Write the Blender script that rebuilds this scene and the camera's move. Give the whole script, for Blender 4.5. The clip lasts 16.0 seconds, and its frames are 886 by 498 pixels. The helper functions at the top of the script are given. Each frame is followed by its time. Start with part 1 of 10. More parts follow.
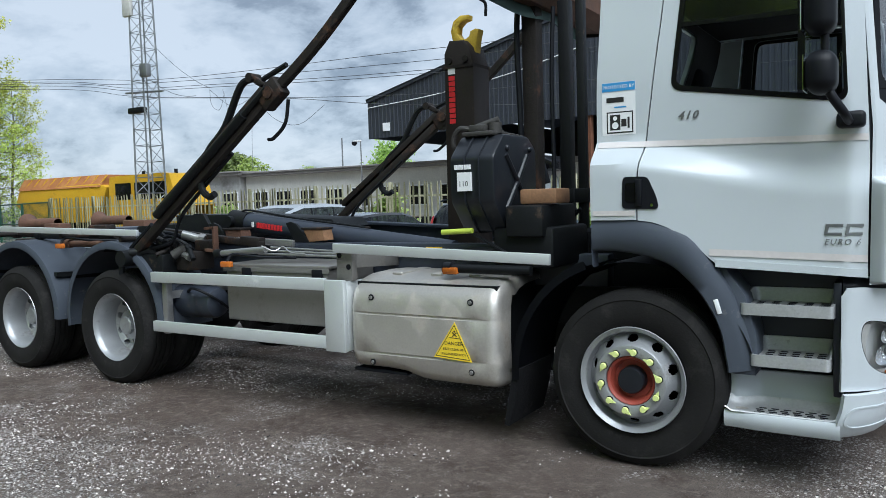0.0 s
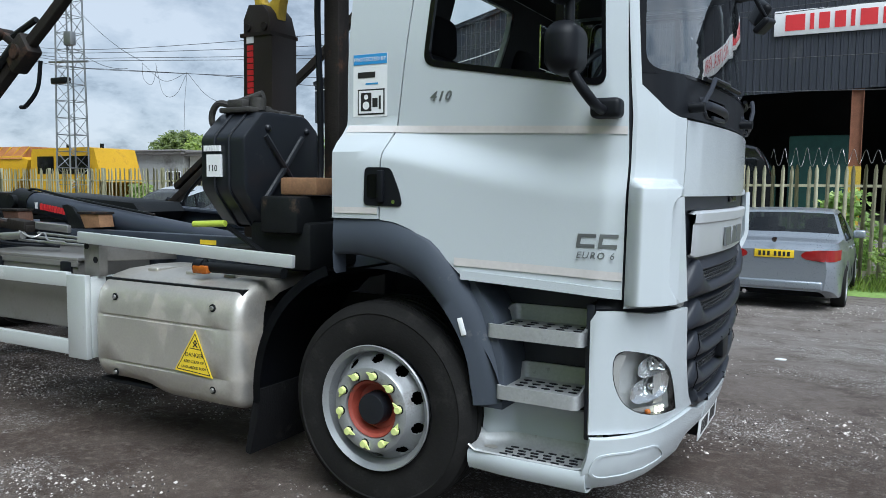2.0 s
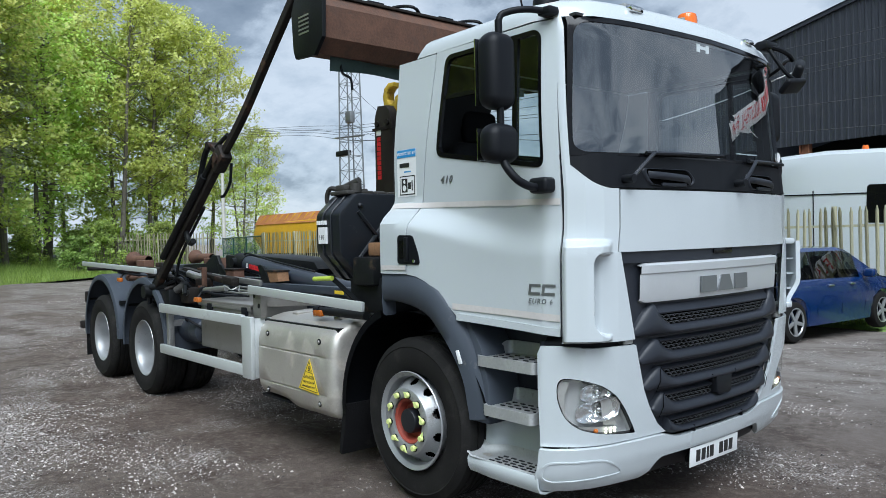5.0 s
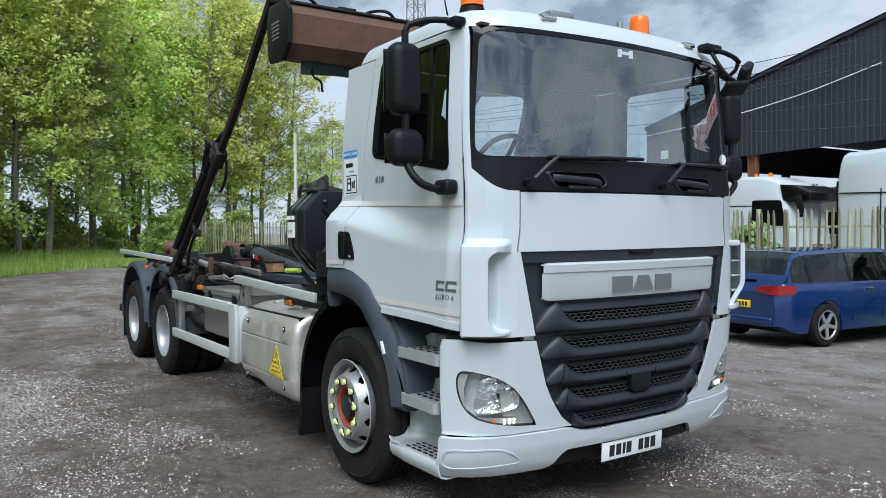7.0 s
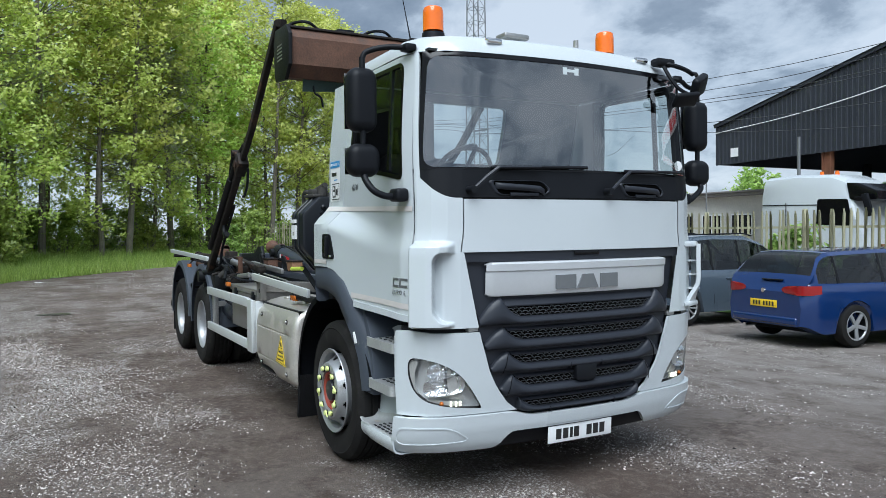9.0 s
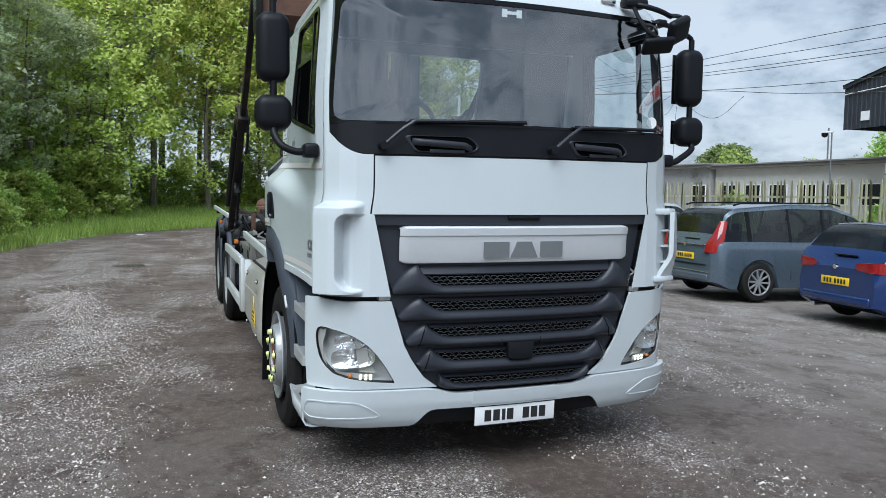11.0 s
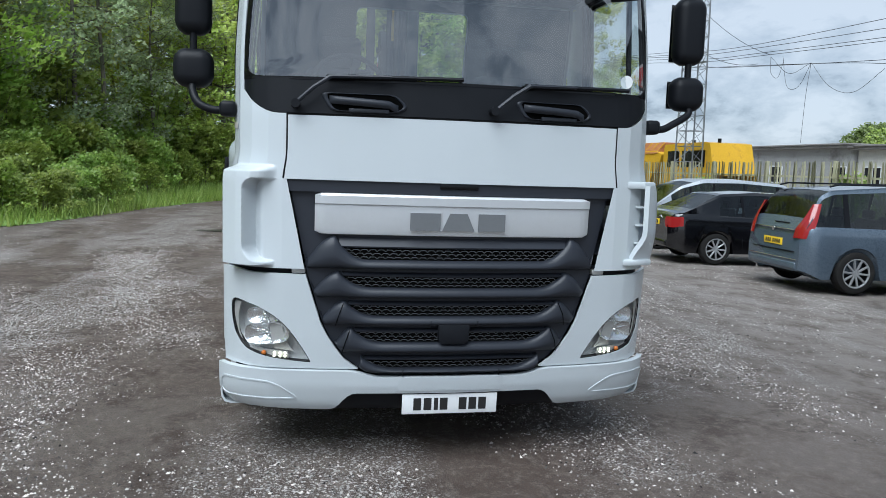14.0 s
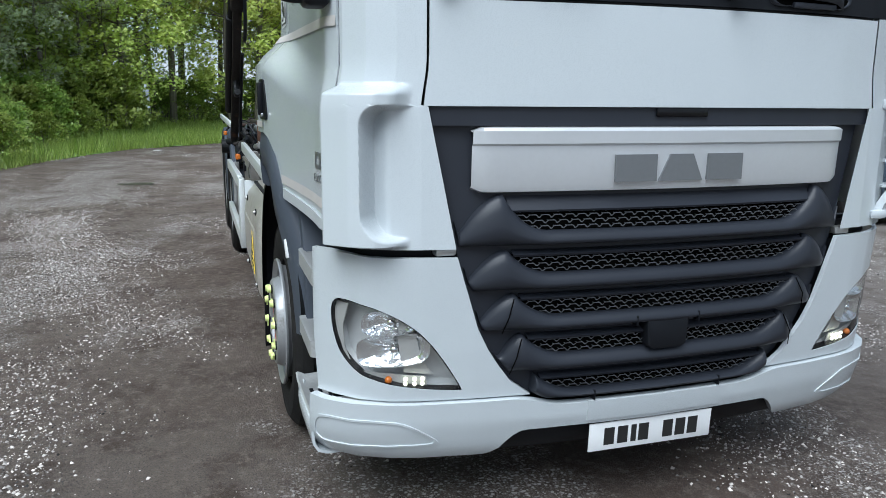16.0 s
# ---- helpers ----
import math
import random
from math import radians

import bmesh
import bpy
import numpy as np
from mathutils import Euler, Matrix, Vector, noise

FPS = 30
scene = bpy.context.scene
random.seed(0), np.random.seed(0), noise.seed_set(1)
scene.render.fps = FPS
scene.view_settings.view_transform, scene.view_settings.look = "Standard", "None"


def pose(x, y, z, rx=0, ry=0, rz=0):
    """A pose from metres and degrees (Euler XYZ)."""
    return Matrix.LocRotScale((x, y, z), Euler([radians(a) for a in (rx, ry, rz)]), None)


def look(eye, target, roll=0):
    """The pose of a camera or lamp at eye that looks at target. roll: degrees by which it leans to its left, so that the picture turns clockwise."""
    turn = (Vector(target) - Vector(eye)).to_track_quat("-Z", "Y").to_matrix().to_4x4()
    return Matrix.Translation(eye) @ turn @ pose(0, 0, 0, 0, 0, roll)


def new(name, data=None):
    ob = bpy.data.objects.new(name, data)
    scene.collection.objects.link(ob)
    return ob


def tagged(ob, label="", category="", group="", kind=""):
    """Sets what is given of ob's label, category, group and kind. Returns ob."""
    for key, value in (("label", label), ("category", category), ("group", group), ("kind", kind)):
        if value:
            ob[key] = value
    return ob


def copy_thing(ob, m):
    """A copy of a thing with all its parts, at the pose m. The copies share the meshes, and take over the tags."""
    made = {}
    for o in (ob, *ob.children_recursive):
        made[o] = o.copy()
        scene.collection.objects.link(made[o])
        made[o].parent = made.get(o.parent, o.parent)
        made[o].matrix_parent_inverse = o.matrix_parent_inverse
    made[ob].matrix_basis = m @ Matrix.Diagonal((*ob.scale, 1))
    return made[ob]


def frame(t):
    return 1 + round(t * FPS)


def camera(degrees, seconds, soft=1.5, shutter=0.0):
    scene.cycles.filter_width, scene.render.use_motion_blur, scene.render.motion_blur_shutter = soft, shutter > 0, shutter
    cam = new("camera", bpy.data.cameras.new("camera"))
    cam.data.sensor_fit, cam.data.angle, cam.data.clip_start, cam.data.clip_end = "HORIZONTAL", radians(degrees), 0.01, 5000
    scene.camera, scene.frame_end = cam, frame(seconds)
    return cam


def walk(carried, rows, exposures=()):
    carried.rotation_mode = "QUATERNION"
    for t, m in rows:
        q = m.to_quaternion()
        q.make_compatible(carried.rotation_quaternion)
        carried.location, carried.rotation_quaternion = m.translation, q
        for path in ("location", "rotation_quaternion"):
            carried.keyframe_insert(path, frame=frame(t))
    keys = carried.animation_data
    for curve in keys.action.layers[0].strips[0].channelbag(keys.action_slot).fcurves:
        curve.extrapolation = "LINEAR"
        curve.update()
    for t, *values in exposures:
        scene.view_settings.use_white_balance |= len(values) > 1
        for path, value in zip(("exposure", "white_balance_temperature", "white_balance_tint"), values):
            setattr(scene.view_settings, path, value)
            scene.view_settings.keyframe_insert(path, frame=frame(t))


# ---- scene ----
cam = camera(60.8, 16.0, 0.6)
EXPOSURES = [(0.0, 0.07, 5600, 6), (16.0, 0.07, 5600, 6)]
PATH = [
    (0, (1.344, -5.32, 1.557), (0.285, -3.628, 1.424), -1.8),
    (0.5, (1.42, -4.94, 1.572), (0.438, -3.201, 1.462), -0.8),
    (1, (1.592, -4.69, 1.551), (0.656, -2.926, 1.44), -0.1),
    (1.5, (1.808, -4.423, 1.551), (0.888, -2.652, 1.42), 0.5),
    (2, (1.984, -4.14, 1.556), (1.02, -2.395, 1.393), 0.6),
    (2.5, (2.29, -4.124, 1.573), (1.197, -2.457, 1.412), 0.0),
    (3, (2.604, -4.06, 1.589), (1.36, -2.502, 1.437), -0.5),
    (3.5, (2.789, -3.842, 1.58), (1.409, -2.4, 1.44), -0.9),
    (4, (3.139, -3.82, 1.606), (1.63, -2.514, 1.47), -1.6),
    (4.5, (3.436, -3.974, 1.616), (1.871, -2.731, 1.535), -1.3),
    (5, (3.672, -4.034, 1.623), (2.146, -2.741, 1.593), -1.4),
    (5.2, (3.799, -4.027, 1.613), (2.288, -2.717, 1.6), -1.6),
    (7.3, (4.538, -3.422, 1.645), (2.85, -2.35, 1.597), -0.5),
    (7.5, (4.637, -3.427, 1.641), (2.929, -2.387, 1.595), -0.6),
    (8, (4.818, -3.476, 1.619), (3.079, -2.489, 1.565), -0.9),
    (8.5, (5.094, -3.298, 1.645), (3.338, -2.343, 1.604), -0.6),
    (9, (5.203, -3.121, 1.655), (3.448, -2.164, 1.608), -0.6),
    (11.3, (5.353, -1.721, 1.637), (3.466, -1.079, 1.473), 0.7),
    (11.5, (5.386, -1.592, 1.623), (3.493, -0.971, 1.448), 0.7),
    (12, (5.489, -1.244, 1.62), (3.582, -0.677, 1.419), 1.0),
    (12.5, (5.46, -0.931, 1.574), (3.54, -0.417, 1.351), 1.4),
    (13, (5.455, -0.709, 1.617), (3.518, -0.258, 1.401), 1.7),
    (13.3, (5.472, -0.565, 1.651), (3.529, -0.144, 1.438), 1.5),
    (13.5, (5.427, -0.577, 1.628), (3.481, -0.169, 1.417), 1.8),
    (14, (5.199, -0.795, 1.614), (3.246, -0.425, 1.397), 1.9),
    (14.5, (4.858, -0.974, 1.579), (2.908, -0.602, 1.335), 1.7),
    (15, (4.459, -1.129, 1.577), (2.522, -0.72, 1.292), 1.4),
    (15.5, (4.056, -1.444, 1.553), (2.144, -0.957, 1.224), 0.9),
    (16, (3.599, -1.55, 1.523), (1.728, -0.946, 1.155), 0.3),
]
walk(cam, [(t, look(eye, target, roll)) for t, eye, target, roll in PATH], EXPOSURES)

# ---- world, sun ----
SUN_EL, SUN_AZ = radians(55), radians(128)
world = bpy.data.worlds.new("overcast_sky")
scene.world = world
world.use_nodes = True
wn, wl = world.node_tree.nodes, world.node_tree.links
wn.clear()


def wnode(kind, **inputs):
    n = wn.new(kind)
    for key, value in inputs.items():
        n.inputs[key.replace("_", " ")].default_value = value
    return n


w_out = wn.new("ShaderNodeOutputWorld")
w_sky = wn.new("ShaderNodeTexSky")
w_sky.sky_type, w_sky.sun_disc = "NISHITA", False
w_sky.sun_elevation, w_sky.sun_rotation = SUN_EL, SUN_AZ
w_co = wn.new("ShaderNodeTexCoord")
w_sep = wn.new("ShaderNodeSeparateXYZ")
wl.new(w_co.outputs["Generated"], w_sep.inputs[0])
# direction projected on a cloud layer overhead
w_h = wn.new("ShaderNodeMath")
w_h.operation, w_h.inputs[1].default_value = "MAXIMUM", 0.0
wl.new(w_sep.outputs["Z"], w_h.inputs[0])
w_h2 = wn.new("ShaderNodeMath")
w_h2.operation, w_h2.inputs[1].default_value = "ADD", 0.38
wl.new(w_h.outputs[0], w_h2.inputs[0])
w_dx, w_dy = wn.new("ShaderNodeMath"), wn.new("ShaderNodeMath")
for n, axis in ((w_dx, "X"), (w_dy, "Y")):
    n.operation = "DIVIDE"
    wl.new(w_sep.outputs[axis], n.inputs[0])
    wl.new(w_h2.outputs[0], n.inputs[1])
w_vec = wn.new("ShaderNodeCombineXYZ")
wl.new(w_dx.outputs[0], w_vec.inputs[0])
wl.new(w_dy.outputs[0], w_vec.inputs[1])
w_big = wnode("ShaderNodeTexNoise", Scale=1.9, Detail=10.0, Roughness=0.56, Distortion=0.3)
w_small = wnode("ShaderNodeTexNoise", Scale=6.5, Detail=10.0, Roughness=0.62, Distortion=0.2)
wl.new(w_vec.outputs[0], w_big.inputs["Vector"])
wl.new(w_vec.outputs[0], w_small.inputs["Vector"])
w_mixn = wn.new("ShaderNodeMath")
w_mixn.operation, w_mixn.inputs[1].default_value = "MULTIPLY_ADD", 0.42
wl.new(w_small.outputs["Fac"], w_mixn.inputs[0])
wl.new(w_big.outputs["Fac"], w_mixn.inputs[2])
w_ramp = wn.new("ShaderNodeValToRGB")
w_ramp.color_ramp.elements[0].position, w_ramp.color_ramp.elements[0].color = 0.55, (0.29, 0.33, 0.38, 1)
w_ramp.color_ramp.elements[1].position, w_ramp.color_ramp.elements[1].color = 0.83, (0.97, 0.98, 0.99, 1)
mid = w_ramp.color_ramp.elements.new(0.655)
mid.color = (0.42, 0.46, 0.51, 1)
mid = w_ramp.color_ramp.elements.new(0.725)
mid.color = (0.72, 0.76, 0.80, 1)
w_low = wn.new("ShaderNodeMapRange")
w_low.inputs["From Min"].default_value, w_low.inputs["From Max"].default_value = 0.05, 0.42
w_low.inputs["To Min"].default_value, w_low.inputs["To Max"].default_value = 0.085, 0.0
wl.new(w_sep.outputs["Z"], w_low.inputs["Value"])
w_sum = wn.new("ShaderNodeMath")
w_sum.operation = "ADD"
wl.new(w_mixn.outputs[0], w_sum.inputs[0])
wl.new(w_low.outputs[0], w_sum.inputs[1])
wl.new(w_sum.outputs[0], w_ramp.inputs["Fac"])
w_cloud = wn.new("ShaderNodeBackground")
w_cloud.inputs["Strength"].default_value = 0.76
wl.new(w_ramp.outputs["Color"], w_cloud.inputs["Color"])
w_clear = wn.new("ShaderNodeBackground")
w_clear.inputs["Strength"].default_value = 0.11
wl.new(w_sky.outputs["Color"], w_clear.inputs["Color"])
w_mix = wn.new("ShaderNodeMixShader")
w_mix.inputs[0].default_value = 0.86
wl.new(w_clear.outputs[0], w_mix.inputs[1])
wl.new(w_cloud.outputs[0], w_mix.inputs[2])
wl.new(w_mix.outputs[0], w_out.inputs[0])

sun_data = bpy.data.lights.new("sun", "SUN")
sun_data.energy, sun_data.angle, sun_data.color = 4.4, radians(50), (1.0, 0.97, 0.92)
sun = new("sun", sun_data)
# the light comes from behind the camera's side of the lorry, high up
sun_from = Vector((math.sin(SUN_AZ) * math.cos(SUN_EL), math.cos(SUN_AZ) * math.cos(SUN_EL), math.sin(SUN_EL)))
sun.matrix_world = look(sun_from * 30, (0, 0, 0))

# ---- materials ----
MATS = {}


def mat(name, color, rough=0.5, metal=0.0, vary=0.12, scale=6.0, fine=60.0, bump=0.0, dirt=None, dirt_amount=0.0,
        dirt_scale=1.6, per_object=0.0, per_island=0.0, coat=0.0, spec=0.5):
    """A principled surface with coarse and fine variation, optional patches of dirt, and relief."""
    m = bpy.data.materials.new(name)
    m.use_nodes = True
    nt = m.node_tree
    ns, ln = nt.nodes, nt.links
    bsdf = ns["Principled BSDF"]
    bsdf.inputs["Metallic"].default_value = metal
    bsdf.inputs["Coat Weight"].default_value = coat
    bsdf.inputs["Coat Roughness"].default_value = 0.06
    bsdf.inputs["Specular IOR Level"].default_value = spec
    co = ns.new("ShaderNodeTexCoord")

    def noise_tex(s, detail=4.0):
        n = ns.new("ShaderNodeTexNoise")
        n.inputs["Scale"].default_value, n.inputs["Detail"].default_value = s, detail
        ln.new(co.outputs["Object"], n.inputs["Vector"])
        return n

    big, small = noise_tex(scale), noise_tex(fine, 6.0)
    hsv = ns.new("ShaderNodeHueSaturation")
    hsv.inputs["Color"].default_value = (*color, 1)
    add = ns.new("ShaderNodeMath")
    add.operation = "ADD"
    ln.new(big.outputs["Fac"], add.inputs[0])
    ln.new(small.outputs["Fac"], add.inputs[1])
    val = ns.new("ShaderNodeMapRange")
    val.inputs["From Min"].default_value, val.inputs["From Max"].default_value = 0.6, 1.4
    val.inputs["To Min"].default_value, val.inputs["To Max"].default_value = 1 - vary, 1 + vary
    ln.new(add.outputs[0], val.inputs["Value"])
    last = val.outputs[0]
    for amount, source in ((per_object, "object"), (per_island, "island")):
        if amount:
            if source == "object":
                r = ns.new("ShaderNodeObjectInfo").outputs["Random"]
            else:
                r = ns.new("ShaderNodeNewGeometry").outputs["Random Per Island"]
            mr = ns.new("ShaderNodeMapRange")
            mr.inputs["To Min"].default_value, mr.inputs["To Max"].default_value = 1 - amount, 1 + amount
            ln.new(r, mr.inputs["Value"])
            mul = ns.new("ShaderNodeMath")
            mul.operation = "MULTIPLY"
            ln.new(last, mul.inputs[0])
            ln.new(mr.outputs[0], mul.inputs[1])
            last = mul.outputs[0]
    ln.new(last, hsv.inputs["Value"])
    out = hsv.outputs["Color"]
    if dirt:
        patch = noise_tex(dirt_scale, 9.0)
        patch.inputs["Roughness"].default_value = 0.68
        ramp = ns.new("ShaderNodeMapRange")
        ramp.inputs["From Min"].default_value = 0.66 - 0.34 * dirt_amount
        ramp.inputs["From Max"].default_value = 0.80 - 0.26 * dirt_amount
        ln.new(patch.outputs["Fac"], ramp.inputs["Value"])
        mix = ns.new("ShaderNodeMix")
        mix.data_type = "RGBA"
        mix.inputs["B"].default_value = (*dirt, 1)
        ln.new(ramp.outputs[0], mix.inputs["Factor"])
        ln.new(out, mix.inputs["A"])
        out = mix.outputs["Result"]
        if metal:
            mm = ns.new("ShaderNodeMath")
            mm.operation, mm.inputs[0].default_value = "SUBTRACT", metal
            ln.new(ramp.outputs[0], mm.inputs[1])
            mm.use_clamp = True
            ln.new(mm.outputs[0], bsdf.inputs["Metallic"])
    ln.new(out, bsdf.inputs["Base Color"])
    rr = ns.new("ShaderNodeMapRange")
    rr.inputs["To Min"].default_value, rr.inputs["To Max"].default_value = max(0.02, rough - 0.1), min(1.0, rough + 0.1)
    ln.new(small.outputs["Fac"], rr.inputs["Value"])
    ln.new(rr.outputs[0], bsdf.inputs["Roughness"])
    if bump:
        b = ns.new("ShaderNodeBump")
        b.inputs["Strength"].default_value, b.inputs["Distance"].default_value = bump, 0.01
        ln.new(add.outputs[0], b.inputs["Height"])
        ln.new(b.outputs[0], bsdf.inputs["Normal"])
    MATS[name] = m
    return m


def glass(name, tint, rough=0.0, alpha=0.75, base=0.05):
    """Thin tinted glazing: a see-through film with a glossy face."""
    m = bpy.data.materials.new(name)
    m.use_nodes = True
    ns, ln = m.node_tree.nodes, m.node_tree.links
    ns.clear()
    o = ns.new("ShaderNodeOutputMaterial")
    tr, gl = ns.new("ShaderNodeBsdfTransparent"), ns.new("ShaderNodeBsdfGlossy")
    tr.inputs["Color"].default_value = (*tint, 1)
    gl.inputs["Roughness"].default_value = rough
    lw, fr = ns.new("ShaderNodeLayerWeight"), ns.new("ShaderNodeMath")
    lw.inputs["Blend"].default_value = 0.5
    fr.operation, fr.inputs[1].default_value = "POWER", 5.0
    ln.new(lw.outputs["Facing"], fr.inputs[0])
    ad = ns.new("ShaderNodeMath")
    ad.operation, ad.inputs[1].default_value = "MULTIPLY_ADD", alpha
    ad.inputs[2].default_value = base
    ln.new(fr.outputs[0], ad.inputs[0])
    mx = ns.new("ShaderNodeMixShader")
    ln.new(ad.outputs[0], mx.inputs[0])
    ln.new(tr.outputs[0], mx.inputs[1])
    ln.new(gl.outputs[0], mx.inputs[2])
    ln.new(mx.outputs[0], o.inputs[0])
    MATS[name] = m
    return m


def glow(name, color, strength):
    m = bpy.data.materials.new(name)
    m.use_nodes = True
    b = m.node_tree.nodes["Principled BSDF"]
    b.inputs["Base Color"].default_value = (*color, 1)
    b.inputs["Emission Color"].default_value = (*color, 1)
    b.inputs["Emission Strength"].default_value = strength
    return m


WHITE = mat("white_paint", (0.525, 0.563, 0.583), 0.28, vary=0.02, scale=1.5, fine=300, coat=0.4, dirt=(0.58, 0.58, 0.55), dirt_amount=0.02, dirt_scale=2.2)
GREYPL = mat("grey_plastic", (0.060, 0.070, 0.088), 0.55, spec=0.2, vary=0.10, scale=4, fine=220, bump=0.05, dirt=(0.20, 0.20, 0.19), dirt_amount=0.12, dirt_scale=9)
GRILLE = mat("grille_plastic", (0.022, 0.025, 0.033), 0.42, spec=0.35, vary=0.08, scale=5, fine=400, bump=0.04)
BLACKPL = mat("black_plastic", (0.007, 0.008, 0.0105), 0.48, spec=0.2, vary=0.15, scale=6, fine=300, bump=0.04)
BLACKGLOSS = mat("black_gloss", (0.004, 0.004, 0.005), 0.2, spec=0.3, vary=0.1)
RUBBER = mat("tyre_rubber", (0.016, 0.0155, 0.015), 0.85, spec=0.15, vary=0.25, scale=5, fine=80, bump=0.15, dirt=(0.034, 0.032, 0.030), dirt_amount=0.35, dirt_scale=5)
FLAP = mat("rubber_flap", (0.009, 0.009, 0.010), 0.9, spec=0.15, vary=0.3, scale=8, fine=90, bump=0.6, dirt=(0.05, 0.047, 0.043), dirt_amount=0.2, dirt_scale=6)
ALU = mat("aluminium", (0.68, 0.71, 0.71), 0.40, 0.5, vary=0.06, scale=3, fine=160, dirt=(0.40, 0.39, 0.36), dirt_amount=0.15, dirt_scale=4)
STEEL = mat("stainless_cover", (0.51, 0.487, 0.445), 0.42, 0.6, vary=0.12, scale=2.5, fine=70, bump=0.05, dirt=(0.30, 0.26, 0.21), dirt_amount=0.42, dirt_scale=3)
BOXSTEEL = mat("dull_steel", (0.40, 0.40, 0.39), 0.4, 0.8, vary=0.1, scale=3, fine=70, dirt=(0.15, 0.14, 0.12), dirt_amount=0.2, dirt_scale=3)
RIM = mat("painted_rim", (0.36, 0.37, 0.38), 0.38, 0.5, vary=0.10, scale=8, fine=120, dirt=(0.15, 0.135, 0.12), dirt_amount=0.30, dirt_scale=7)
CHROME = mat("chrome", (0.78, 0.78, 0.78), 0.08, 1.0, vary=0.03)
BLACKMET = mat("black_steel", (0.008, 0.009, 0.010), 0.5, spec=0.22, vary=0.25, scale=7, fine=90, bump=0.12, dirt=(0.11, 0.075, 0.05), dirt_amount=0.14, dirt_scale=5)
BLUEMET = mat("dark_blue_steel", (0.035, 0.042, 0.058), 0.40, vary=0.2, scale=5, fine=90, bump=0.06, dirt=(0.14, 0.11, 0.09), dirt_amount=0.12, dirt_scale=4)
RUSTY = mat("rusty_black_steel", (0.018, 0.015, 0.013), 0.65, spec=0.25, vary=0.35, scale=9, fine=70, bump=0.3, dirt=(0.10, 0.05, 0.03), dirt_amount=0.30, dirt_scale=6)
RUST = mat("rust", (0.105, 0.052, 0.032), 0.8, vary=0.35, scale=9, fine=60, bump=0.35, dirt=(0.07, 0.045, 0.035), dirt_amount=0.4, dirt_scale=5)
TIMBER = mat("worn_timber_block", (0.24, 0.13, 0.065), 0.75, vary=0.3, scale=8, fine=70, bump=0.2)
OILTANK = mat("black_tank_paint", (0.012, 0.014, 0.018), 0.36, spec=0.35, vary=0.15, scale=4, fine=250, bump=0.05, coat=0.15, dirt=(0.07, 0.065, 0.06), dirt_amount=0.10, dirt_scale=6)
HOOKY = mat("hook_yellow", (0.52, 0.36, 0.035), 0.5, vary=0.2, scale=12, fine=80, dirt=(0.12, 0.08, 0.05), dirt_amount=0.3, dirt_scale=9)
NUTY = mat("nut_indicator", (0.74, 0.82, 0.30), 0.45, vary=0.06)
HUBRED = mat("hub_red_paint", (0.30, 0.055, 0.035), 0.55, vary=0.2, scale=14, fine=90, dirt=(0.10, 0.06, 0.045), dirt_amount=0.3, dirt_scale=10)
ORANGE = mat("orange_lens", (0.80, 0.16, 0.01), 0.2, vary=0.05, coat=0.5)
AMBER = mat("amber_lens", (0.50, 0.14, 0.02), 0.25, vary=0.1)
REDLENS = mat("red_lens", (0.26, 0.012, 0.012), 0.12, vary=0.08, coat=0.5)
LABELW = mat("white_label", (0.78, 0.79, 0.79), 0.4, vary=0.03)
LABELBK = mat("black_print", (0.02, 0.02, 0.02), 0.45, vary=0.05)
LABELBL = mat("blue_label", (0.05, 0.27, 0.58), 0.4, vary=0.03)
LABELY = mat("yellow_label", (0.86, 0.62, 0.03), 0.4, vary=0.04)
LABELR = mat("red_print", (0.62, 0.03, 0.035), 0.4, vary=0.05)
PLATEY = mat("yellow_plate", (0.80, 0.55, 0.02), 0.35, vary=0.03)
BADGE = mat("badge_grey", (0.22, 0.23, 0.24), 0.35, 0.6, vary=0.05)
TAPE = mat("faded_tape", (0.60, 0.565, 0.545), 0.4, vary=0.08, scale=10)
SEAT = mat("dark_seat_fabric", (0.012, 0.013, 0.015), 0.9, spec=0.15, vary=0.2)
INNER = mat("cab_lining", (0.035, 0.036, 0.039), 0.85, spec=0.2, vary=0.1)
SILVER = mat("silver_trim", (0.66, 0.68, 0.70), 0.42, 0.5, vary=0.03)
WINDSCREEN = glass("windscreen_glass", (0.86, 0.92, 0.92), 0.0, 0.9, 0.30)
SIDEGLASS = glass("side_glass", (0.76, 0.82, 0.82), 0.0, 0.8, 0.07)
CARGLASS = glass("car_glass", (0.27, 0.31, 0.31), 0.0, 0.7, 0.08)
LENS = glass("lamp_lens", (0.95, 0.96, 0.96), 0.02, 0.7, 0.05)
MIRROR = mat("mirror_glass", (0.85, 0.87, 0.88), 0.02, 1.0, vary=0.0)

# ---- mesh helpers ----


def thing(name, label, category, at=(0, 0, 0), rz=0.0, group="", kind=""):
    e = new(name)
    e.empty_display_size = 0.1
    e.matrix_basis = pose(*at, 0, 0, rz)
    return tagged(e, label, category, group, kind)


def sharpen(bm, degrees=38):
    bm.normal_update()
    limit = radians(degrees)
    for f in bm.faces:
        f.smooth = True
    for e in bm.edges:
        if len(e.link_faces) == 2 and e.calc_face_angle(0) > limit:
            e.smooth = False


def to_mesh(name, bm, material, degrees=38):
    sharpen(bm, degrees)
    me = bpy.data.meshes.new(name)
    bm.to_mesh(me)
    bm.free()
    for m in material if isinstance(material, (list, tuple)) else (material,):
        me.materials.append(m)
    return me


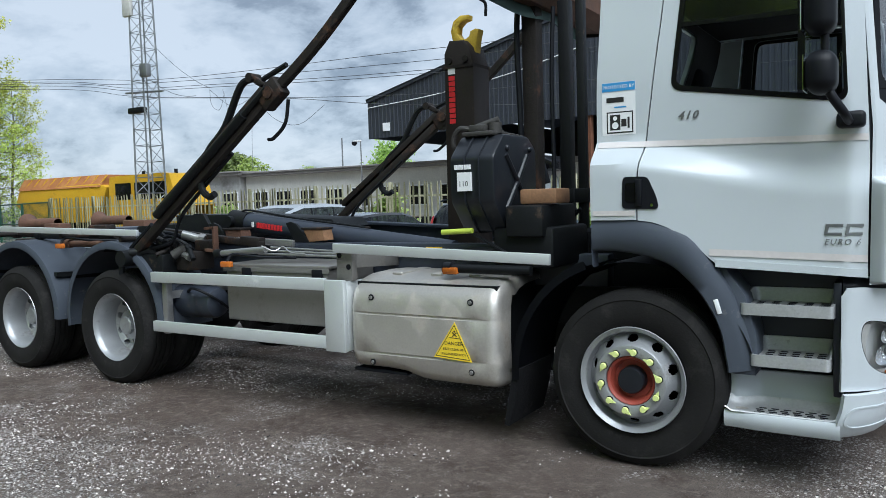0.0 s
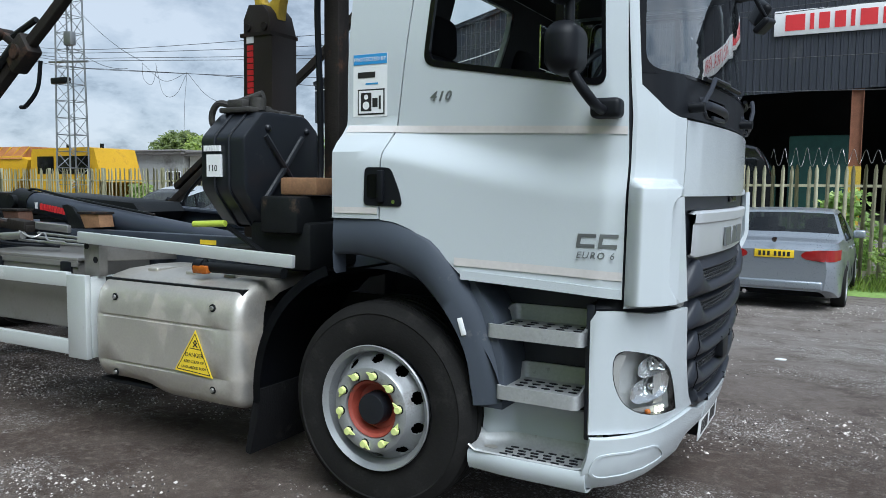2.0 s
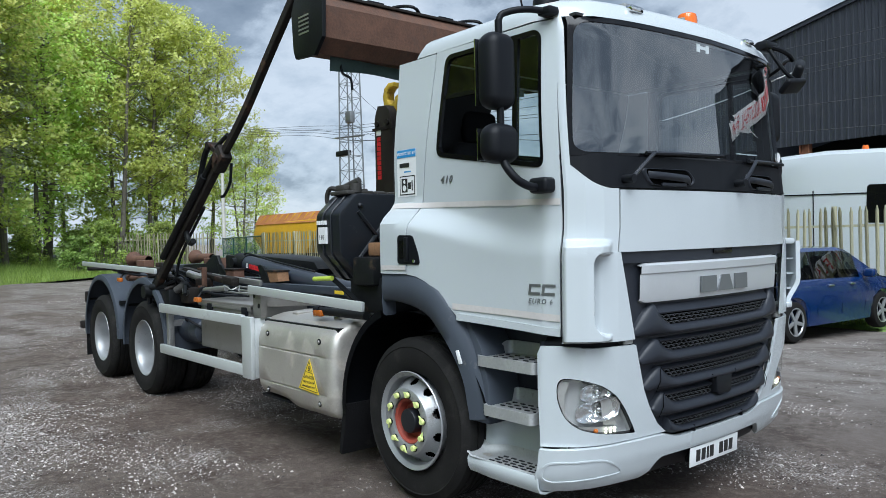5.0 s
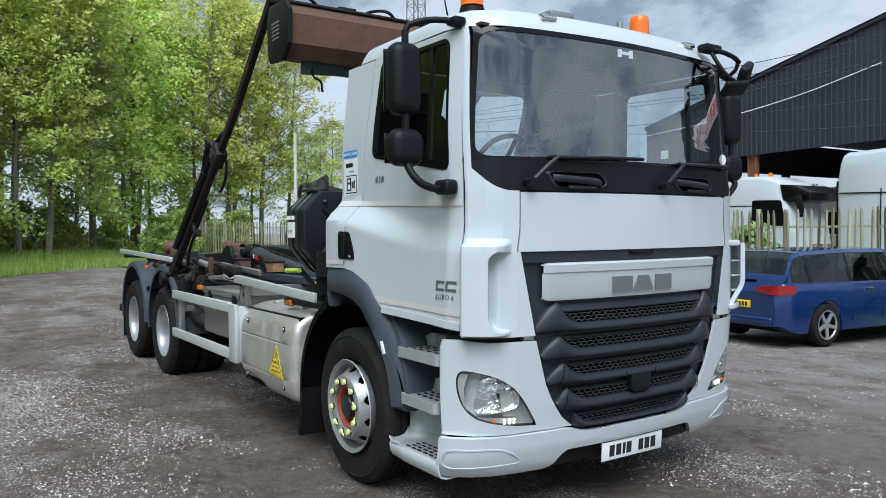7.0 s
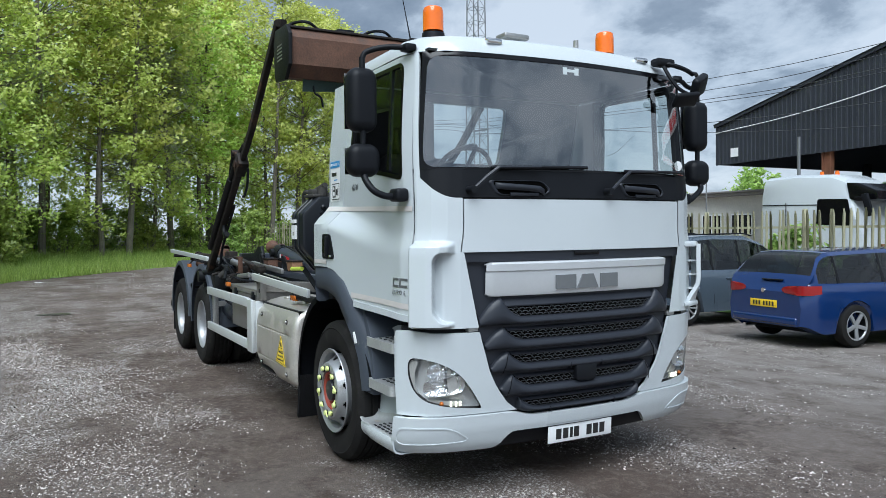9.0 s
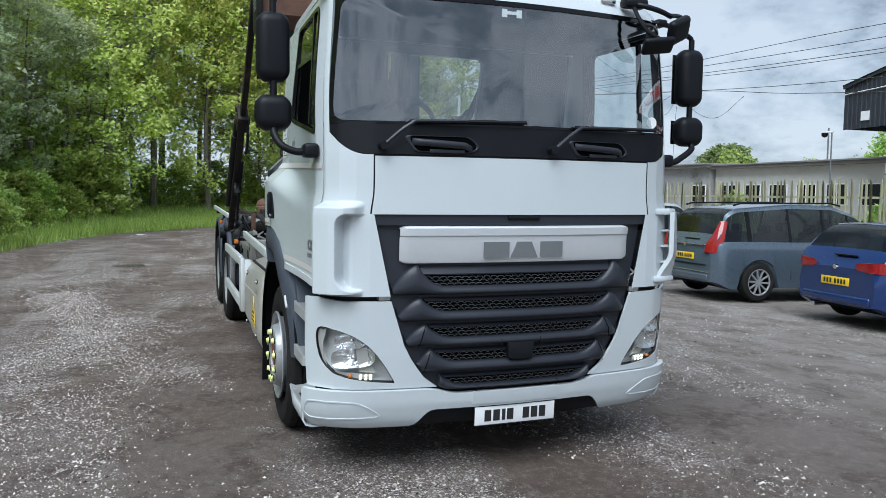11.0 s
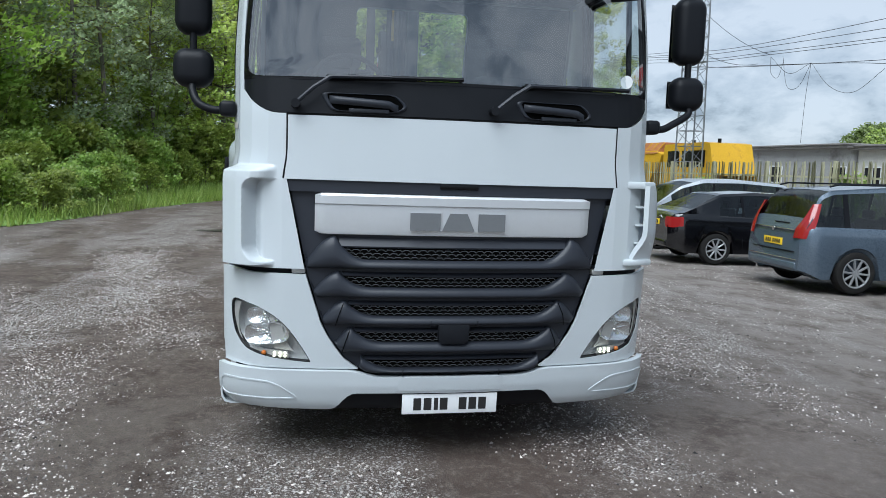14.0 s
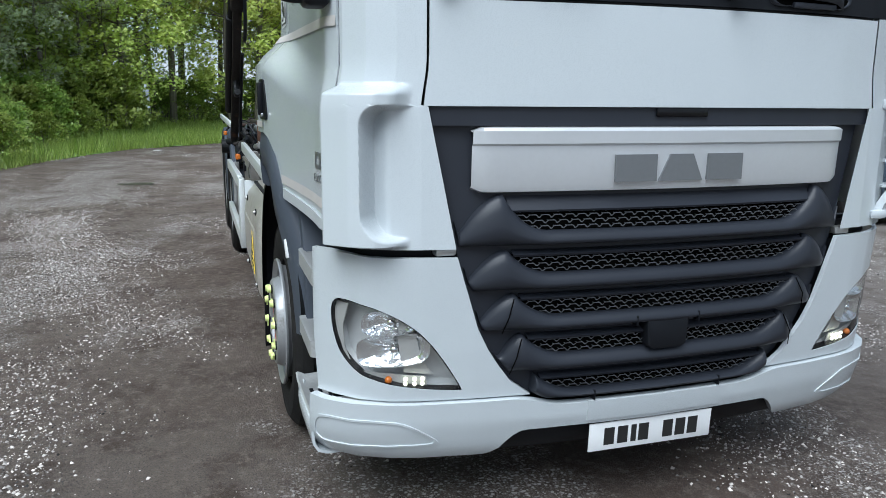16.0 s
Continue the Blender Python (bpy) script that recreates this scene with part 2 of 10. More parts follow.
def part(name, bm, material, parent, label="", degrees=38):
    ob = new(name, to_mesh(name, bm, material, degrees))
    ob.parent = parent
    return tagged(ob, label)


def grow(bm, verts, faces):
    vs = [bm.verts.new(v) for v in verts]
    for f in faces:
        try:
            bm.faces.new([vs[i] for i in f])
        except ValueError:
            pass
    return vs


def box(bm, lo, hi, bevel=0.0, m=None, seg=2):
    c, s = (Vector(lo) + Vector(hi)) / 2, Vector(hi) - Vector(lo)
    t = Matrix.Translation(c) @ Matrix.Diagonal((*s, 1))
    r = bmesh.ops.create_cube(bm, size=1.0, matrix=t)
    vs = r["verts"]
    if bevel:
        es = list({e for v in vs for e in v.link_edges})
        b = bmesh.ops.bevel(bm, geom=es, offset=min(bevel, min(s) * 0.45), segments=seg, profile=0.5, affect="EDGES")
        vs = list({v for f in b["faces"] for v in f.verts} | {v for v in vs if v.is_valid})
    if m is not None:
        bmesh.ops.transform(bm, matrix=m, verts=vs)
    return vs


def beam(bm, a, b, w, h, bevel=0.0):
    """A bar of section w by h from a to b; h lies in the upright plane."""
    a, b = Vector(a), Vector(b)
    d = b - a
    m = Matrix.Translation((a + b) / 2) @ d.to_track_quat("X", "Z").to_matrix().to_4x4()
    return box(bm, (-d.length / 2, -w / 2, -h / 2), (d.length / 2, w / 2, h / 2), bevel, m)


def rod(bm, a, b, r, r2=None, seg=14, caps=True):
    a, b = Vector(a), Vector(b)
    d = b - a
    m = Matrix.Translation((a + b) / 2) @ d.to_track_quat("Z", "Y").to_matrix().to_4x4()
    return bmesh.ops.create_cone(bm, cap_ends=caps, segments=seg, radius1=r, radius2=r if r2 is None else r2, depth=d.length, matrix=m)["verts"]


def smooth_line(pts, n=6):
    """Catmull-Rom through the points."""
    p = [Vector(q) for q in pts]
    p = [p[0] * 2 - p[1]] + p + [p[-1] * 2 - p[-2]]
    out = []
    for i in range(1, len(p) - 2):
        for k in range(n):
            t = k / n
            a, b, c, d = p[i - 1 : i + 3]
            out.append(0.5 * ((2 * b) + (c - a) * t + (2 * a - 5 * b + 4 * c - d) * t * t + (3 * b - a - 3 * c + d) * t**3))
    out.append(p[-2])
    return out


def tube(bm, pts, r, seg=8, r2=None, smooth=0):
    """A round tube along the points, tapering from r to r2."""
    pts = smooth_line(pts, smooth) if smooth else [Vector(p) for p in pts]
    rings, up = [], None
    for i, p in enumerate(pts):
        d = (pts[min(i + 1, len(pts) - 1)] - pts[max(i - 1, 0)]).normalized()
        if up is None:
            up = Vector((0, 0, 1)) if abs(d.z) < 0.9 else Vector((1, 0, 0))
        side = d.cross(up).normalized()
        up = side.cross(d).normalized()
        rad = r if r2 is None else r + (r2 - r) * i / max(1, len(pts) - 1)
        rings.append([bm.verts.new(p + rad * (math.cos(2 * math.pi * k / seg) * side + math.sin(2 * math.pi * k / seg) * up)) for k in range(seg)])
    for a, b in zip(rings, rings[1:]):
        for k in range(seg):
            bm.faces.new((a[k], a[(k + 1) % seg], b[(k + 1) % seg], b[k]))
    for ring in (rings[0][::-1], rings[-1]):
        bm.faces.new(ring)


def lathe(bm, prof, seg=48, closed=False, at=(0, 0, 0)):
    """Turns (radius, y) pairs about the y axis."""
    rings = []
    for r, y in prof:
        rings.append([bm.verts.new((at[0] + r * math.cos(2 * math.pi * k / seg), at[1] + y, at[2] + r * math.sin(2 * math.pi * k / seg))) for k in range(seg)])
    pairs = list(zip(rings, rings[1:])) + ([(rings[-1], rings[0])] if closed else [])
    for a, b in pairs:
        for k in range(seg):
            bm.faces.new((a[k], b[k], b[(k + 1) % seg], a[(k + 1) % seg]))
    return rings


def prism(bm, outline, lo, hi, axis="y", bevel=0.0):
    """A closed outline of pairs, extruded along an axis from lo to hi. Pairs are the two other axes in order."""
    def at(p, v):
        return {"x": (v, p[0], p[1]), "y": (p[0], v, p[1]), "z": (p[0], p[1], v)}[axis]
    a = [bm.verts.new(at(p, lo)) for p in outline]
    b = [bm.verts.new(at(p, hi)) for p in outline]
    n = len(outline)
    fs = [bm.faces.new(a), bm.faces.new(b[::-1])]
    for k in range(n):
        fs.append(bm.faces.new((a[k], b[k], b[(k + 1) % n], a[(k + 1) % n])))
    bmesh.ops.recalc_face_normals(bm, faces=fs)
    if bevel:
        es = list({e for f in fs[:2] for e in f.edges})
        bmesh.ops.bevel(bm, geom=es, offset=bevel, segments=2, profile=0.5, affect="EDGES")
    return a + b


def loft(bm, rows, close_u=False, thick=0.0):
    """A skin through rows of points; thick: given depth inwards by the face normals."""
    grid = [[bm.verts.new(p) for p in row] for row in rows]
    fs = []
    for a, b in zip(grid, grid[1:]):
        n = len(a)
        for k in range(n if close_u else n - 1):
            try:
                fs.append(bm.faces.new((a[k], a[(k + 1) % n], b[(k + 1) % n], b[k])))
            except ValueError:
                pass
    if thick:
        bmesh.ops.recalc_face_normals(bm, faces=fs)
        bmesh.ops.solidify(bm, geom=fs, thickness=thick)
    return grid


def text_mesh(text, size, m, material, name, parent, label="", extrude=0.0006, spacing=1.0, shear=0.0, weight=0.0):
    """Letters of the built-in font, standing in the plane that m turns xy into."""
    cu = bpy.data.curves.new(name, "FONT")
    cu.body, cu.size, cu.extrude, cu.space_character, cu.shear = text, size, extrude, spacing, shear
    cu.align_x = cu.align_y = "CENTER"
    cu.resolution_u, cu.offset = 2, weight
    tmp = bpy.data.objects.new("tmp", cu)
    scene.collection.objects.link(tmp)
    bpy.context.view_layer.update()
    me = bpy.data.meshes.new_from_object(tmp.evaluated_get(bpy.context.evaluated_depsgraph_get()))
    bpy.data.objects.remove(tmp)
    me.transform(m)
    me.materials.clear()
    me.materials.append(material)
    ob = new(name, me)
    ob.parent = parent
    return tagged(ob, label)


def lerp_table(v, table):
    if v <= table[0][0]:
        return table[0][1]
    for (a, p), (b, q) in zip(table, table[1:]):
        if v <= b:
            return p + (q - p) * (v - a) / (b - a)
    return table[-1][1]


def ease(v, a, b):
    t = min(1.0, max(0.0, (v - a) / (b - a)))
    return t * t * (3 - 2 * t)


def rounded(poly, r, n=5):
    """The closed outline with its corners rounded by about r."""
    out = []
    for i, p in enumerate(poly):
        p, a, b = Vector(p), Vector(poly[i - 1]), Vector(poly[(i + 1) % len(poly)])
        ra, rb = min(r, (a - p).length * 0.45), min(r, (b - p).length * 0.45)
        s, e = p + (a - p).normalized() * ra, p + (b - p).normalized() * rb
        for k in range(n + 1):
            t = k / n
            q = s * (1 - t) ** 2 + p * 2 * t * (1 - t) + e * t * t
            out.append((q.x, q.y))
    return out


def ray_poly(c, ang, poly):
    """How far from c the outline lies in a direction."""
    d = Vector((math.cos(ang), math.sin(ang)))
    best = None
    for i in range(len(poly)):
        a, b = Vector(poly[i - 1]) - c, Vector(poly[i]) - c
        e = b - a
        den = d.x * e.y - d.y * e.x
        if abs(den) < 1e-12:
            continue
        t = (a.x * e.y - a.y * e.x) / den
        u = (a.x * d.y - a.y * d.x) / den
        if t > 1e-9 and -1e-6 <= u <= 1 + 1e-6 and (best is None or t > best):
            best = t
    return best or 0.0


def ring_rows(outer, inner, rings=6, extra=48, centre=None):
    """Rows of pairs that fill the space between two outlines, star-shaped about the inner one's middle."""
    c = Vector(centre) if centre else sum((Vector(p) for p in inner), Vector((0, 0))) / len(inner)
    angs = sorted({round(math.atan2(p[1] - c.y, p[0] - c.x), 4) for p in list(outer) + list(inner)} | {round(-math.pi + 2 * math.pi * k / extra, 4) for k in range(extra)})
    rows = []
    for i in range(rings + 1):
        f = i / rings
        row = []
        for a in angs:
            ri, ro = ray_poly(c, a, inner), ray_poly(c, a, outer)
            r = ri + (ro - ri) * f
            row.append((c.x + r * math.cos(a), c.y + r * math.sin(a)))
        rows.append(row)
    return rows


def disc_rows(poly, rings=4, extra=32, centre=None):
    c = Vector(centre) if centre else sum((Vector(p) for p in poly), Vector((0, 0))) / len(poly)
    angs = sorted({round(math.atan2(p[1] - c.y, p[0] - c.x), 4) for p in poly} | {round(-math.pi + 2 * math.pi * k / extra, 4) for k in range(extra)})
    return [[(c.x + f * ray_poly(c, a, poly) * math.cos(a), c.y + f * ray_poly(c, a, poly) * math.sin(a)) for a in angs] for f in [max(0.002, i / rings) for i in range(rings + 1)]]
ALUDARK = mat("worn_tread_metal", (0.46, 0.47, 0.47), 0.5, 0.45, vary=0.15, scale=8, fine=80, bump=0.1, dirt=(0.14, 0.13, 0.12), dirt_amount=0.25, dirt_scale=8)
LIT = glow("lit_sidelight", (1.0, 0.97, 0.72), 2.0)
LAMPGREY = mat("lamp_bezel_grey", (0.46, 0.455, 0.44), 0.4, 0.25, vary=0.06, scale=20)
RUSTBROWN = mat("brown_black_steel", (0.022, 0.017, 0.015), 0.5, spec=0.3, vary=0.25, scale=5, fine=80, bump=0.12, dirt=(0.11, 0.06, 0.035), dirt_amount=0.22, dirt_scale=5)
GREASY = mat("dusty_grease", (0.035, 0.033, 0.030), 0.7, vary=0.4, scale=14, fine=90, bump=0.4)
REFLECT = mat("lamp_reflector", (0.62, 0.63, 0.63), 0.35, 0.35, vary=0.04, scale=20)

# near-black for hollows, their shade put into the colour; also for fine joints
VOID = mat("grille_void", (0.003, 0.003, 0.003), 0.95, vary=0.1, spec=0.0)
WIRE = mat("honeycomb_plastic", (0.10, 0.105, 0.115), 0.5, vary=0.1, spec=0.35)
LOCKER = mat("dull_locker_metal", (0.26, 0.25, 0.235), 0.42, 0.6, vary=0.12, scale=2.5, fine=70, dirt=(0.12, 0.105, 0.09), dirt_amount=0.25, dirt_scale=4)
BOWL = mat("lamp_bowl_chrome", (0.86, 0.87, 0.88), 0.10, 0.9, vary=0.04, scale=30, fine=60, bump=0.25)

# ---- the lorry: forward is +x, its driver's side is -y, the front axle at x = 0 ----
lorry = thing("hooklift_lorry", "white hooklift lorry with grey arches and silver side guards", "lorry")

XF = [(0.28, 1.245), (0.34, 1.300), (0.45, 1.336), (0.60, 1.358), (0.72, 1.372), (1.05, 1.402), (1.85, 1.412), (2.00, 1.40), (2.70, 1.352), (2.80, 1.31), (2.88, 1.20), (2.94, 1.0)]
XR = [(2.0, -0.21), (2.7, -0.03), (2.88, 0.10)]
PLAN = [(0.0, 0.0, 0.0), (0.2, 0.006, 0.22), (0.4, 0.022, 0.45), (0.6, 0.045, 0.67), (0.8, 0.078, 0.87), (0.88, 0.105, 0.96), (0.95, 0.155, 1.045), (1.02, 0.225, 1.105), (1.10, 0.33, 1.14)]


def half_width(x, z):
    bulge = 0.105 * (1 - ease(x, -0.1, 1.1)) + 0.022
    line = 1.80 - 0.20 * ease(x, -0.2, 1.1)
    w = 1.14 + bulge * (1 - ease(z, line - 0.10, line + 0.07))
    w -= 0.055 * ease(z, 2.1, 2.9) * (0.7 + 0.3 * ease(x, 1.2, 0.0))
    w -= 0.055 * ease(z, 0.40, 0.26)
    return w


def corner_spread(q, z):
    """How much the bumper and its corners stand out beyond the cab above them."""
    if z > 1.075:
        return 0.0
    low = 1 - ease(z, 0.535, 0.548)
    return 0.034 * ease(q, 1.0, 1.10) + low * (0.040 * ease(q, 0.84, 1.04) - 0.014 * ease(q, 1.0, 1.10))


def shell(s, z, off=0.0, side=-1):
    """A place on the cab's skin: s runs from the middle of the front (0) by the corner (1.1) to the rear edge (2)."""
    xf = lerp_table(z, XF)
    s0, sign = abs(s), side if s >= 0 else -side

    def raw(q):
        if q <= 1.10:
            k = half_width(1.0, z) / 1.14
            pts = PLAN
            for (a, xa, ya), (b, xb, yb) in zip(pts, pts[1:]):
                if q <= b + 1e-9:
                    f = (q - a) / (b - a)
                    return xf - (xa + (xb - xa) * f), (ya + (yb - ya) * f) * k + corner_spread(q, z)
        x0, xr = xf - 0.33, lerp_table(z, XR)
        x = x0 + (xr - x0) * (q - 1.10) / 0.90
        w = half_width(x, z)
        if q < 1.25:
            w = half_width(1.0, z) + corner_spread(1.1, z) + (w - half_width(1.0, z) - corner_spread(1.1, z)) * ease(q, 1.10, 1.25)
        return x, w

    x, y = raw(s0)
    if off:
        xa, ya = raw(max(0.0, s0 - 0.01))
        xb, yb = raw(min(2.0, s0 + 0.01))
        if s0 < 0.01:
            nx, ny = 1.0, 0.0
        else:
            nx, ny = (yb - ya), -(xb - xa)
        n = math.hypot(nx, ny) or 1
        x, y = x + off * nx / n, y + off * ny / n
    return (x, sign * y, z)


def s_of_x(x, z):
    x0, xr = lerp_table(z, XF) - 0.33, lerp_table(z, XR)
    return 1.10 + 0.90 * (x0 - x) / (x0 - xr)


def s_of_y(y, z):
    k = half_width(1.0, z) / 1.14
    y = abs(y) / k
    for (a, _, ya), (b, _, yb) in zip(PLAN, PLAN[1:]):
        if y <= yb:
            return a + (b - a) * (y - ya) / (yb - ya)
    return 1.10


def skin(name, rows, material, parent=None, label="", thick=0.018, off=0.0, side=-1, close=False, degrees=30):
    """A panel through rows of (s, z)."""
    bm = bmesh.new()
    loft(bm, [[shell(s, z, off, side) for s, z in row] for row in rows], close)
    bmesh.ops.remove_doubles(bm, verts=bm.verts, dist=1e-5)
    bmesh.ops.recalc_face_normals(bm, faces=bm.faces)
    # outwards
    mid = Vector((0.5, 0, 1.6))
    if sum((f.calc_center_median() - mid).dot(f.normal) for f in bm.faces) < 0:
        bmesh.ops.reverse_faces(bm, faces=bm.faces)
    if thick:
        bmesh.ops.solidify(bm, geom=bm.faces[:], thickness=thick)
    return part(name, bm, material, parent or lorry, label, degrees)


def xz_rows(rows):
    """Rows of (x, z) on the cab's side, as (s, z)."""
    return [[(s_of_x(x, z), z) for x, z in row] for row in rows]


def grid(s0, s1, zlo, zhi, ns=12, nz=8):
    out = []
    for j in range(nz + 1):
        row = []
        for i in range(ns + 1):
            s = s0 + (s1 - s0) * i / ns
            a, b = zlo(s) if callable(zlo) else zlo, zhi(s) if callable(zhi) else zhi
            row.append((s, a + (b - a) * j / nz))
        out.append(row)
    return out


def black_low(s):
    return 1.852 + 0.15 * ease(abs(s), 0.80, 1.05) ** 2.0


GR_EDGE = [(0.50, 0.36), (0.53, 0.47), (0.60, 0.565), (0.70, 0.64), (0.80, 0.69), (1.04, 0.765), (1.53, 0.865)]

def deflector(q, z):
    """How far the corner's air deflector stands off the cab at (q, z)."""
    mx, mz = (q - 0.90) * 1.45, z
    # slot: a rounded box open towards the grille
    low = 1.145 - 0.035 * ease(q, 0.95, 0.86)
    dx, dz = mx - (0.929 - 0.90) * 1.45 + 0.055, abs(z - (1.522 + low) / 2) - (1.522 - low) / 2 + 0.055
    slot = min(max(dx, dz), 0.0) + math.hypot(max(dx, 0.0), max(dz, 0.0)) - 0.055
    arm = ease(q, 0.825, 0.91)
    body = ease(z, 1.600, 1.560) * ease(z, 1.076, 1.095) * ease(q, 1.034, 1.012) * arm
    rise = 0.082 * body
    floor = -0.020 * ease(q, 0.885, 0.922)
    k = ease(slot, -0.010, 0.008)
    return rise * k + floor * (1 - k)


# bonnet flap and the dark panel under the windscreen
skin("bonnet_flap", grid(-0.795, 0.795, 1.528, 1.845, 40, 6), WHITE, label="white front service flap")
cowl = skin("windscreen_cowl", grid(-1.045, 1.045, lambda s: black_low(s) + 0.004, lambda s: 2.03, 110, 5), BLACKPL, label="black cowl under the windscreen", off=-0.004)
for side in (-1, 1):
    # corner panels either side of the flap; the driver's one swells into an air deflector with a slot
    ns, zs = 112, [1.075 + 0.545 * i / 140 for i in range(141)] + [1.62 + 0.40 * i / 10 for i in range(1, 11)]
    bm_p, bm_d = bmesh.new(), bmesh.new()
    pts, high = [], []
    for z in zs:
        row, hrow = [], []
        lo = s_of_y(lerp_table(min(z, 1.53), GR_EDGE) + 0.004, z) if z < 1.53 else 0.803
        for i in range(ns + 1):
            q = lo + (1.032 - lo) * (1 - (1 - i / ns) ** 1.35)
            zz = z if z <= 1.62 else 1.62 + (black_low(q) - 1.62) * (z - 1.62) / 0.40
            o = deflector(q, zz) if side < 0 else 0.0
            row.append(shell(q, zz, o, side))
            hrow.append(abs(o) > 0.003)
        pts.append(row)
        high.append(hrow)
    for b, want in ((bm_p, False), (bm_d, True)):
        vs = {}
        for j in range(len(zs) - 1):
            for i in range(ns):
                if (sum((high[j][i], high[j][i + 1], high[j + 1][i + 1], high[j + 1][i])) >= 2) == want:
                    idx = ((j, i), (j, i + 1), (j + 1, i + 1), (j + 1, i))
                    for k in idx:
                        if k not in vs:
                            vs[k] = b.verts.new(pts[k[0]][k[1]])
                    b.faces.new([vs[k] for k in (idx if side > 0 else idx[::-1])])
        bmesh.ops.recalc_face_normals(b, faces=b.faces)
        if b.faces and sum(f.normal.x + side * f.normal.y for f in b.faces) < 0:
            bmesh.ops.reverse_faces(b, faces=b.faces)
    part("corner_panel", bm_p, WHITE, lorry, "white cab corner panel", 40)
    if side < 0:
        part("wing_deflector", bm_d, WHITE, lorry, "white corner air deflector round a shallow slot", 50)
    else:
        bm_d.free()
    skin("pillar", grid(1.0, 1.031, lambda s: max(1.9, black_low(min(s, 1.04))), 2.745, 4, 12), WHITE, side=side)

# windscreen with a black edge band and a rounded outline
ws_outer = [(-1.005, 2.02), (1.005, 2.02), (0.985, 2.735), (-0.985, 2.735)]
ws_inner = rounded([(-0.985, 2.035), (0.985, 2.035), (0.962, 2.705), (-0.962, 2.705)], 0.075)
skin("windscreen_seal", ring_rows(ws_outer, ws_inner, 3, 90, (0, 2.37)), BLACKGLOSS, close=True, thick=0.012, off=-0.002)
ws = skin("windscreen", disc_rows(ws_inner, 6, 90, (0, 2.37)), WINDSCREEN, close=True, thick=0.0, off=-0.008, label="curved clear windscreen")
ws.visible_shadow = False

# header and roof, one skin of shrinking outlines
bm = bmesh.new()
rows = []
for z, inset in ((2.735, 0.0), (2.765, 0.003), (2.79, 0.010), (2.815, 0.024), (2.838, 0.055), (2.855, 0.12), (2.872, 0.3), (2.885, 0.55), (2.89, 0.9)):
    base = [shell(s, min(z, 2.80), 0, -1) for s in [i / 16 * 2 for i in range(17)]]
    base += [shell(s, min(z, 2.80), 0, 1) for s in [2 - i / 16 * 2 for i in range(17)]][:-1]
    row = []
    for x, y, _ in base:
        k = 1 - inset / 1.15
        row.append((0.62 + (x - 0.62) * (1 - inset / 1.05 * 0.98), y * k, z))
    rows.append(row)
loft(bm, rows, True)
bm.faces.new([v for v in bm.verts][-len(rows[-1]):])
bmesh.ops.recalc_face_normals(bm, faces=bm.faces)
part("roof", bm, WHITE, lorry, "white roof skin", 50)

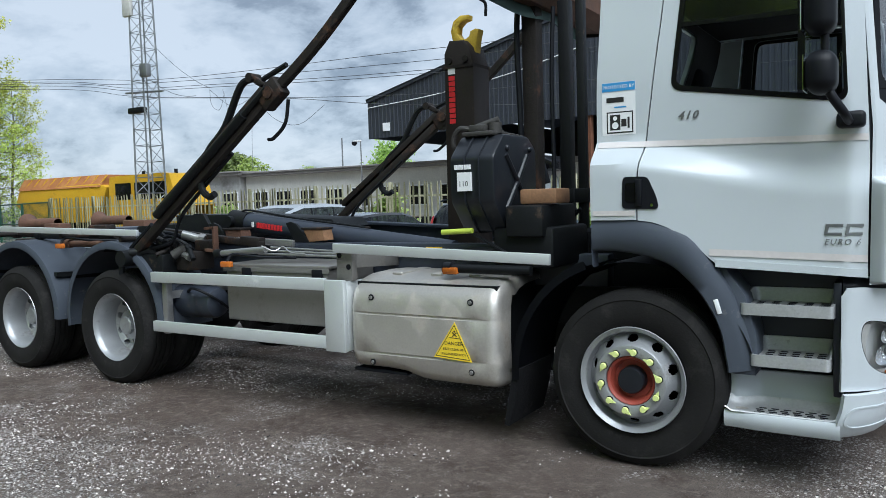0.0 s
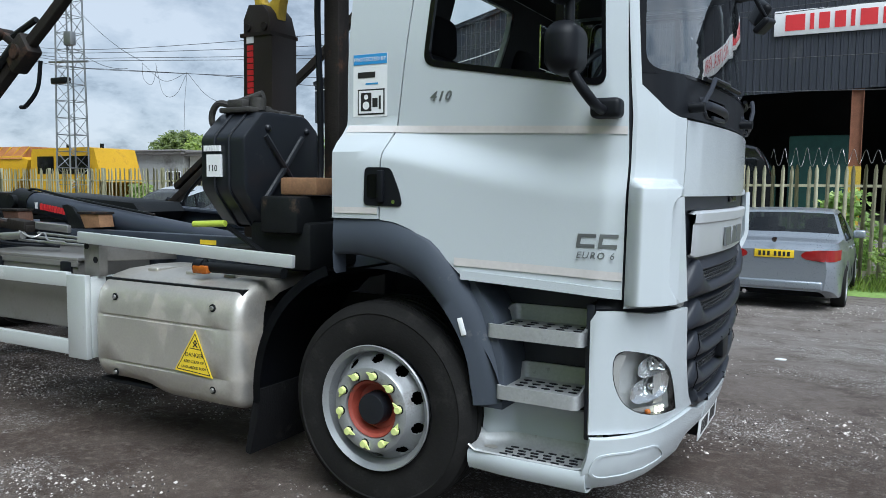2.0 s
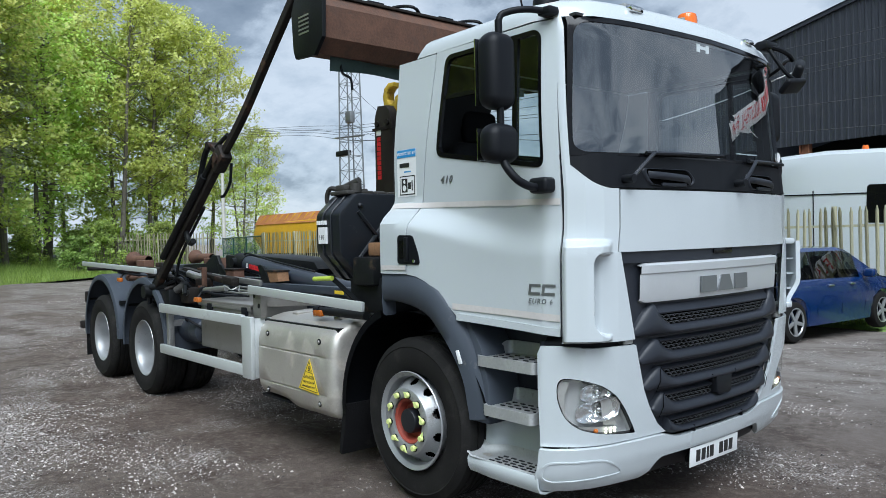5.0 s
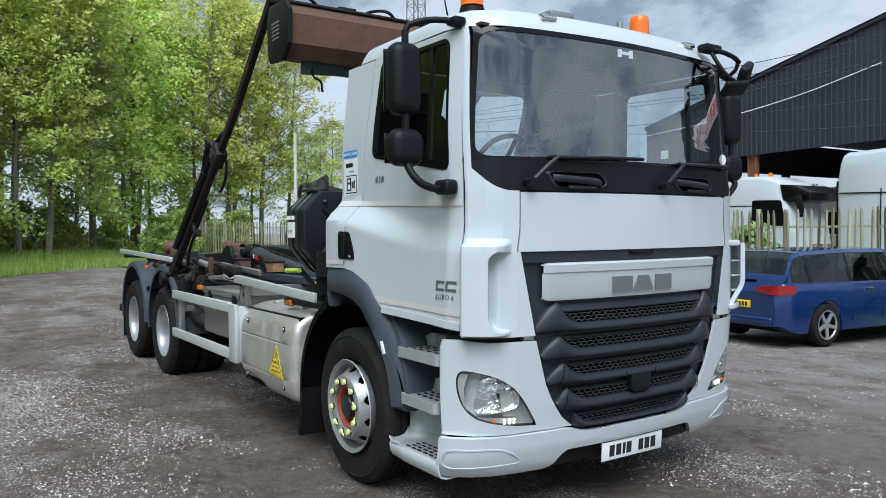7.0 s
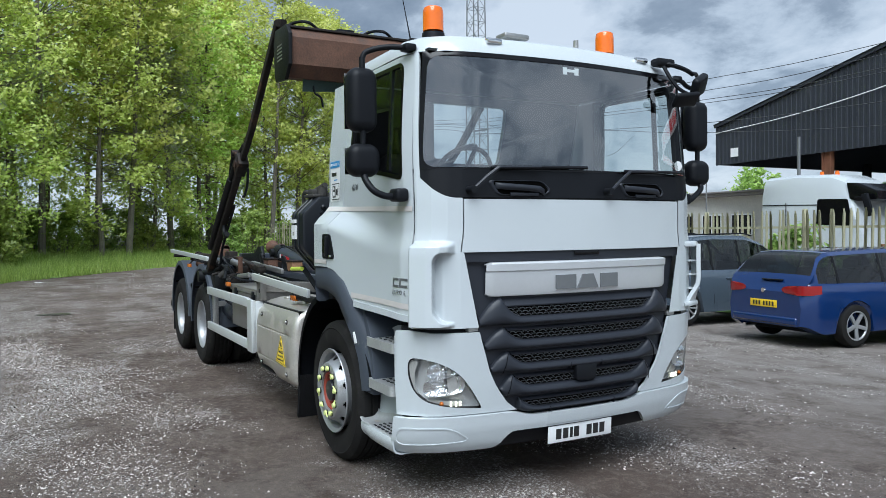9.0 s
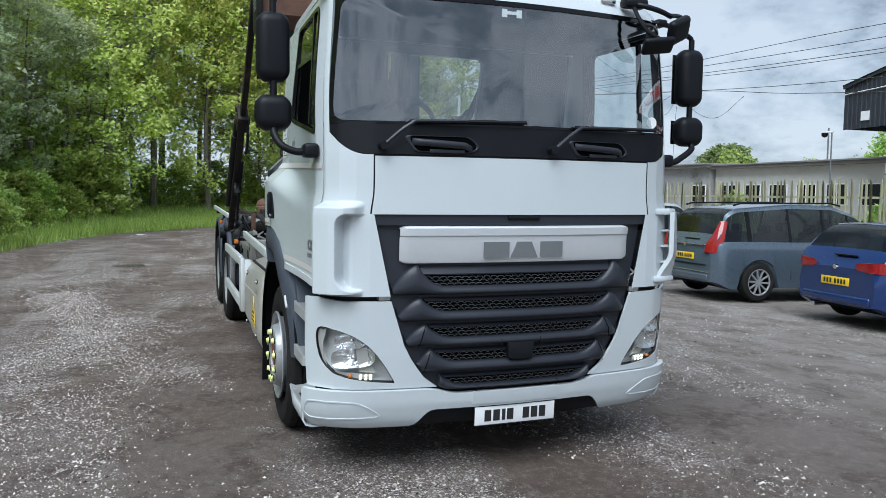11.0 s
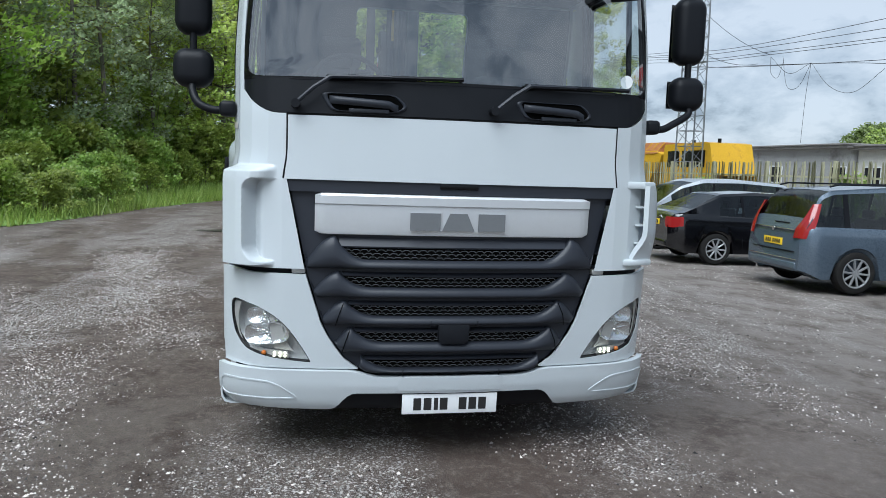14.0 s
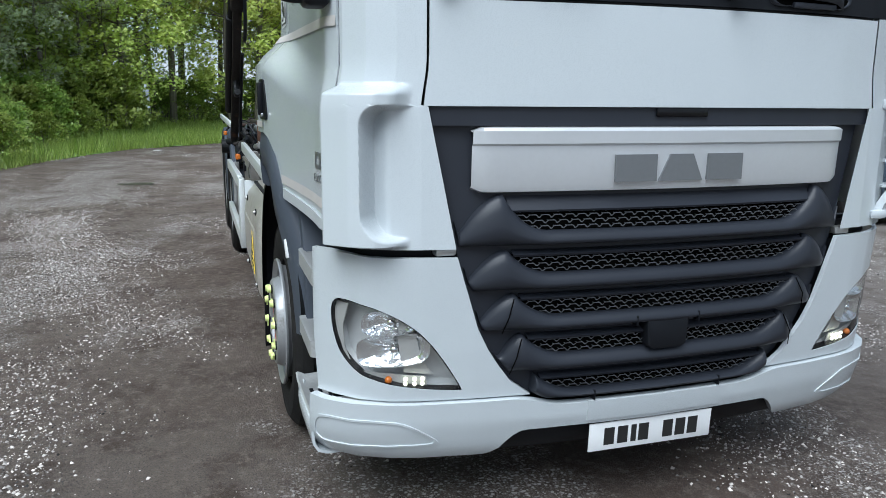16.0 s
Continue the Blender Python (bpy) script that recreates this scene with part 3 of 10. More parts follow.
# doors with a window each, the side panel behind them
ARCH_C = (0.0, 0.51)
for side in (-1, 1):
    arch = [(0.062, 1.405), (0.14, 1.395), (0.22, 1.365), (0.30, 1.318), (0.37, 1.26), (0.43, 1.20), (0.475, 1.160), (0.8, 1.140), (1.165, 1.118)]
    rear_t = [(1.0, 0.062), (1.60, 0.062), (1.86, 0.085), (2.50, 0.165), (2.735, 0.19)]
    front_t = [(1.1, 1.160), (1.70, 1.167), (2.0, 1.158), (2.72, 1.108)]
    win = rounded([(0.215, 2.105), (1.068, 1.965), (1.036, 2.690), (0.275, 2.700)], 0.06)
    low_rows = []
    for j in range(35):
        row = []
        for i in range(49):
            f = i / 48
            x = 0.062 + 1.10 * f
            z = lerp_table(x, arch) + (1.90 - lerp_table(x, arch)) * j / 34
            row.append((lerp_table(z, rear_t) * (1 - f) + lerp_table(z, front_t) * f, z))
        low_rows.append(row)
    door = skin("door", xz_rows(low_rows), WHITE, side=side, label="white cab door with its window")
    upper = [(lerp_table(z, rear_t), z) for z in (2.735, 2.5, 2.2, 1.90)] + [(lerp_table(1.9, rear_t) * (1 - f) + lerp_table(1.9, front_t) * f, 1.90) for f in (0.25, 0.5, 0.75)] + [(lerp_table(z, front_t), z) for z in (1.90, 2.2, 2.5, 2.725)]
    skin("door_window_surround", xz_rows(ring_rows(upper, win, 6, 110, (0.66, 2.36))), WHITE, door, side=side, close=True)
    skin("door_lining", xz_rows(ring_rows([(0.12, 1.93), (1.13, 1.93), (1.09, 2.72), (0.20, 2.72)], win, 4, 60, (0.66, 2.36))), INNER, door, side=side, close=True, thick=0.006, off=-0.03)
    skin("pillar_lining", grid(1.0, 1.06, 1.95, 2.735, 4, 6), INNER, side=side, thick=0.004, off=-0.026)
    inner = rounded([(0.240, 2.130), (1.050, 1.995), (1.022, 2.665), (0.298, 2.675)], 0.05)
    skin("window_frame", xz_rows(ring_rows(win, inner, 2, 60, (0.66, 2.36))), BLACKGLOSS, door, side=side, close=True, thick=0.02, off=0.004)
    # the sash between the opening light and the front quarter, and the lower sash of the lowered pane
    skin("window_divider", xz_rows([[(0.842, 2.045), (0.842, 2.67)], [(0.876, 2.04), (0.876, 2.67)]]), BLACKGLOSS, door, side=side, thick=0.02, off=0.003)
    quarter = skin("front_quarter_pane", xz_rows(disc_rows(rounded([(0.876, 2.03), (1.05, 2.0), (1.022, 2.662), (0.876, 2.668)], 0.04), 2, 24)), SIDEGLASS, door, side=side, close=True, thick=0, off=-0.006)
    quarter.visible_shadow = False
    if side > 0:
        full = skin("side_pane", xz_rows(disc_rows(rounded([(0.245, 2.14), (0.842, 2.035), (0.842, 2.668), (0.30, 2.668)], 0.03), 2, 24)), SIDEGLASS, door, side=side, close=True, thick=0, off=-0.008)
        full.visible_shadow = False
    top = skin("upper_pane", xz_rows([[(0.262, 2.46), (0.842, 2.44)], [(0.298, 2.67), (0.842, 2.67)]]), SIDEGLASS, door, side=side, thick=0, off=-0.010, label="half-lowered window pane") if side < 0 else full
    top.visible_shadow = False
    if side < 0:
        skin("window_rail", xz_rows([[(0.256, 2.44), (0.842, 2.42)], [(0.262, 2.465), (0.842, 2.445)]]), BLACKGLOSS, door, side=side, thick=0.012, off=-0.002)
    back = lambda z: -0.205 + 0.02 * ease(z, 2.0, 2.7)
    skin("side_panel", xz_rows([[(back(z) + f * (lerp_table(z, rear_t) - 0.008 - back(z)), z) for f in (0, 0.25, 0.5, 0.75, 1.0)] for z in [1.408 + i * (2.73 - 1.408) / 30 for i in range(31)]]), WHITE, side=side, label="white panel behind the door")
    # trim strips, faint where old tape was peeled off
    skin("tape_strip", xz_rows([[(-0.19 + 1.35 * i / 20, 1.815 - 0.04 * i / 20 + dz) for i in range(21)] for dz in (0, 0.032)]), TAPE, door, side=side, thick=0, off=0.005, label="faded reflective tape strip")
    skin("tape_strip", xz_rows([[(0.43 + 0.73 * i / 12, 1.215 - 0.03 * i / 12 + dz) for i in range(13)] for dz in (0, 0.035)]), TAPE, door, side=side, thick=0, off=0.005)
    skin("tape_strip", xz_rows([[(-0.19 + 0.24 * i / 4, 1.432 + dz) for i in range(5)] for dz in (0, 0.028)]), TAPE, door, side=side, thick=0, off=0.005)
    # lower sill rib of the door
    skin("sill_rib", xz_rows([[(0.46 + 0.70 * i / 12, z + 0.165 - 0.045 * i / 12) for i in range(13)] for z in (0.99, 1.0, 1.02, 1.03)]), WHITE, door, side=side, thick=0.01, off=0.008)
    # recessed handle
    hp = rounded([(-0.022, 1.470), (0.178, 1.466), (0.165, 1.53), (0.118, 1.642), (-0.016, 1.645)], 0.025)
    hand = skin("door_handle", xz_rows(disc_rows(hp, 3, 30)), BLACKPL, door, side=side, close=True, thick=0.015, off=0.006, label="black recessed door handle")
    skin("handle_recess", xz_rows(disc_rows(rounded([(-0.002, 1.505), (0.062, 1.505), (0.062, 1.612), (-0.002, 1.612)], 0.02), 2, 20)), BLACKGLOSS, hand, side=side, close=True, thick=0.004, off=0.010)
    bm = bmesh.new()
    w = half_width(0.08, 1.54) + 0.014
    box(bm, (0.058, side * w - 0.012, 1.485), (0.090, side * w + 0.012, 1.63), 0.006)
    part("grip", bm, BLACKPL, hand)
    bm = bmesh.new()
    rod(bm, (0.145, side * (w - 0.004), 1.488), (0.145, side * (w + 0.006), 1.488), 0.009)
    part("key_lock", bm, CHROME, hand, "small round lock")
    # dark door seal lines
    for pts in ([(1.166, 1.115), (1.173, 1.70), (1.164, 2.0), (1.114, 2.72)],):
        bm = bmesh.new()
        tube(bm, [shell(s_of_x(x, z), z, -0.012, side) for x, z in pts], 0.009, 6)
        part("door_seal", bm, BLACKPL, lorry)

    # the other corner's deflector: an outer leaf that stands off the cab, tied at top and bottom
    if side > 0:
        bm = bmesh.new()
        zs = [1.115 + i * (1.545 - 1.115) / 12 for i in range(13)]
        outer = []
        for z in zs:
            k = 0.035 * math.sin(math.pi * (z - 1.115) / 0.43) ** 0.5 if 1.115 < z < 1.545 else 0.0
            lead = 1.355 - 0.05 * ease(z, 1.30, 1.115)
            row = []
            for f in [i / 8 for i in range(9)]:
                x = 1.19 + (lead - 1.19) * f
                y = 1.165 + k * 0.5 * math.sin(math.pi * min(1, f + 0.15)) - (0.095 + 0.06 * ease(z, 1.28, 1.115)) * f ** 2.0
                row.append((x, side * y, z))
            outer.append(row)
        loft(bm, outer)
        bmesh.ops.recalc_face_normals(bm, faces=bm.faces)
        if sum(f.normal.y * side for f in bm.faces) < 0:
            bmesh.ops.reverse_faces(bm, faces=bm.faces)
        bmesh.ops.solidify(bm, geom=bm.faces[:], thickness=0.028)
        # ties
        for z0, z1 in ((1.525, 1.565), (1.10, 1.135)):
            prism(bm, [(1.19, side * 1.150), (1.26, side * 1.145), (1.325, side * 1.055 + (0 if z0 > 1.3 else -side * 0.05)), (1.315, side * 0.955), (1.2, side * 1.0)], z0, z1, "z", 0.010)
        part("wing_deflector", bm, WHITE, lorry, "white corner air deflector with an open slot")
        for i in range(3):
            bm = bmesh.new()
            zr = 1.22 + 0.10 * i
            prism(bm, [(1.20, side * 1.15), (1.30, side * 1.12), (1.28, side * 1.03), (1.18, side * 1.06)], zr, zr + 0.010, "z")
            part("deflector_rib", bm, WHITE, lorry)

    # bumper corner with the headlamp let into it
    def edge_s(z):
        return s_of_y(lerp_table(z, GR_EDGE) + 0.004, z)
    zs = [0.545, 0.60, 0.66, 0.72, 0.80, 0.90, 0.98, 1.045]
    side_x = 1.045
    out = [(edge_s(z), z) for z in zs]
    out += [(0.93, 1.048), (1.05, 1.062), (s_of_x(1.07, 1.05), 1.06), (s_of_x(side_x, 1.02), 1.02), (s_of_x(side_x, 0.8), 0.8), (s_of_x(side_x, 0.545), 0.545)]
    lamp_yz = [(1.138, 0.900), (1.09, 0.894), (1.02, 0.874), (0.935, 0.832), (0.86, 0.768), (0.797, 0.682), (0.735, 0.580), (0.745, 0.578), (0.85, 0.586), (0.98, 0.604), (1.075, 0.636), (1.122, 0.69), (1.138, 0.79)]
    lamp = [(min(1.072, s_of_y(y, z)), z) for y, z in lamp_yz]
    for _ in range(2):
        lamp = [((1 - f) * a[0] + f * b[0], (1 - f) * a[1] + f * b[1]) for a, b in zip(lamp, lamp[1:] + lamp[:1]) for f in (0.25, 0.75)]
    corner = skin("bumper_corner", ring_rows(out, lamp, 8, 90), WHITE, side=side, close=True, label="white bumper corner round the headlamp")
    head = skin("headlamp", ring_rows(lamp, [((s - 0.92) * 0.978 + 0.92, (z - 0.73) * 0.978 + 0.73) for s, z in lamp], 1, 60), BLACKGLOSS, side=side, close=True, thick=0.03, off=-0.002, label="clear headlamp with chrome reflectors, sidelight lit")
    lens = skin("lens", disc_rows(lamp, 4, 60), LENS, head, side=side, close=True, thick=0, off=-0.004)
    lens.visible_shadow = False
    skin("reflector", disc_rows(lamp, 5, 60), REFLECT, head, side=side, close=True, thick=0, off=-0.065)
    bm = bmesh.new()
    loft(bm, [[shell(s, z, o, side) for s, z in lamp] for o in (-0.006, -0.065)], True)
    part("lamp_housing", bm, REFLECT, head)
    # two clear reflectors, one over the other, pressed in upright segments
    for yc, zc, wy, hz, deep in ((0.985, 0.822, 0.088, 0.044, 0.042), (0.968, 0.725, 0.118, 0.058, 0.048)):
        bm = bmesh.new()
        rings = []
        for rr in (1.0, 0.96, 0.85, 0.62, 0.40, 0.22, 0.10):
            ring = []
            for k in range(40):
                a = 2 * math.pi * k / 40
                cy = math.copysign(abs(math.cos(a)) ** 0.6, math.cos(a)) * wy * rr
                cz = math.copysign(abs(math.sin(a)) ** 0.6, math.sin(a)) * hz * rr - 0.10 * cy
                rib = 0.005 * (round((cy + wy) / 0.022) % 2) * (0.15 < rr < 0.95)
                ring.append(shell(s_of_y(yc + cy, zc + cz), zc + cz, -0.012 - deep * (1 - rr ** 2.2) + rib, side))
            rings.append(ring)
        loft(bm, rings, True)
        part("lamp_bowl", bm, BOWL, head, "", 14)
        bm = bmesh.new()
        bmesh.ops.create_uvsphere(bm, u_segments=12, v_segments=8, radius=0.015, matrix=Matrix.Translation(Vector(shell(s_of_y(yc, zc), zc, -0.034, side))))
        part("bulb", bm, CHROME, head)
    # plain grey screen on the inner side, a clear strip below with the lit diodes
    skin("lamp_screen", [[(0.815, 0.800), (0.855, 0.835)], [(0.795, 0.72), (0.862, 0.78)], [(0.765, 0.655), (0.852, 0.70)], [(0.745, 0.632), (0.840, 0.642)]], LAMPGREY, head, side=side, thick=0.004, off=-0.030)
    skin("lamp_cheek", [[(1.045, 0.885), (1.0, 0.878)], [(1.058, 0.80), (1.015, 0.80)], [(1.052, 0.70), (1.01, 0.72)], [(1.03, 0.66), (0.99, 0.665)]], LAMPGREY, head, side=side, thick=0.004, off=-0.016)
    skin("lamp_strip", [[(1.035, 0.652), (1.020, 0.665)], [(0.95, 0.615), (0.95, 0.640)], [(0.85, 0.600), (0.85, 0.634)], [(0.765, 0.592), (0.772, 0.628)]], LAMPGREY, head, side=side, thick=0.004, off=-0.026)
    bm = bmesh.new()
    bmesh.ops.create_uvsphere(bm, u_segments=12, v_segments=8, radius=0.013, matrix=Matrix.Translation(Vector(shell(0.885, 0.618, -0.018, side))))
    part("indicator_bulb", bm, AMBER, head, "small amber indicator bulb")
    for k in range(6):
        p = Vector(shell(0.835 - 0.026 * (k % 3), 0.606 + 0.017 * (k // 3), -0.014, side))
        bm = bmesh.new()
        bmesh.ops.create_uvsphere(bm, u_segments=10, v_segments=6, radius=0.0075, matrix=Matrix.Translation(p))
        part("side_light", bm, LIT, head, "small lit white diode")

    # steps: dark pocket, three treads
    bm = bmesh.new()
    ya, yb = (-1.16, -0.80) if side < 0 else (0.80, 1.16)
    y_in = side * 0.93
    box(bm, (0.50, min(y_in, side * 0.90), 0.40), (1.06, max(y_in, side * 0.90), 1.13))
    box(bm, (1.005, min(side * 0.92, side * 1.135), 0.50), (1.045, max(side * 0.92, side * 1.135), 1.08), 0.01)
    part("step_well", bm, GRILLE, lorry, "dark grey step recess")
    for name, x0, x1, z, m, lip in (("step", 0.585, 1.015, 0.955, ALUDARK, 0.065), ("step", 0.635, 1.0, 0.69, ALUDARK, 0.065)):
        bm = bmesh.new()
        o = side * (1.195 if z > 0.8 else 1.205)
        i = side * 0.93
        # tray: rounded outline, rim that rises to the back
        plan = rounded([(x0 + 0.015, i), (x1, i), (x1, o), (x0 - 0.01, o * 0.995), (x0 - 0.02, side * 1.08)], 0.03)
        cx, cy = (x0 + x1) / 2, (i + o) / 2
        top = lambda yy: z + 0.010 + 0.060 * ease(abs(yy), 1.11, 0.97)
        rings = []
        for inset, level in ((0.0, "low"), (0.0, "top"), (0.010, "top"), (0.022, "floor")):
            ring = []
            for x, yy in plan:
                q = Vector((x - cx, yy - cy))
                kx, ky = 1 - inset / 0.2, 1 - inset / 0.11
                ring.append((cx + q.x * kx, cy + q.y * ky, z - 0.05 if level == "low" else top(yy) if level == "top" else z))
            rings.append(ring)
        loft(bm, rings, True)
        bm.verts.ensure_lookup_table()
        bm.faces.new(bm.verts[-len(plan):])
        bm.faces.new(bm.verts[:len(plan)])
        bmesh.ops.recalc_face_normals(bm, faces=bm.faces)
        st = part(name, bm, m, lorry, "worn grey metal step with punched tread")
        for ix in range(5):
            for iy in range(3):
                bm = bmesh.new()
                cx, cy = x0 + 0.07 + (x1 - x0 - 0.12) * ix / 4, side * (1.02 + 0.048 * iy)
                prism(bm, [(cx + 0.020 * math.cos(t), cy + 0.009 * math.sin(t)) for t in [2 * math.pi * k / 10 for k in range(10)]], z - 0.002, z + 0.0035, "z")
                part("tread_hole", bm, BLACKPL, st)
    bm = bmesh.new()
    # lowest step, moulded in white: front lip, dished floor and a low wall behind that turns out beside the tyre
    rows = []
    for x in (0.492, 0.500, 0.53, 0.57, 0.61, 0.66, 0.75, 0.90, 1.0, 1.042):
        o = 1.196 + 0.020 * ease(x, 0.5, 0.70)
        w = 0.985 + 0.075 * ease(x, 0.64, 0.53)
        rows.append([(x, side * y, z) for y, z in ((0.93, 0.29), (o - 0.06, 0.288), (o - 0.022, 0.300), (o - 0.004, 0.330), (o, 0.372), (o - 0.008, 0.388), (o - 0.024, 0.392), (o - 0.034, 0.380), (w + 0.035, 0.378), (w + 0.012, 0.392), (w, 0.420), (w - 0.008, 0.560), (w - 0.016, 0.570), (w - 0.034, 0.572))])
    loft(bm, rows)
    bmesh.ops.recalc_face_normals(bm, faces=bm.faces)
    bmesh.ops.solidify(bm, geom=bm.faces[:], thickness=0.010)
    low = part("lower_step", bm, WHITE, lorry, "white moulded lowest step with grey tread")
    # grey tread with turned-up edges at the back and towards the tyre
    bm = bmesh.new()
    rows = []
    for x in (0.498, 0.51, 0.53, 0.57, 0.62, 0.70, 0.85, 1.0, 1.03, 1.038):
        w = 0.992 + 0.075 * ease(x, 0.64, 0.53)
        up = 0.020 * ease(x, 0.53, 0.50) + 0.012 * ease(x, 1.01, 1.036)
        rows.append([(x, side * y, z + up) for y, z in ((w, 0.436), (w + 0.008, 0.416), (w + 0.026, 0.394), (w + 0.05, 0.386), (1.168, 0.384), (1.186, 0.394), (1.198, 0.398), (1.204, 0.392))])
    loft(bm, rows)
    bmesh.ops.recalc_face_normals(bm, faces=bm.faces)
    if sum(f.normal.z for f in bm.faces) < 0:
        bmesh.ops.reverse_faces(bm, faces=bm.faces)
    bmesh.ops.solidify(bm, geom=bm.faces[:], thickness=0.004)
    tread = part("tread_plate", bm, ALUDARK, low, "grey punched tread plate")
    for ix in range(6):
        for iy in range(4):
            bm = bmesh.new()
            cx, cy = 0.665 + 0.060 * ix - 0.012 * (iy % 2), side * (1.058 + 0.034 * iy)
            prism(bm, rounded([(cx - 0.019, cy - 0.007), (cx + 0.019, cy - 0.007), (cx + 0.019, cy + 0.007), (cx - 0.019, cy + 0.007)], 0.005, 2), 0.3850, 0.3885, "z")
            part("tread_hole", bm, BLACKPL, tread)
    bm = bmesh.new()
    prism(bm, [(0.52, side * 1.075), (0.545, side * 1.068), (0.60, side * 1.10), (0.59, side * 1.125), (0.54, side * 1.12)], 0.387, 0.3895, "z")
    part("worn_patch", bm, STEEL, tread, "bare metal worn through the tread")

    # grey wheel arch: a band over the wheel, broad at the top
    bm = bmesh.new()
    rows = []
    for i in range(37):
        a = radians(128 - i * (128 - 9) / 36)
        # outer and inner outline of the band
        ro = lerp_table(a, [(radians(-2), 0.655), (radians(15), 0.672), (radians(35), 0.705), (radians(52), 0.775), (radians(68), 0.87), (radians(85), 0.912), (radians(103), 0.93), (radians(128), 1.05)])
        ri = lerp_table(a, [(radians(-2), 0.505), (radians(20), 0.525), (radians(45), 0.60), (radians(70), 0.69), (radians(90), 0.715), (radians(128), 0.80)])
        c, s = math.cos(a), math.sin(a)
        row = []
        for f, dy in ((0, -0.10), (0.0, -0.02), (0.08, 0.0), (0.5, 0.008), (0.92, 0.0), (1.0, -0.02), (1.0, -0.12)):
            r = ri + (ro - ri) * f
            x, z = max(-0.205, c * r), 0.51 + s * r
            w = 1.255 - 0.085 * ease(x, 0.30, 0.66)
            row.append((x, side * (w + dy), z))
        rows.append(row)
    loft(bm, rows)
    bmesh.ops.recalc_face_normals(bm, faces=bm.faces)
    bmesh.ops.remove_doubles(bm, verts=bm.verts, dist=1e-4)
    part("wheel_arch", bm, GREYPL, lorry, "dark grey plastic wheel arch, scuffed", 60)
    # inner arch liner and the panel from the arch down to the step
    bm = bmesh.new()
    rows = []
    for i in range(25):
        a = radians(140 - i * 130 / 24)
        r = 0.66 if i > 2 else 0.70
        rows.append([(math.cos(a) * r, side * y, 0.51 + math.sin(a) * r) for y in (0.55, 1.19)])
    loft(bm, rows)
    bmesh.ops.solidify(bm, geom=bm.faces[:], thickness=0.012)
    part("arch_liner", bm, BLACKPL, lorry)
    bm = bmesh.new()
    prism(bm, [(0.505, 0.582), (0.645, 0.582), (0.66, 0.66), (0.65, 0.80), (0.60, 1.0), (0.50, 1.15), (0.47, 1.16), (0.52, 0.90), (0.535, 0.62)], side * 0.92, side * 1.172, "y", 0.012)
    part("arch_return", bm, GREYPL, lorry)
    # rear half of the front mudguard with its flap
    bm = bmesh.new()
    rows = []
    for i in range(14):
        a = radians(112 + i * 74 / 13)
        r = 0.685 + 0.03 * i / 13
        cx, cz = math.cos(a) * r, 0.51 + math.sin(a) * r
        rows.append([(cx, side * 0.66, cz), (cx, side * 1.21, cz), (cx + 0.03 * math.cos(a), side * 1.235, cz + 0.03 * math.sin(a)), (cx - 0.02 * math.cos(a), side * 1.24, cz - 0.02 * math.sin(a))])
    loft(bm, rows)
    bmesh.ops.solidify(bm, geom=bm.faces[:], thickness=0.01)
    mg = part("rear_mudguard", bm, BLACKPL, lorry, "black mudguard behind the front wheel")
    bm = bmesh.new()
    prism(bm, [(-0.70, 0.50), (-0.735, 0.50), (-0.805, 0.15), (-0.775, 0.14), (-0.72, 0.34)], side * 0.72, side * 1.23, "y")
    part("mud_flap", bm, FLAP, mg, "gritty black rubber mud flap")

    # mirrors on a bent arm
    mir = new("mirror_assembly")
    mir.parent = lorry
    tagged(mir, "black door mirrors on a tubular arm")
    y = 1.44 if side > 0 else -1.36
    def pod(name, lo, hi, label):
        b = bmesh.new()
        box(b, lo, hi, 0.066, seg=6)
        zc = (lo[2] + hi[2]) / 2
        for v in b.verts:
            k = 1 - 0.16 * ((v.co.z - zc) / (hi[2] - zc)) ** 2
            v.co.y = y + (v.co.y - y) * k
        return part(name, b, BLACKPL, mir, label, 60)
    pod("mirror", (0.895, min(y - 0.10, y + 0.10), 2.255), (1.035, max(y - 0.10, y + 0.10), 2.640), "tall black main mirror")
    pod("wide_angle_mirror", (0.905, min(y - 0.105, y + 0.105), 1.985), (1.04, max(y - 0.105, y + 0.105), 2.185), "squat black wide-angle mirror")
    bm = bmesh.new()
    tube(bm, [(1.07, side * 1.17, 1.872), (1.075, side * 1.25, 1.868), (1.06, side * 1.325, 1.90), (1.02, y, 1.965), (0.99, y, 2.02)], 0.021, 10, smooth=5)
    tube(bm, [(0.985, y, 2.0), (0.985, y, 2.70)], 0.019, 10)
    tube(bm, [(0.985, y, 2.60), (0.985, y * 0.995, 2.71), (1.0, side * 1.31, 2.745), (1.04, side * 1.22, 2.765), (1.08, side * 1.11, 2.765)], 0.017, 10, smooth=4)
    part("mirror_arm", bm, BLACKPL, mir)
    bm = bmesh.new()
    box(bm, (1.02, min(side * 1.13, side * 1.215), 1.835), (1.145, max(side * 1.13, side * 1.215), 1.915), 0.022, seg=3)
    part("mirror_bracket", bm, BLACKPL, mir)
    bm = bmesh.new()
    box(bm, (1.04, min(side * 1.06, side * 1.14), 2.74), (1.13, max(side * 1.06, side * 1.14), 2.785), 0.015)
    part("mirror_bracket", bm, BLACKPL, mir)
    for lo, hi in (((0.889, y - 0.08, 2.28), (0.894, y + 0.08, 2.615)), ((0.899, y - 0.085, 2.005), (0.904, y + 0.085, 2.165))):
        bm = bmesh.new()
        box(bm, lo, hi)
        part("mirror_pane", bm, MIRROR, mir)

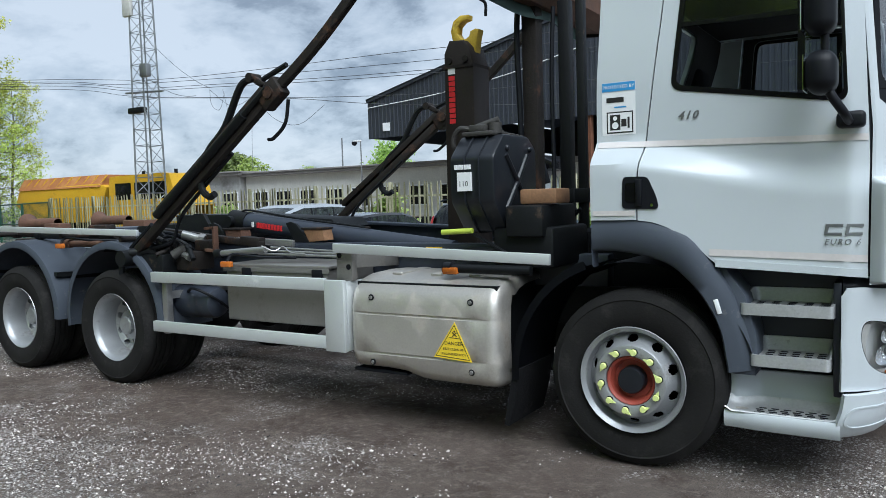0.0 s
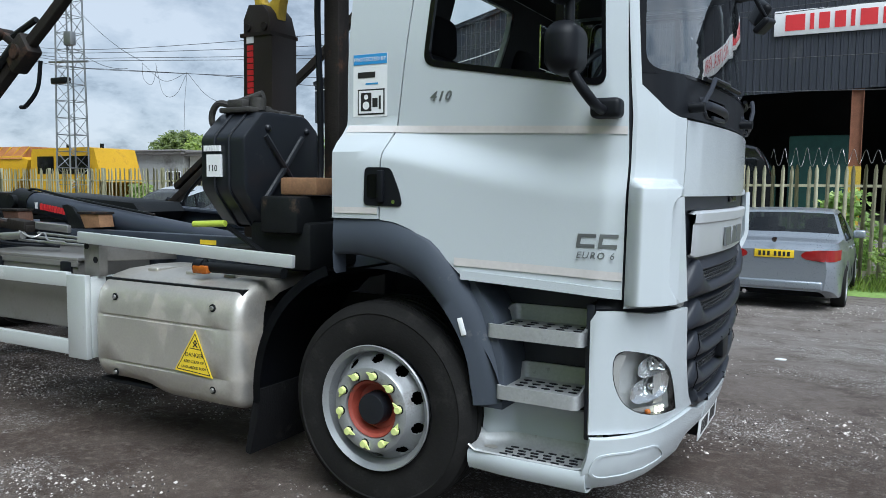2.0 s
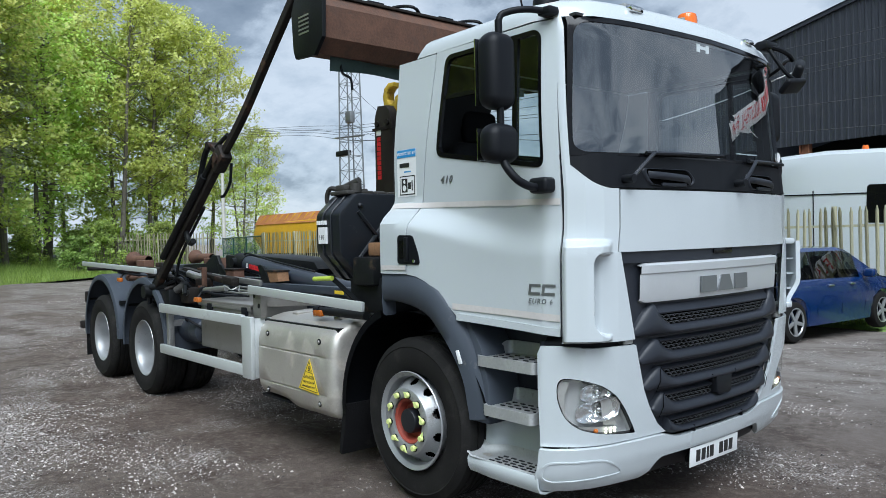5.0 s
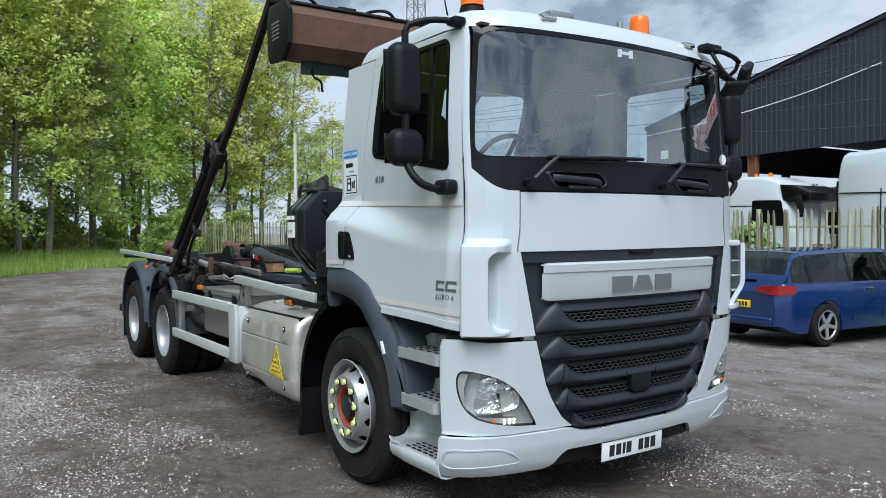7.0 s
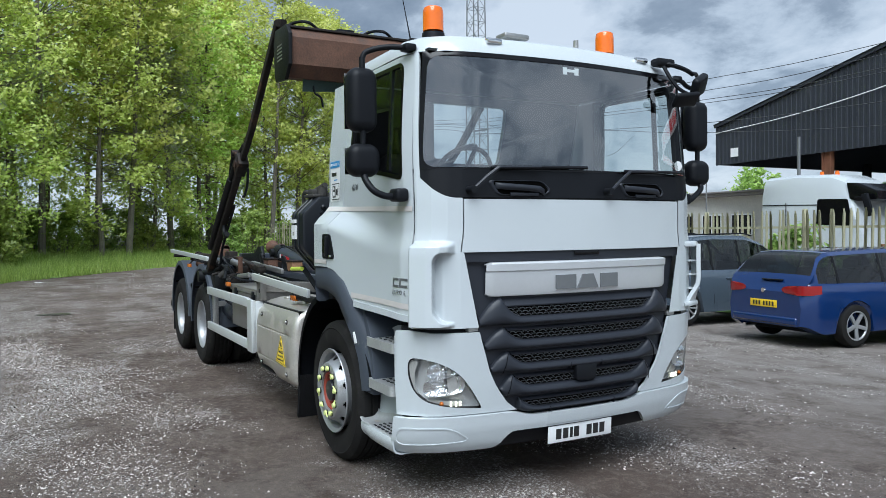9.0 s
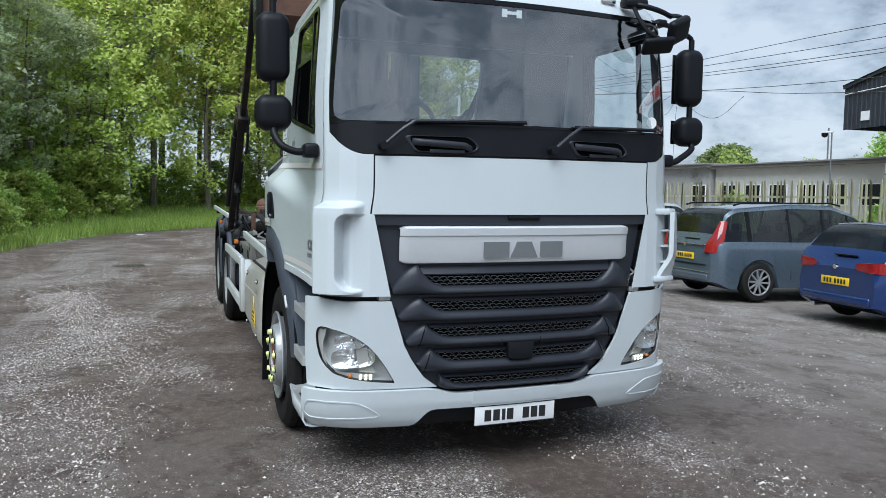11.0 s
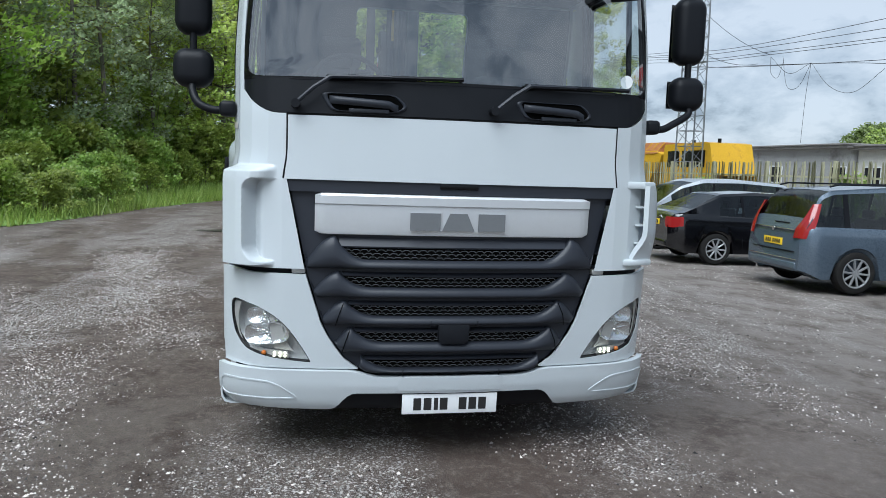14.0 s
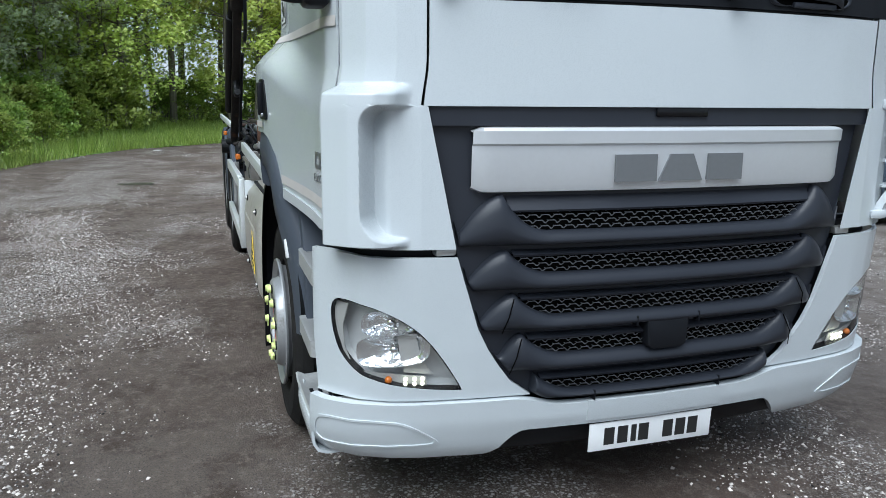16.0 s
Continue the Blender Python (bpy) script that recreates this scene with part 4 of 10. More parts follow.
# lower bumper, with a shallow dark opening under the middle
def bumper_low(s):
    y = abs(shell(s, 0.45)[1])
    return 0.305 + 0.105 * (1 - ease(y, 0.50, 0.66)) if abs(s) < 0.9 else 0.305
def bumper_high(s):
    if abs(s) > 1.06:
        return 0.536
    y = abs(shell(s, 0.5)[1])
    return 0.536 - 0.035 * (1 - ease(y, 0.36, 0.56))
bs = s_of_x(1.045, 0.45)
skin("front_bumper", grid(-bs, bs, bumper_low, bumper_high, 90, 8), WHITE, off=0.016, thick=0.03, label="white front bumper, scuffed")
skin("bumper_opening", grid(-0.62, 0.62, 0.295, 0.43, 30, 3), BLACKPL, off=-0.03, thick=0.02)
for side in (-1, 1):
    # pressed recess outline near each end
    rec = rounded([(0.70, 0.375), (1.055, 0.358), (1.055, 0.478), (0.84, 0.474)], 0.05)
    small = [((s - 0.93) * 0.93 + 0.93, (z - 0.42) * 0.87 + 0.42) for s, z in rec]
    skin("bumper_pressing", ring_rows(rec, small, 2, 50, (0.95, 0.42)), WHITE, off=0.0205, thick=0.006, side=side, close=True, degrees=60)
# gap between cab and bumper: a set-back black strip carries its shade
for side in (-1, 1):
    skin("gap_seal", grid(0.66, 1.12, 1.03, 1.10, 12, 2), BLACKPL, off=-0.05, thick=0.02, side=side)
    bm = bmesh.new()
    p = shell(0.72, 1.065, -0.01, side)
    box(bm, (p[0] - 0.05, p[1] - 0.035, p[2] - 0.014), (p[0], p[1] + 0.035, p[2] + 0.014), 0.008)
    part("cab_catch", bm, BOXSTEEL, lorry)

# front grille: backing, louvres, honeycomb strips, silver bar
skin("grille_surround", [[(s * s_of_y(lerp_table(z, GR_EDGE), z), z) for s in [i / 14 - 1 for i in range(29)]] for z in [0.505, 0.53, 0.56, 0.60, 0.65, 0.70, 0.80, 0.92, 1.04, 1.2, 1.36, 1.524]], GRILLE, off=-0.036, thick=0.02, label="dark grey front grille")
MESH_ROWS = [(1.193, 1.127, 0.605), (1.045, 0.983, 0.585), (0.893, 0.832, 0.550), (0.748, 0.690, 0.515), (0.597, 0.549, 0.460)]
LIP_LOW = [1.066, 0.914, 0.770, 0.620, 0.510]
WINGS = [0.185, 0.175, 0.155, 0.130, 0.110]
SECTION = [(0.0, -0.070), (0.0, -0.014), (0.08, 0.000), (0.30, 0.012), (0.58, 0.020), (0.80, 0.019), (0.93, 0.006), (1.0, -0.016), (1.0, -0.075)]


def face(y, z, off):
    s = s_of_y(y, z)
    x, yy, zz = shell(s, z, off, -1)
    return (x, y, z)


band_top = 1.248
for (zt, zb, hw), zl, wing in zip(MESH_ROWS, LIP_LOW, WINGS):
    tip = min(hw + wing, lerp_table(zb, GR_EDGE) - 0.006)
    half = [(hw - 0.15) * k / 6 for k in range(7)] + [hw - 0.15 + 0.17 * k / 12 for k in range(1, 13)] + [hw + 0.02 + (tip - hw - 0.02) * k / 9 for k in range(1, 10)]
    rows = []
    for y in [-v for v in half[:0:-1]] + half:
        a = abs(y)
        # the lip sweeps up at its ends into a broad wing that falls away outwards
        if a <= hw + 0.02:
            edge = zb + (band_top - zb) * (max(0.0, a - hw + 0.15) / 0.17) ** 2.3
            fwd = 1.0
        else:
            k = max(0.0, (a - hw - 0.02) / (tip - hw - 0.02))
            edge = band_top - (band_top - zl - 0.028) * k ** 1.7
            fwd = 1 - 0.8 * k ** 2
        low = max(zl + 0.014, lerp_table(a + 0.012, [(v, z) for z, v in GR_EDGE]))
        edge = max(edge, low + 0.004)
        rows.append([face(y, edge - (edge - low) * f, -0.032 + (o + 0.032) * fwd if o > -0.05 else o) for f, o in SECTION])
    bm = bmesh.new()
    loft(bm, rows)
    bmesh.ops.recalc_face_normals(bm, faces=bm.faces)
    if sum(f.normal.x for f in bm.faces) < 0:
        bmesh.ops.reverse_faces(bm, faces=bm.faces)
    lou = part("louvre", bm, GRILLE, lorry, "dark grey grille louvre with upswept ends", 60)
    for sgn in (-1, 1):
        if 0.6 < zb < 0.9:
            bm = bmesh.new()
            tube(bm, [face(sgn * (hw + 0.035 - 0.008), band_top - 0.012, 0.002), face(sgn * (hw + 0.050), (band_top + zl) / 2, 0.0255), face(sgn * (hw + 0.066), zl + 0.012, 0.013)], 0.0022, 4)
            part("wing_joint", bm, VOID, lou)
    # board stands in for the shade behind the mesh
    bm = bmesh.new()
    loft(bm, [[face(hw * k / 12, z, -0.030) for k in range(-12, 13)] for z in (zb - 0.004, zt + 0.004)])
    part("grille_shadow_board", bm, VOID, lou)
    # honeycomb wires
    bm = bmesh.new()
    pw, ph = 0.043, 0.0185
    nrow = int((zt - zb) / ph) + 1
    for r in range(nrow):
        for c in range(int(2 * hw / pw) + 1):
            cy, cz = -hw + pw * (c + 0.5 * (r % 2)), zb + ph * (r + 0.35)
            if abs(cy) > hw - 0.012:
                continue
            pts = [(cy - pw / 2, cz), (cy - pw / 4, cz + ph * 0.52), (cy + pw / 4, cz + ph * 0.52), (cy + pw / 2, cz)]
            for (ya, za), (yb, zb2) in zip(pts, pts[1:]):
                if max(za, zb2) > zt + 0.008:
                    continue
                t = 0.0028
                dy, dz = yb - ya, zb2 - za
                L = math.hypot(dy, dz)
                ny, nz = -dz / L * t / 2, dy / L * t / 2
                q = [face(ya + ny, za + nz, -0.014), face(ya - ny, za - nz, -0.014), face(yb - ny, zb2 - nz, -0.014), face(yb + ny, zb2 + nz, -0.014)]
                q2 = [(x - 0.012, y, z) for x, y, z in q]
                vs = [bm.verts.new(v) for v in q + q2]
                for f in ((0, 1, 2, 3), (0, 4, 5, 1), (2, 6, 7, 3)):
                    bm.faces.new([vs[k] for k in f])
    part("honeycomb", bm, WIRE, lou, "dark honeycomb mesh", 20)
    # slanting band over the mesh
    bm = bmesh.new()
    rows = []
    for k in range(-12, 13):
        y = hw * k / 12
        rows.append([face(y, zt - 0.002, -0.060), face(y, zt - 0.003, -0.010), face(y, zt + 0.004, -0.006), face(y, band_top, -0.040), face(y, band_top, -0.070)])
    loft(bm, rows)
    bmesh.ops.recalc_face_normals(bm, faces=bm.faces)
    part("louvre_brow", bm, GRILLE, lou)
    band_top = zl - 0.002
# centre joints, and a black block that colours in a dark sunken notch
for zc, ys in ((0.799, (-0.125, 0.125)), (0.529, (-0.26, 0.26))):
    for y in ys:
        bm = bmesh.new()
        p = face(y, zc, 0.0205)
        box(bm, (p[0] - 0.03, y - 0.0018, zc - 0.020), (p[0] + 0.0008, y + 0.0018, zc + 0.016))
        part("grille_joint", bm, BLACKPL, lorry)
bm = bmesh.new()
prism(bm, rounded([(-0.085, 0.795), (0.085, 0.795), (0.078, 0.70), (0.055, 0.688), (-0.055, 0.688), (-0.078, 0.70)], 0.015), 1.33, 1.396, "x", 0.006)
part("radar_cover", bm, BLACKPL, lorry, "small black block standing for a dark notch")
# silver bar with a raised upper lip
bm = bmesh.new()
rows = []
for k in range(-24, 25):
    y = 0.728 * k / 24
    cut = 0.014 * ease(abs(y), 0.69, 0.728)
    rows.append([face(y, 1.466 - cut, -0.03), face(y, 1.462 - cut, 0.008 - cut), face(y, 1.452, 0.016 - cut), face(y, 1.412, 0.014 - cut), face(y, 1.405, 0.005 - cut), face(y, 1.28, 0.001 - cut), face(y, 1.258 + cut, -0.005 - cut), face(y, 1.254 + cut, -0.03)])
loft(bm, rows)
bmesh.ops.recalc_face_normals(bm, faces=bm.faces)
bar = part("grille_bar", bm, SILVER, lorry, "silver bar across the grille", 25)
# maker's badge as plain blocks
for y0, y1 in ((-0.250, -0.095), (-0.085, 0.085), (0.105, 0.246)):
    bm = bmesh.new()
    sl = 0.04 if y0 < -0.08 < y1 or y0 == -0.085 else 0.0
    prism(bm, [(y0, 1.285), (y1, 1.285), (y1 - sl, 1.375), (y0 + sl, 1.375)], face(0, 1.33, 0.0025)[0] - 0.004, face(0, 1.33, 0.009)[0], "x")
    part("badge", bm, BADGE, bar, "plain grey badge block")
# dark recess over the bar with the flap catch
skin("grille_top_recess", grid(-0.79, 0.79, 1.468, 1.527, 30, 2), GRILLE, off=-0.012, thick=0.02)
bm = bmesh.new()
box(bm, (1.395, -0.10, 1.497), (1.404, 0.10, 1.527), 0.01)
part("flap_catch", bm, BLACKGLOSS, lorry)
# number plate with its characters blanked to bars
plate_m = pose(1.318, 0.005, 0.346, 0, 4, 0)
bm = bmesh.new()
box(bm, (-0.002, -0.26, -0.0555), (0.004, 0.26, 0.0555), 0.002, plate_m)
plate = part("number_plate", bm, LABELW, lorry, "white number plate with black bars")
for i, yc in enumerate((-0.178, -0.122, -0.076, -0.034, 0.070, 0.124, 0.178)):
    bm = bmesh.new()
    box(bm, (0.004, yc - (0.011 if i == 2 else 0.021), -0.034), (0.0055, yc + (0.011 if i == 2 else 0.021), 0.034), 0, plate_m)
    part("plate_bar", bm, LABELBK, plate)
bm = bmesh.new()
box(bm, (1.25, -0.2, 0.30), (1.312, 0.2, 0.40), 0.01)
part("plate_holder", bm, BLACKPL, lorry)
skin("bumper_centre_flap", grid(-0.245, 0.245, 0.425, 0.505, 12, 2), WHITE, off=0.020, thick=0.01)

# ---- cab inside ----
bm = bmesh.new()
# rear wall with a window through it
outer = [(-1.10, 1.45), (1.10, 1.45), (1.06, 2.74), (-1.06, 2.74)]
rearwin = rounded([(-0.45, 2.20), (0.31, 2.20), (0.31, 2.65), (-0.45, 2.65)], 0.05)
for x_at in (0,):
    rows = [[(-0.185 + 0.17 * ease(z, 2.0, 2.74), y, z) for y, z in row] for row in ring_rows(outer, rearwin, 6, 60)]
    loft(bm, rows, True)
bmesh.ops.recalc_face_normals(bm, faces=bm.faces)
bmesh.ops.solidify(bm, geom=bm.faces[:], thickness=0.03)
part("cab_rear_wall", bm, WHITE, lorry, "cab rear wall with a small window")
bm = bmesh.new()
rows = [[(-0.14 + 0.17 * ease(z, 2.0, 2.74), y, z) for y, z in row] for row in ring_rows([(-1.08, 1.45), (1.08, 1.45), (1.03, 2.72), (-1.03, 2.72)], rearwin, 2, 60)]
loft(bm, rows, True)
part("cab_lining", bm, INNER, lorry)
bm = bmesh.new()
loft(bm, [[(-0.14 + 0.17 * ease(z, 2.0, 2.74), y, z) for y, z in row] for row in disc_rows(rearwin, 2, 40)], True)
rw = part("rear_pane", bm, SIDEGLASS, lorry)
rw.visible_shadow = False
bm = bmesh.new()
box(bm, (-0.15, -1.09, 1.42), (1.06, 1.09, 1.46))
part("cab_floor", bm, INNER, lorry)
bm = bmesh.new()
box(bm, (-0.05, -1.02, 2.735), (1.20, 1.02, 2.75))
part("cab_headlining", bm, INNER, lorry)
bm = bmesh.new()
rows = []
for k in range(-10, 11):
    y = 1.04 * k / 10
    rows.append([(1.20 - 0.12 * abs(k / 10) ** 3, y, 1.50), (1.28 - 0.12 * abs(k / 10) ** 3, y, 1.96), (1.20 - 0.12 * abs(k / 10) ** 3, y, 2.005), (1.0, y, 2.01), (0.93, y, 1.95), (0.90, y, 1.75), (0.95, y, 1.50)])
loft(bm, rows)
bmesh.ops.recalc_face_normals(bm, faces=bm.faces)
part("dashboard", bm, INNER, lorry, "dark dashboard")
wheel_m = pose(0.78, -0.55, 2.02, 0, -62, 0)
bm = bmesh.new()
rings = []
for i in range(28):
    a = 2 * math.pi * i / 28
    c = Vector((0.215 * math.cos(a), 0.215 * math.sin(a), 0))
    o = c.normalized()
    rings.append([wheel_m @ (c + 0.016 * (math.cos(b) * o + math.sin(b) * Vector((0, 0, 1)))) for b in [2 * math.pi * k / 8 for k in range(8)]])
loft(bm, rings + [rings[0]], True)
bmesh.ops.remove_doubles(bm, verts=bm.verts, dist=1e-4)
for a in (0.2, 2.94, -1.57):
    beam(bm, wheel_m @ Vector((0, 0, 0)), wheel_m @ Vector((0.21 * math.cos(a), 0.21 * math.sin(a), 0)), 0.035, 0.02, 0.006)
rod(bm, wheel_m @ Vector((0, 0, -0.25)), wheel_m @ Vector((0, 0, 0.02)), 0.05)
part("steering_wheel", bm, BLACKPL, lorry, "black steering wheel")
for y in (-0.55, 0.60):
    bm = bmesh.new()
    box(bm, (0.12, y - 0.25, 1.46), (0.62, y + 0.25, 1.72), 0.06, seg=3)
    box(bm, (-0.02, y - 0.24, 1.60), (0.15, y + 0.24, 2.22), 0.07, pose(0.08, 0, 0.03, 0, -5, 0), seg=3)
    box(bm, (-0.02, y - 0.14, 2.24), (0.09, y + 0.14, 2.46), 0.05, pose(0.05, 0, 0, 0, -3, 0), seg=3)
    part("cab_seat", bm, SEAT, lorry, "dark fabric cab seat")

# wipers and grab steps on the cowl
for y0, ym, y1 in ((-0.83, -0.66, 0.0), (0.16, 0.345, 0.93)):
    w = new("wiper")
    w.parent = lorry
    tagged(w, "black windscreen wiper")
    a, b, c = Vector(face(y0, 1.90, 0.045)), Vector(face(ym, 2.035, 0.050)), Vector(face(y1, 2.045, 0.022))
    bm = bmesh.new()
    tube(bm, [a, a * 0.5 + b * 0.5 + Vector((0.01, 0, 0.01)), b], 0.011, 7)
    tube(bm, [b, b + (c - b) * 0.45 + Vector((0.006, 0, 0.004))], 0.009, 6)
    part("wiper_arm", bm, GRILLE, w)
    bm = bmesh.new()
    pts = [Vector(face(ym - 0.02 + (y1 - ym + 0.02) * k / 8, 2.037 + 0.012 * k / 8, 0.014)) for k in range(9)]
    tube(bm, pts, 0.011, 5)
    part("wiper_blade", bm, BLACKPL, w)
    bm = bmesh.new()
    rod(bm, a - Vector((0.06, 0, 0)), a + Vector((0.015, 0, 0)), 0.022)
    part("wiper_pivot", bm, BLACKPL, w)
    # foothold: a pocket with a rolled rim, bridged by a grab bar, and a ledge below
    s0, s1 = y0 + 0.13, y0 + 0.53
    pocket = rounded([(s0, 1.958), (s0 + 0.05, 1.872), (s1 - 0.03, 1.872), (s1 + 0.02, 1.90), (s1 - 0.04, 1.958)], 0.035)
    bm = bmesh.new()
    mid = (sum(p[0] for p in pocket) / len(pocket), sum(p[1] for p in pocket) / len(pocket))
    loft(bm, [[face(mid[0] + (y - mid[0]) * k, mid[1] + (z - mid[1]) * k, o) for y, z in pocket] for k, o in ((1.06, -0.004), (1.03, 0.006), (0.98, 0.008), (0.94, 0.002))], True)
    bmesh.ops.recalc_face_normals(bm, faces=bm.faces)
    if sum(f.normal.x for f in bm.faces) < 0:
        bmesh.ops.reverse_faces(bm, faces=bm.faces)
    rim = part("foothold_rim", bm, GRILLE, cowl, "moulded rim of a foothold in the cowl", 60)
    # the pocket is a flat face; its depth is only shade-black colour
    bm = bmesh.new()
    loft(bm, [[face(mid[0] + (y - mid[0]) * k, mid[1] + (z - mid[1]) * k, 0.002) for y, z in pocket] for k in (0.95, 0.5, 0.02)], True)
    part("foothold_pocket", bm, VOID, rim)
    bm = bmesh.new()
    rows = []
    for k in range(17):
        f = k / 16
        y = s0 + 0.035 + (s1 - s0 - 0.06) * f
        d = min(1.0, math.sin(math.pi * f) ** 0.35) if 0 < f < 1 else 0.0
        zc = 1.926 - 0.020 * f - 0.018 * ease(f, 0.85, 1.0)
        rows.append([face(y, zc + 0.020, 0.004), face(y, zc + 0.018, 0.004 + 0.028 * d), face(y, zc + 0.006, 0.004 + 0.036 * d), face(y, zc - 0.012, 0.004 + 0.032 * d), face(y, zc - 0.020, 0.004 + 0.012 * d)])
    loft(bm, rows)
    bmesh.ops.recalc_face_normals(bm, faces=bm.faces)
    if sum(f.normal.x for f in bm.faces) < 0:
        bmesh.ops.reverse_faces(bm, faces=bm.faces)
    part("grab_bar", bm, GRILLE, rim, "", 60)
    bm = bmesh.new()
    p, q = face(s0 + 0.13, 1.876, 0.004), face(s0 + 0.33, 1.876, 0.004)
    beam(bm, p, q, 0.020, 0.020, 0.005)
    part("ledge", bm, GRILLE, rim)

# beacons, marker lamps, front mirror, aerial, on the roof
for y in (-0.76, 0.70):
    bc = new("beacon")
    bc.parent = lorry
    tagged(bc, "orange flashing beacon on the roof")
    bm = bmesh.new()
    rod(bm, (0.77, y, 2.90), (0.77, y, 2.962), 0.080, 0.074, 24)
    part("beacon_base", bm, BLACKPL, bc)
    bm = bmesh.new()
    prof = [(0.0, 3.135), (0.05, 3.134), (0.062, 3.126), (0.067, 3.11)]
    rings = [[(0.77 + r * math.cos(a), y + r * math.sin(a), z) for a in [2 * math.pi * k / 24 for k in range(24)]] for r, z in [(0.002, 3.135), (0.05, 3.134), (0.062, 3.126), (0.067, 3.105)] + [(0.068 + 0.0008 * (k % 2), 3.095 - k * 0.011) for k in range(12)]]
    loft(bm, rings, True)
    part("beacon_dome", bm, ORANGE, bc, "", 25)
for y in (-0.60, 0.60):
    p = shell(s_of_y(y, 2.79), 2.79, 0, -1)
    bm = bmesh.new()
    box(bm, (p[0] - 0.05, y - 0.055, 2.80), (p[0] + 0.004, y + 0.055, 2.838), 0.014)
    part("marker_lamp", bm, CHROME, lorry, "small clear roof marker lamp")
bm = bmesh.new()
tube(bm, [(0.72, -0.90, 2.90), (0.70, -0.92, 3.05), (0.66, -0.95, 3.30)], 0.006, 6, 0.002, smooth=4)
part("aerial", bm, BLACKPL, lorry)
bm = bmesh.new()
box(bm, (0.90, -0.36, 2.925), (1.02, -0.16, 2.965), 0.015)
part("roof_hatch", bm, BOXSTEEL, lorry)
bm = bmesh.new()
rod(bm, (1.03, 0.22, 2.90), (1.03, 0.22, 2.965), 0.018)
part("roof_stub", bm, BOXSTEEL, lorry)
fm = new("front_mirror")
fm.parent = lorry
tagged(fm, "black front view mirror on a bent arm")
bm = bmesh.new()
box(bm, (1.26, 0.68, 2.78), (1.35, 0.84, 2.835), 0.02)
tube(bm, [(1.30, 0.72, 2.81), (1.36, 0.80, 2.785), (1.38, 0.90, 2.76), (1.36, 0.99, 2.74)], 0.016, 8, smooth=4)
tube(bm, [(1.32, 0.74, 2.80), (1.37, 0.76, 2.70), (1.41, 0.80, 2.62), (1.43, 0.86, 2.585)], 0.013, 8, smooth=4)
tube(bm, [(1.36, 0.98, 2.745), (1.25, 1.14, 2.775), (1.12, 1.30, 2.765), (1.0, 1.36, 2.73)], 0.014, 8, smooth=4)
part("mirror_arm", bm, BLACKPL, fm)
bm = bmesh.new()
box(bm, (-0.03, -0.10, -0.075), (0.03, 0.10, 0.075), 0.03, pose(1.37, 1.04, 2.66, 25, 20, 30), seg=4)
part("mirror_head", bm, BLACKPL, fm, "", 60)
bm = bmesh.new()
box(bm, (-0.02, -0.10, -0.055), (0.02, 0.10, 0.055), 0.018, pose(1.42, 0.86, 2.545, 10, 45, 0), seg=3)
part("lower_mirror_head", bm, BLACKPL, fm, "", 60)
# windscreen sticker and sun shade tab
bm = bmesh.new()
for dy in (-0.045, 0.045):
    p = face(-0.07 + dy, 2.665, -0.012)
    box(bm, (p[0] - 0.004, p[1] - 0.016, 2.645), (p[0], p[1] + 0.016, 2.69))
p = face(-0.07, 2.67, -0.012)
box(bm, (p[0] - 0.003, p[1] - 0.03, 2.662), (p[0] - 0.001, p[1] + 0.03, 2.68))
part("sensor_tab", bm, LABELW, lorry)
bm = bmesh.new()
p = face(0.93, 2.10, -0.016)
rod(bm, p, (p[0] - 0.003, p[1], p[2]), 0.035, seg=20)
part("screen_disc", bm, LABELW, lorry, "pale round windscreen disc")

# ---- stickers on the panel behind the door ----
def side_patch(name, x0, x1, z0, z1, m, parent, off=0.003, label="", r=0.0):
    poly = [(x0, z0), (x1, z0), (x1, z1), (x0, z1)]
    poly = rounded(poly, r) if r else poly
    return skin(name, xz_rows([[(x0 + (x1 - x0) * i / 4, z) for i in range(5)] for z in (z0, (z0 + z1) / 2, z1)]), m, parent, label, 0, off)


def side_m(x, z, off=0.005, tilt=True):
    """The plane of the cab's driver's side at a place: x along the lorry, y up."""
    a, b = Vector(shell(s_of_x(x, z - 0.04), z - 0.04)), Vector(shell(s_of_x(x, z + 0.04), z + 0.04))
    c = Vector(shell(s_of_x(x - 0.05, z), z))
    d = Vector(shell(s_of_x(x + 0.05, z), z))
    right, up = (d - c).normalized(), (b - a).normalized()
    n = right.cross(up).normalized()
    up = n.cross(right)
    o = Vector(shell(s_of_x(x, z), z)) + n * off
    return Matrix(((right.x, up.x, n.x, o.x), (right.y, up.y, n.y, o.y), (right.z, up.z, n.z, o.z), (0, 0, 0, 1)))


st = side_patch("warning_sticker", -0.172, 0.022, 1.885, 2.180, LABELW, lorry, 0.002, "white camera warning sticker with a blue header")
side_patch("sticker_header", -0.170, 0.020, 2.130, 2.178, LABELBL, st, 0.0035)
text_mesh("PROTECTED BY", 0.026, side_m(-0.075, 2.153, 0.0045), LABELW, "sticker_words", st)
side_patch("sticker_bar", -0.145, -0.045, 2.068, 2.095, LABELBK, st, 0.0035)
side_patch("sticker_bar", -0.10, -0.03, 2.036, 2.044, LABELBL, st, 0.0035)
side_patch("camera_box", -0.145, 0.008, 1.895, 2.015, LABELBK, st, 0.0035)
side_patch("camera_field", -0.138, 0.001, 1.902, 2.008, LABELW, st, 0.0045)
side_patch("camera_icon", -0.125, -0.065, 1.912, 1.998, LABELBK, st, 0.0055)
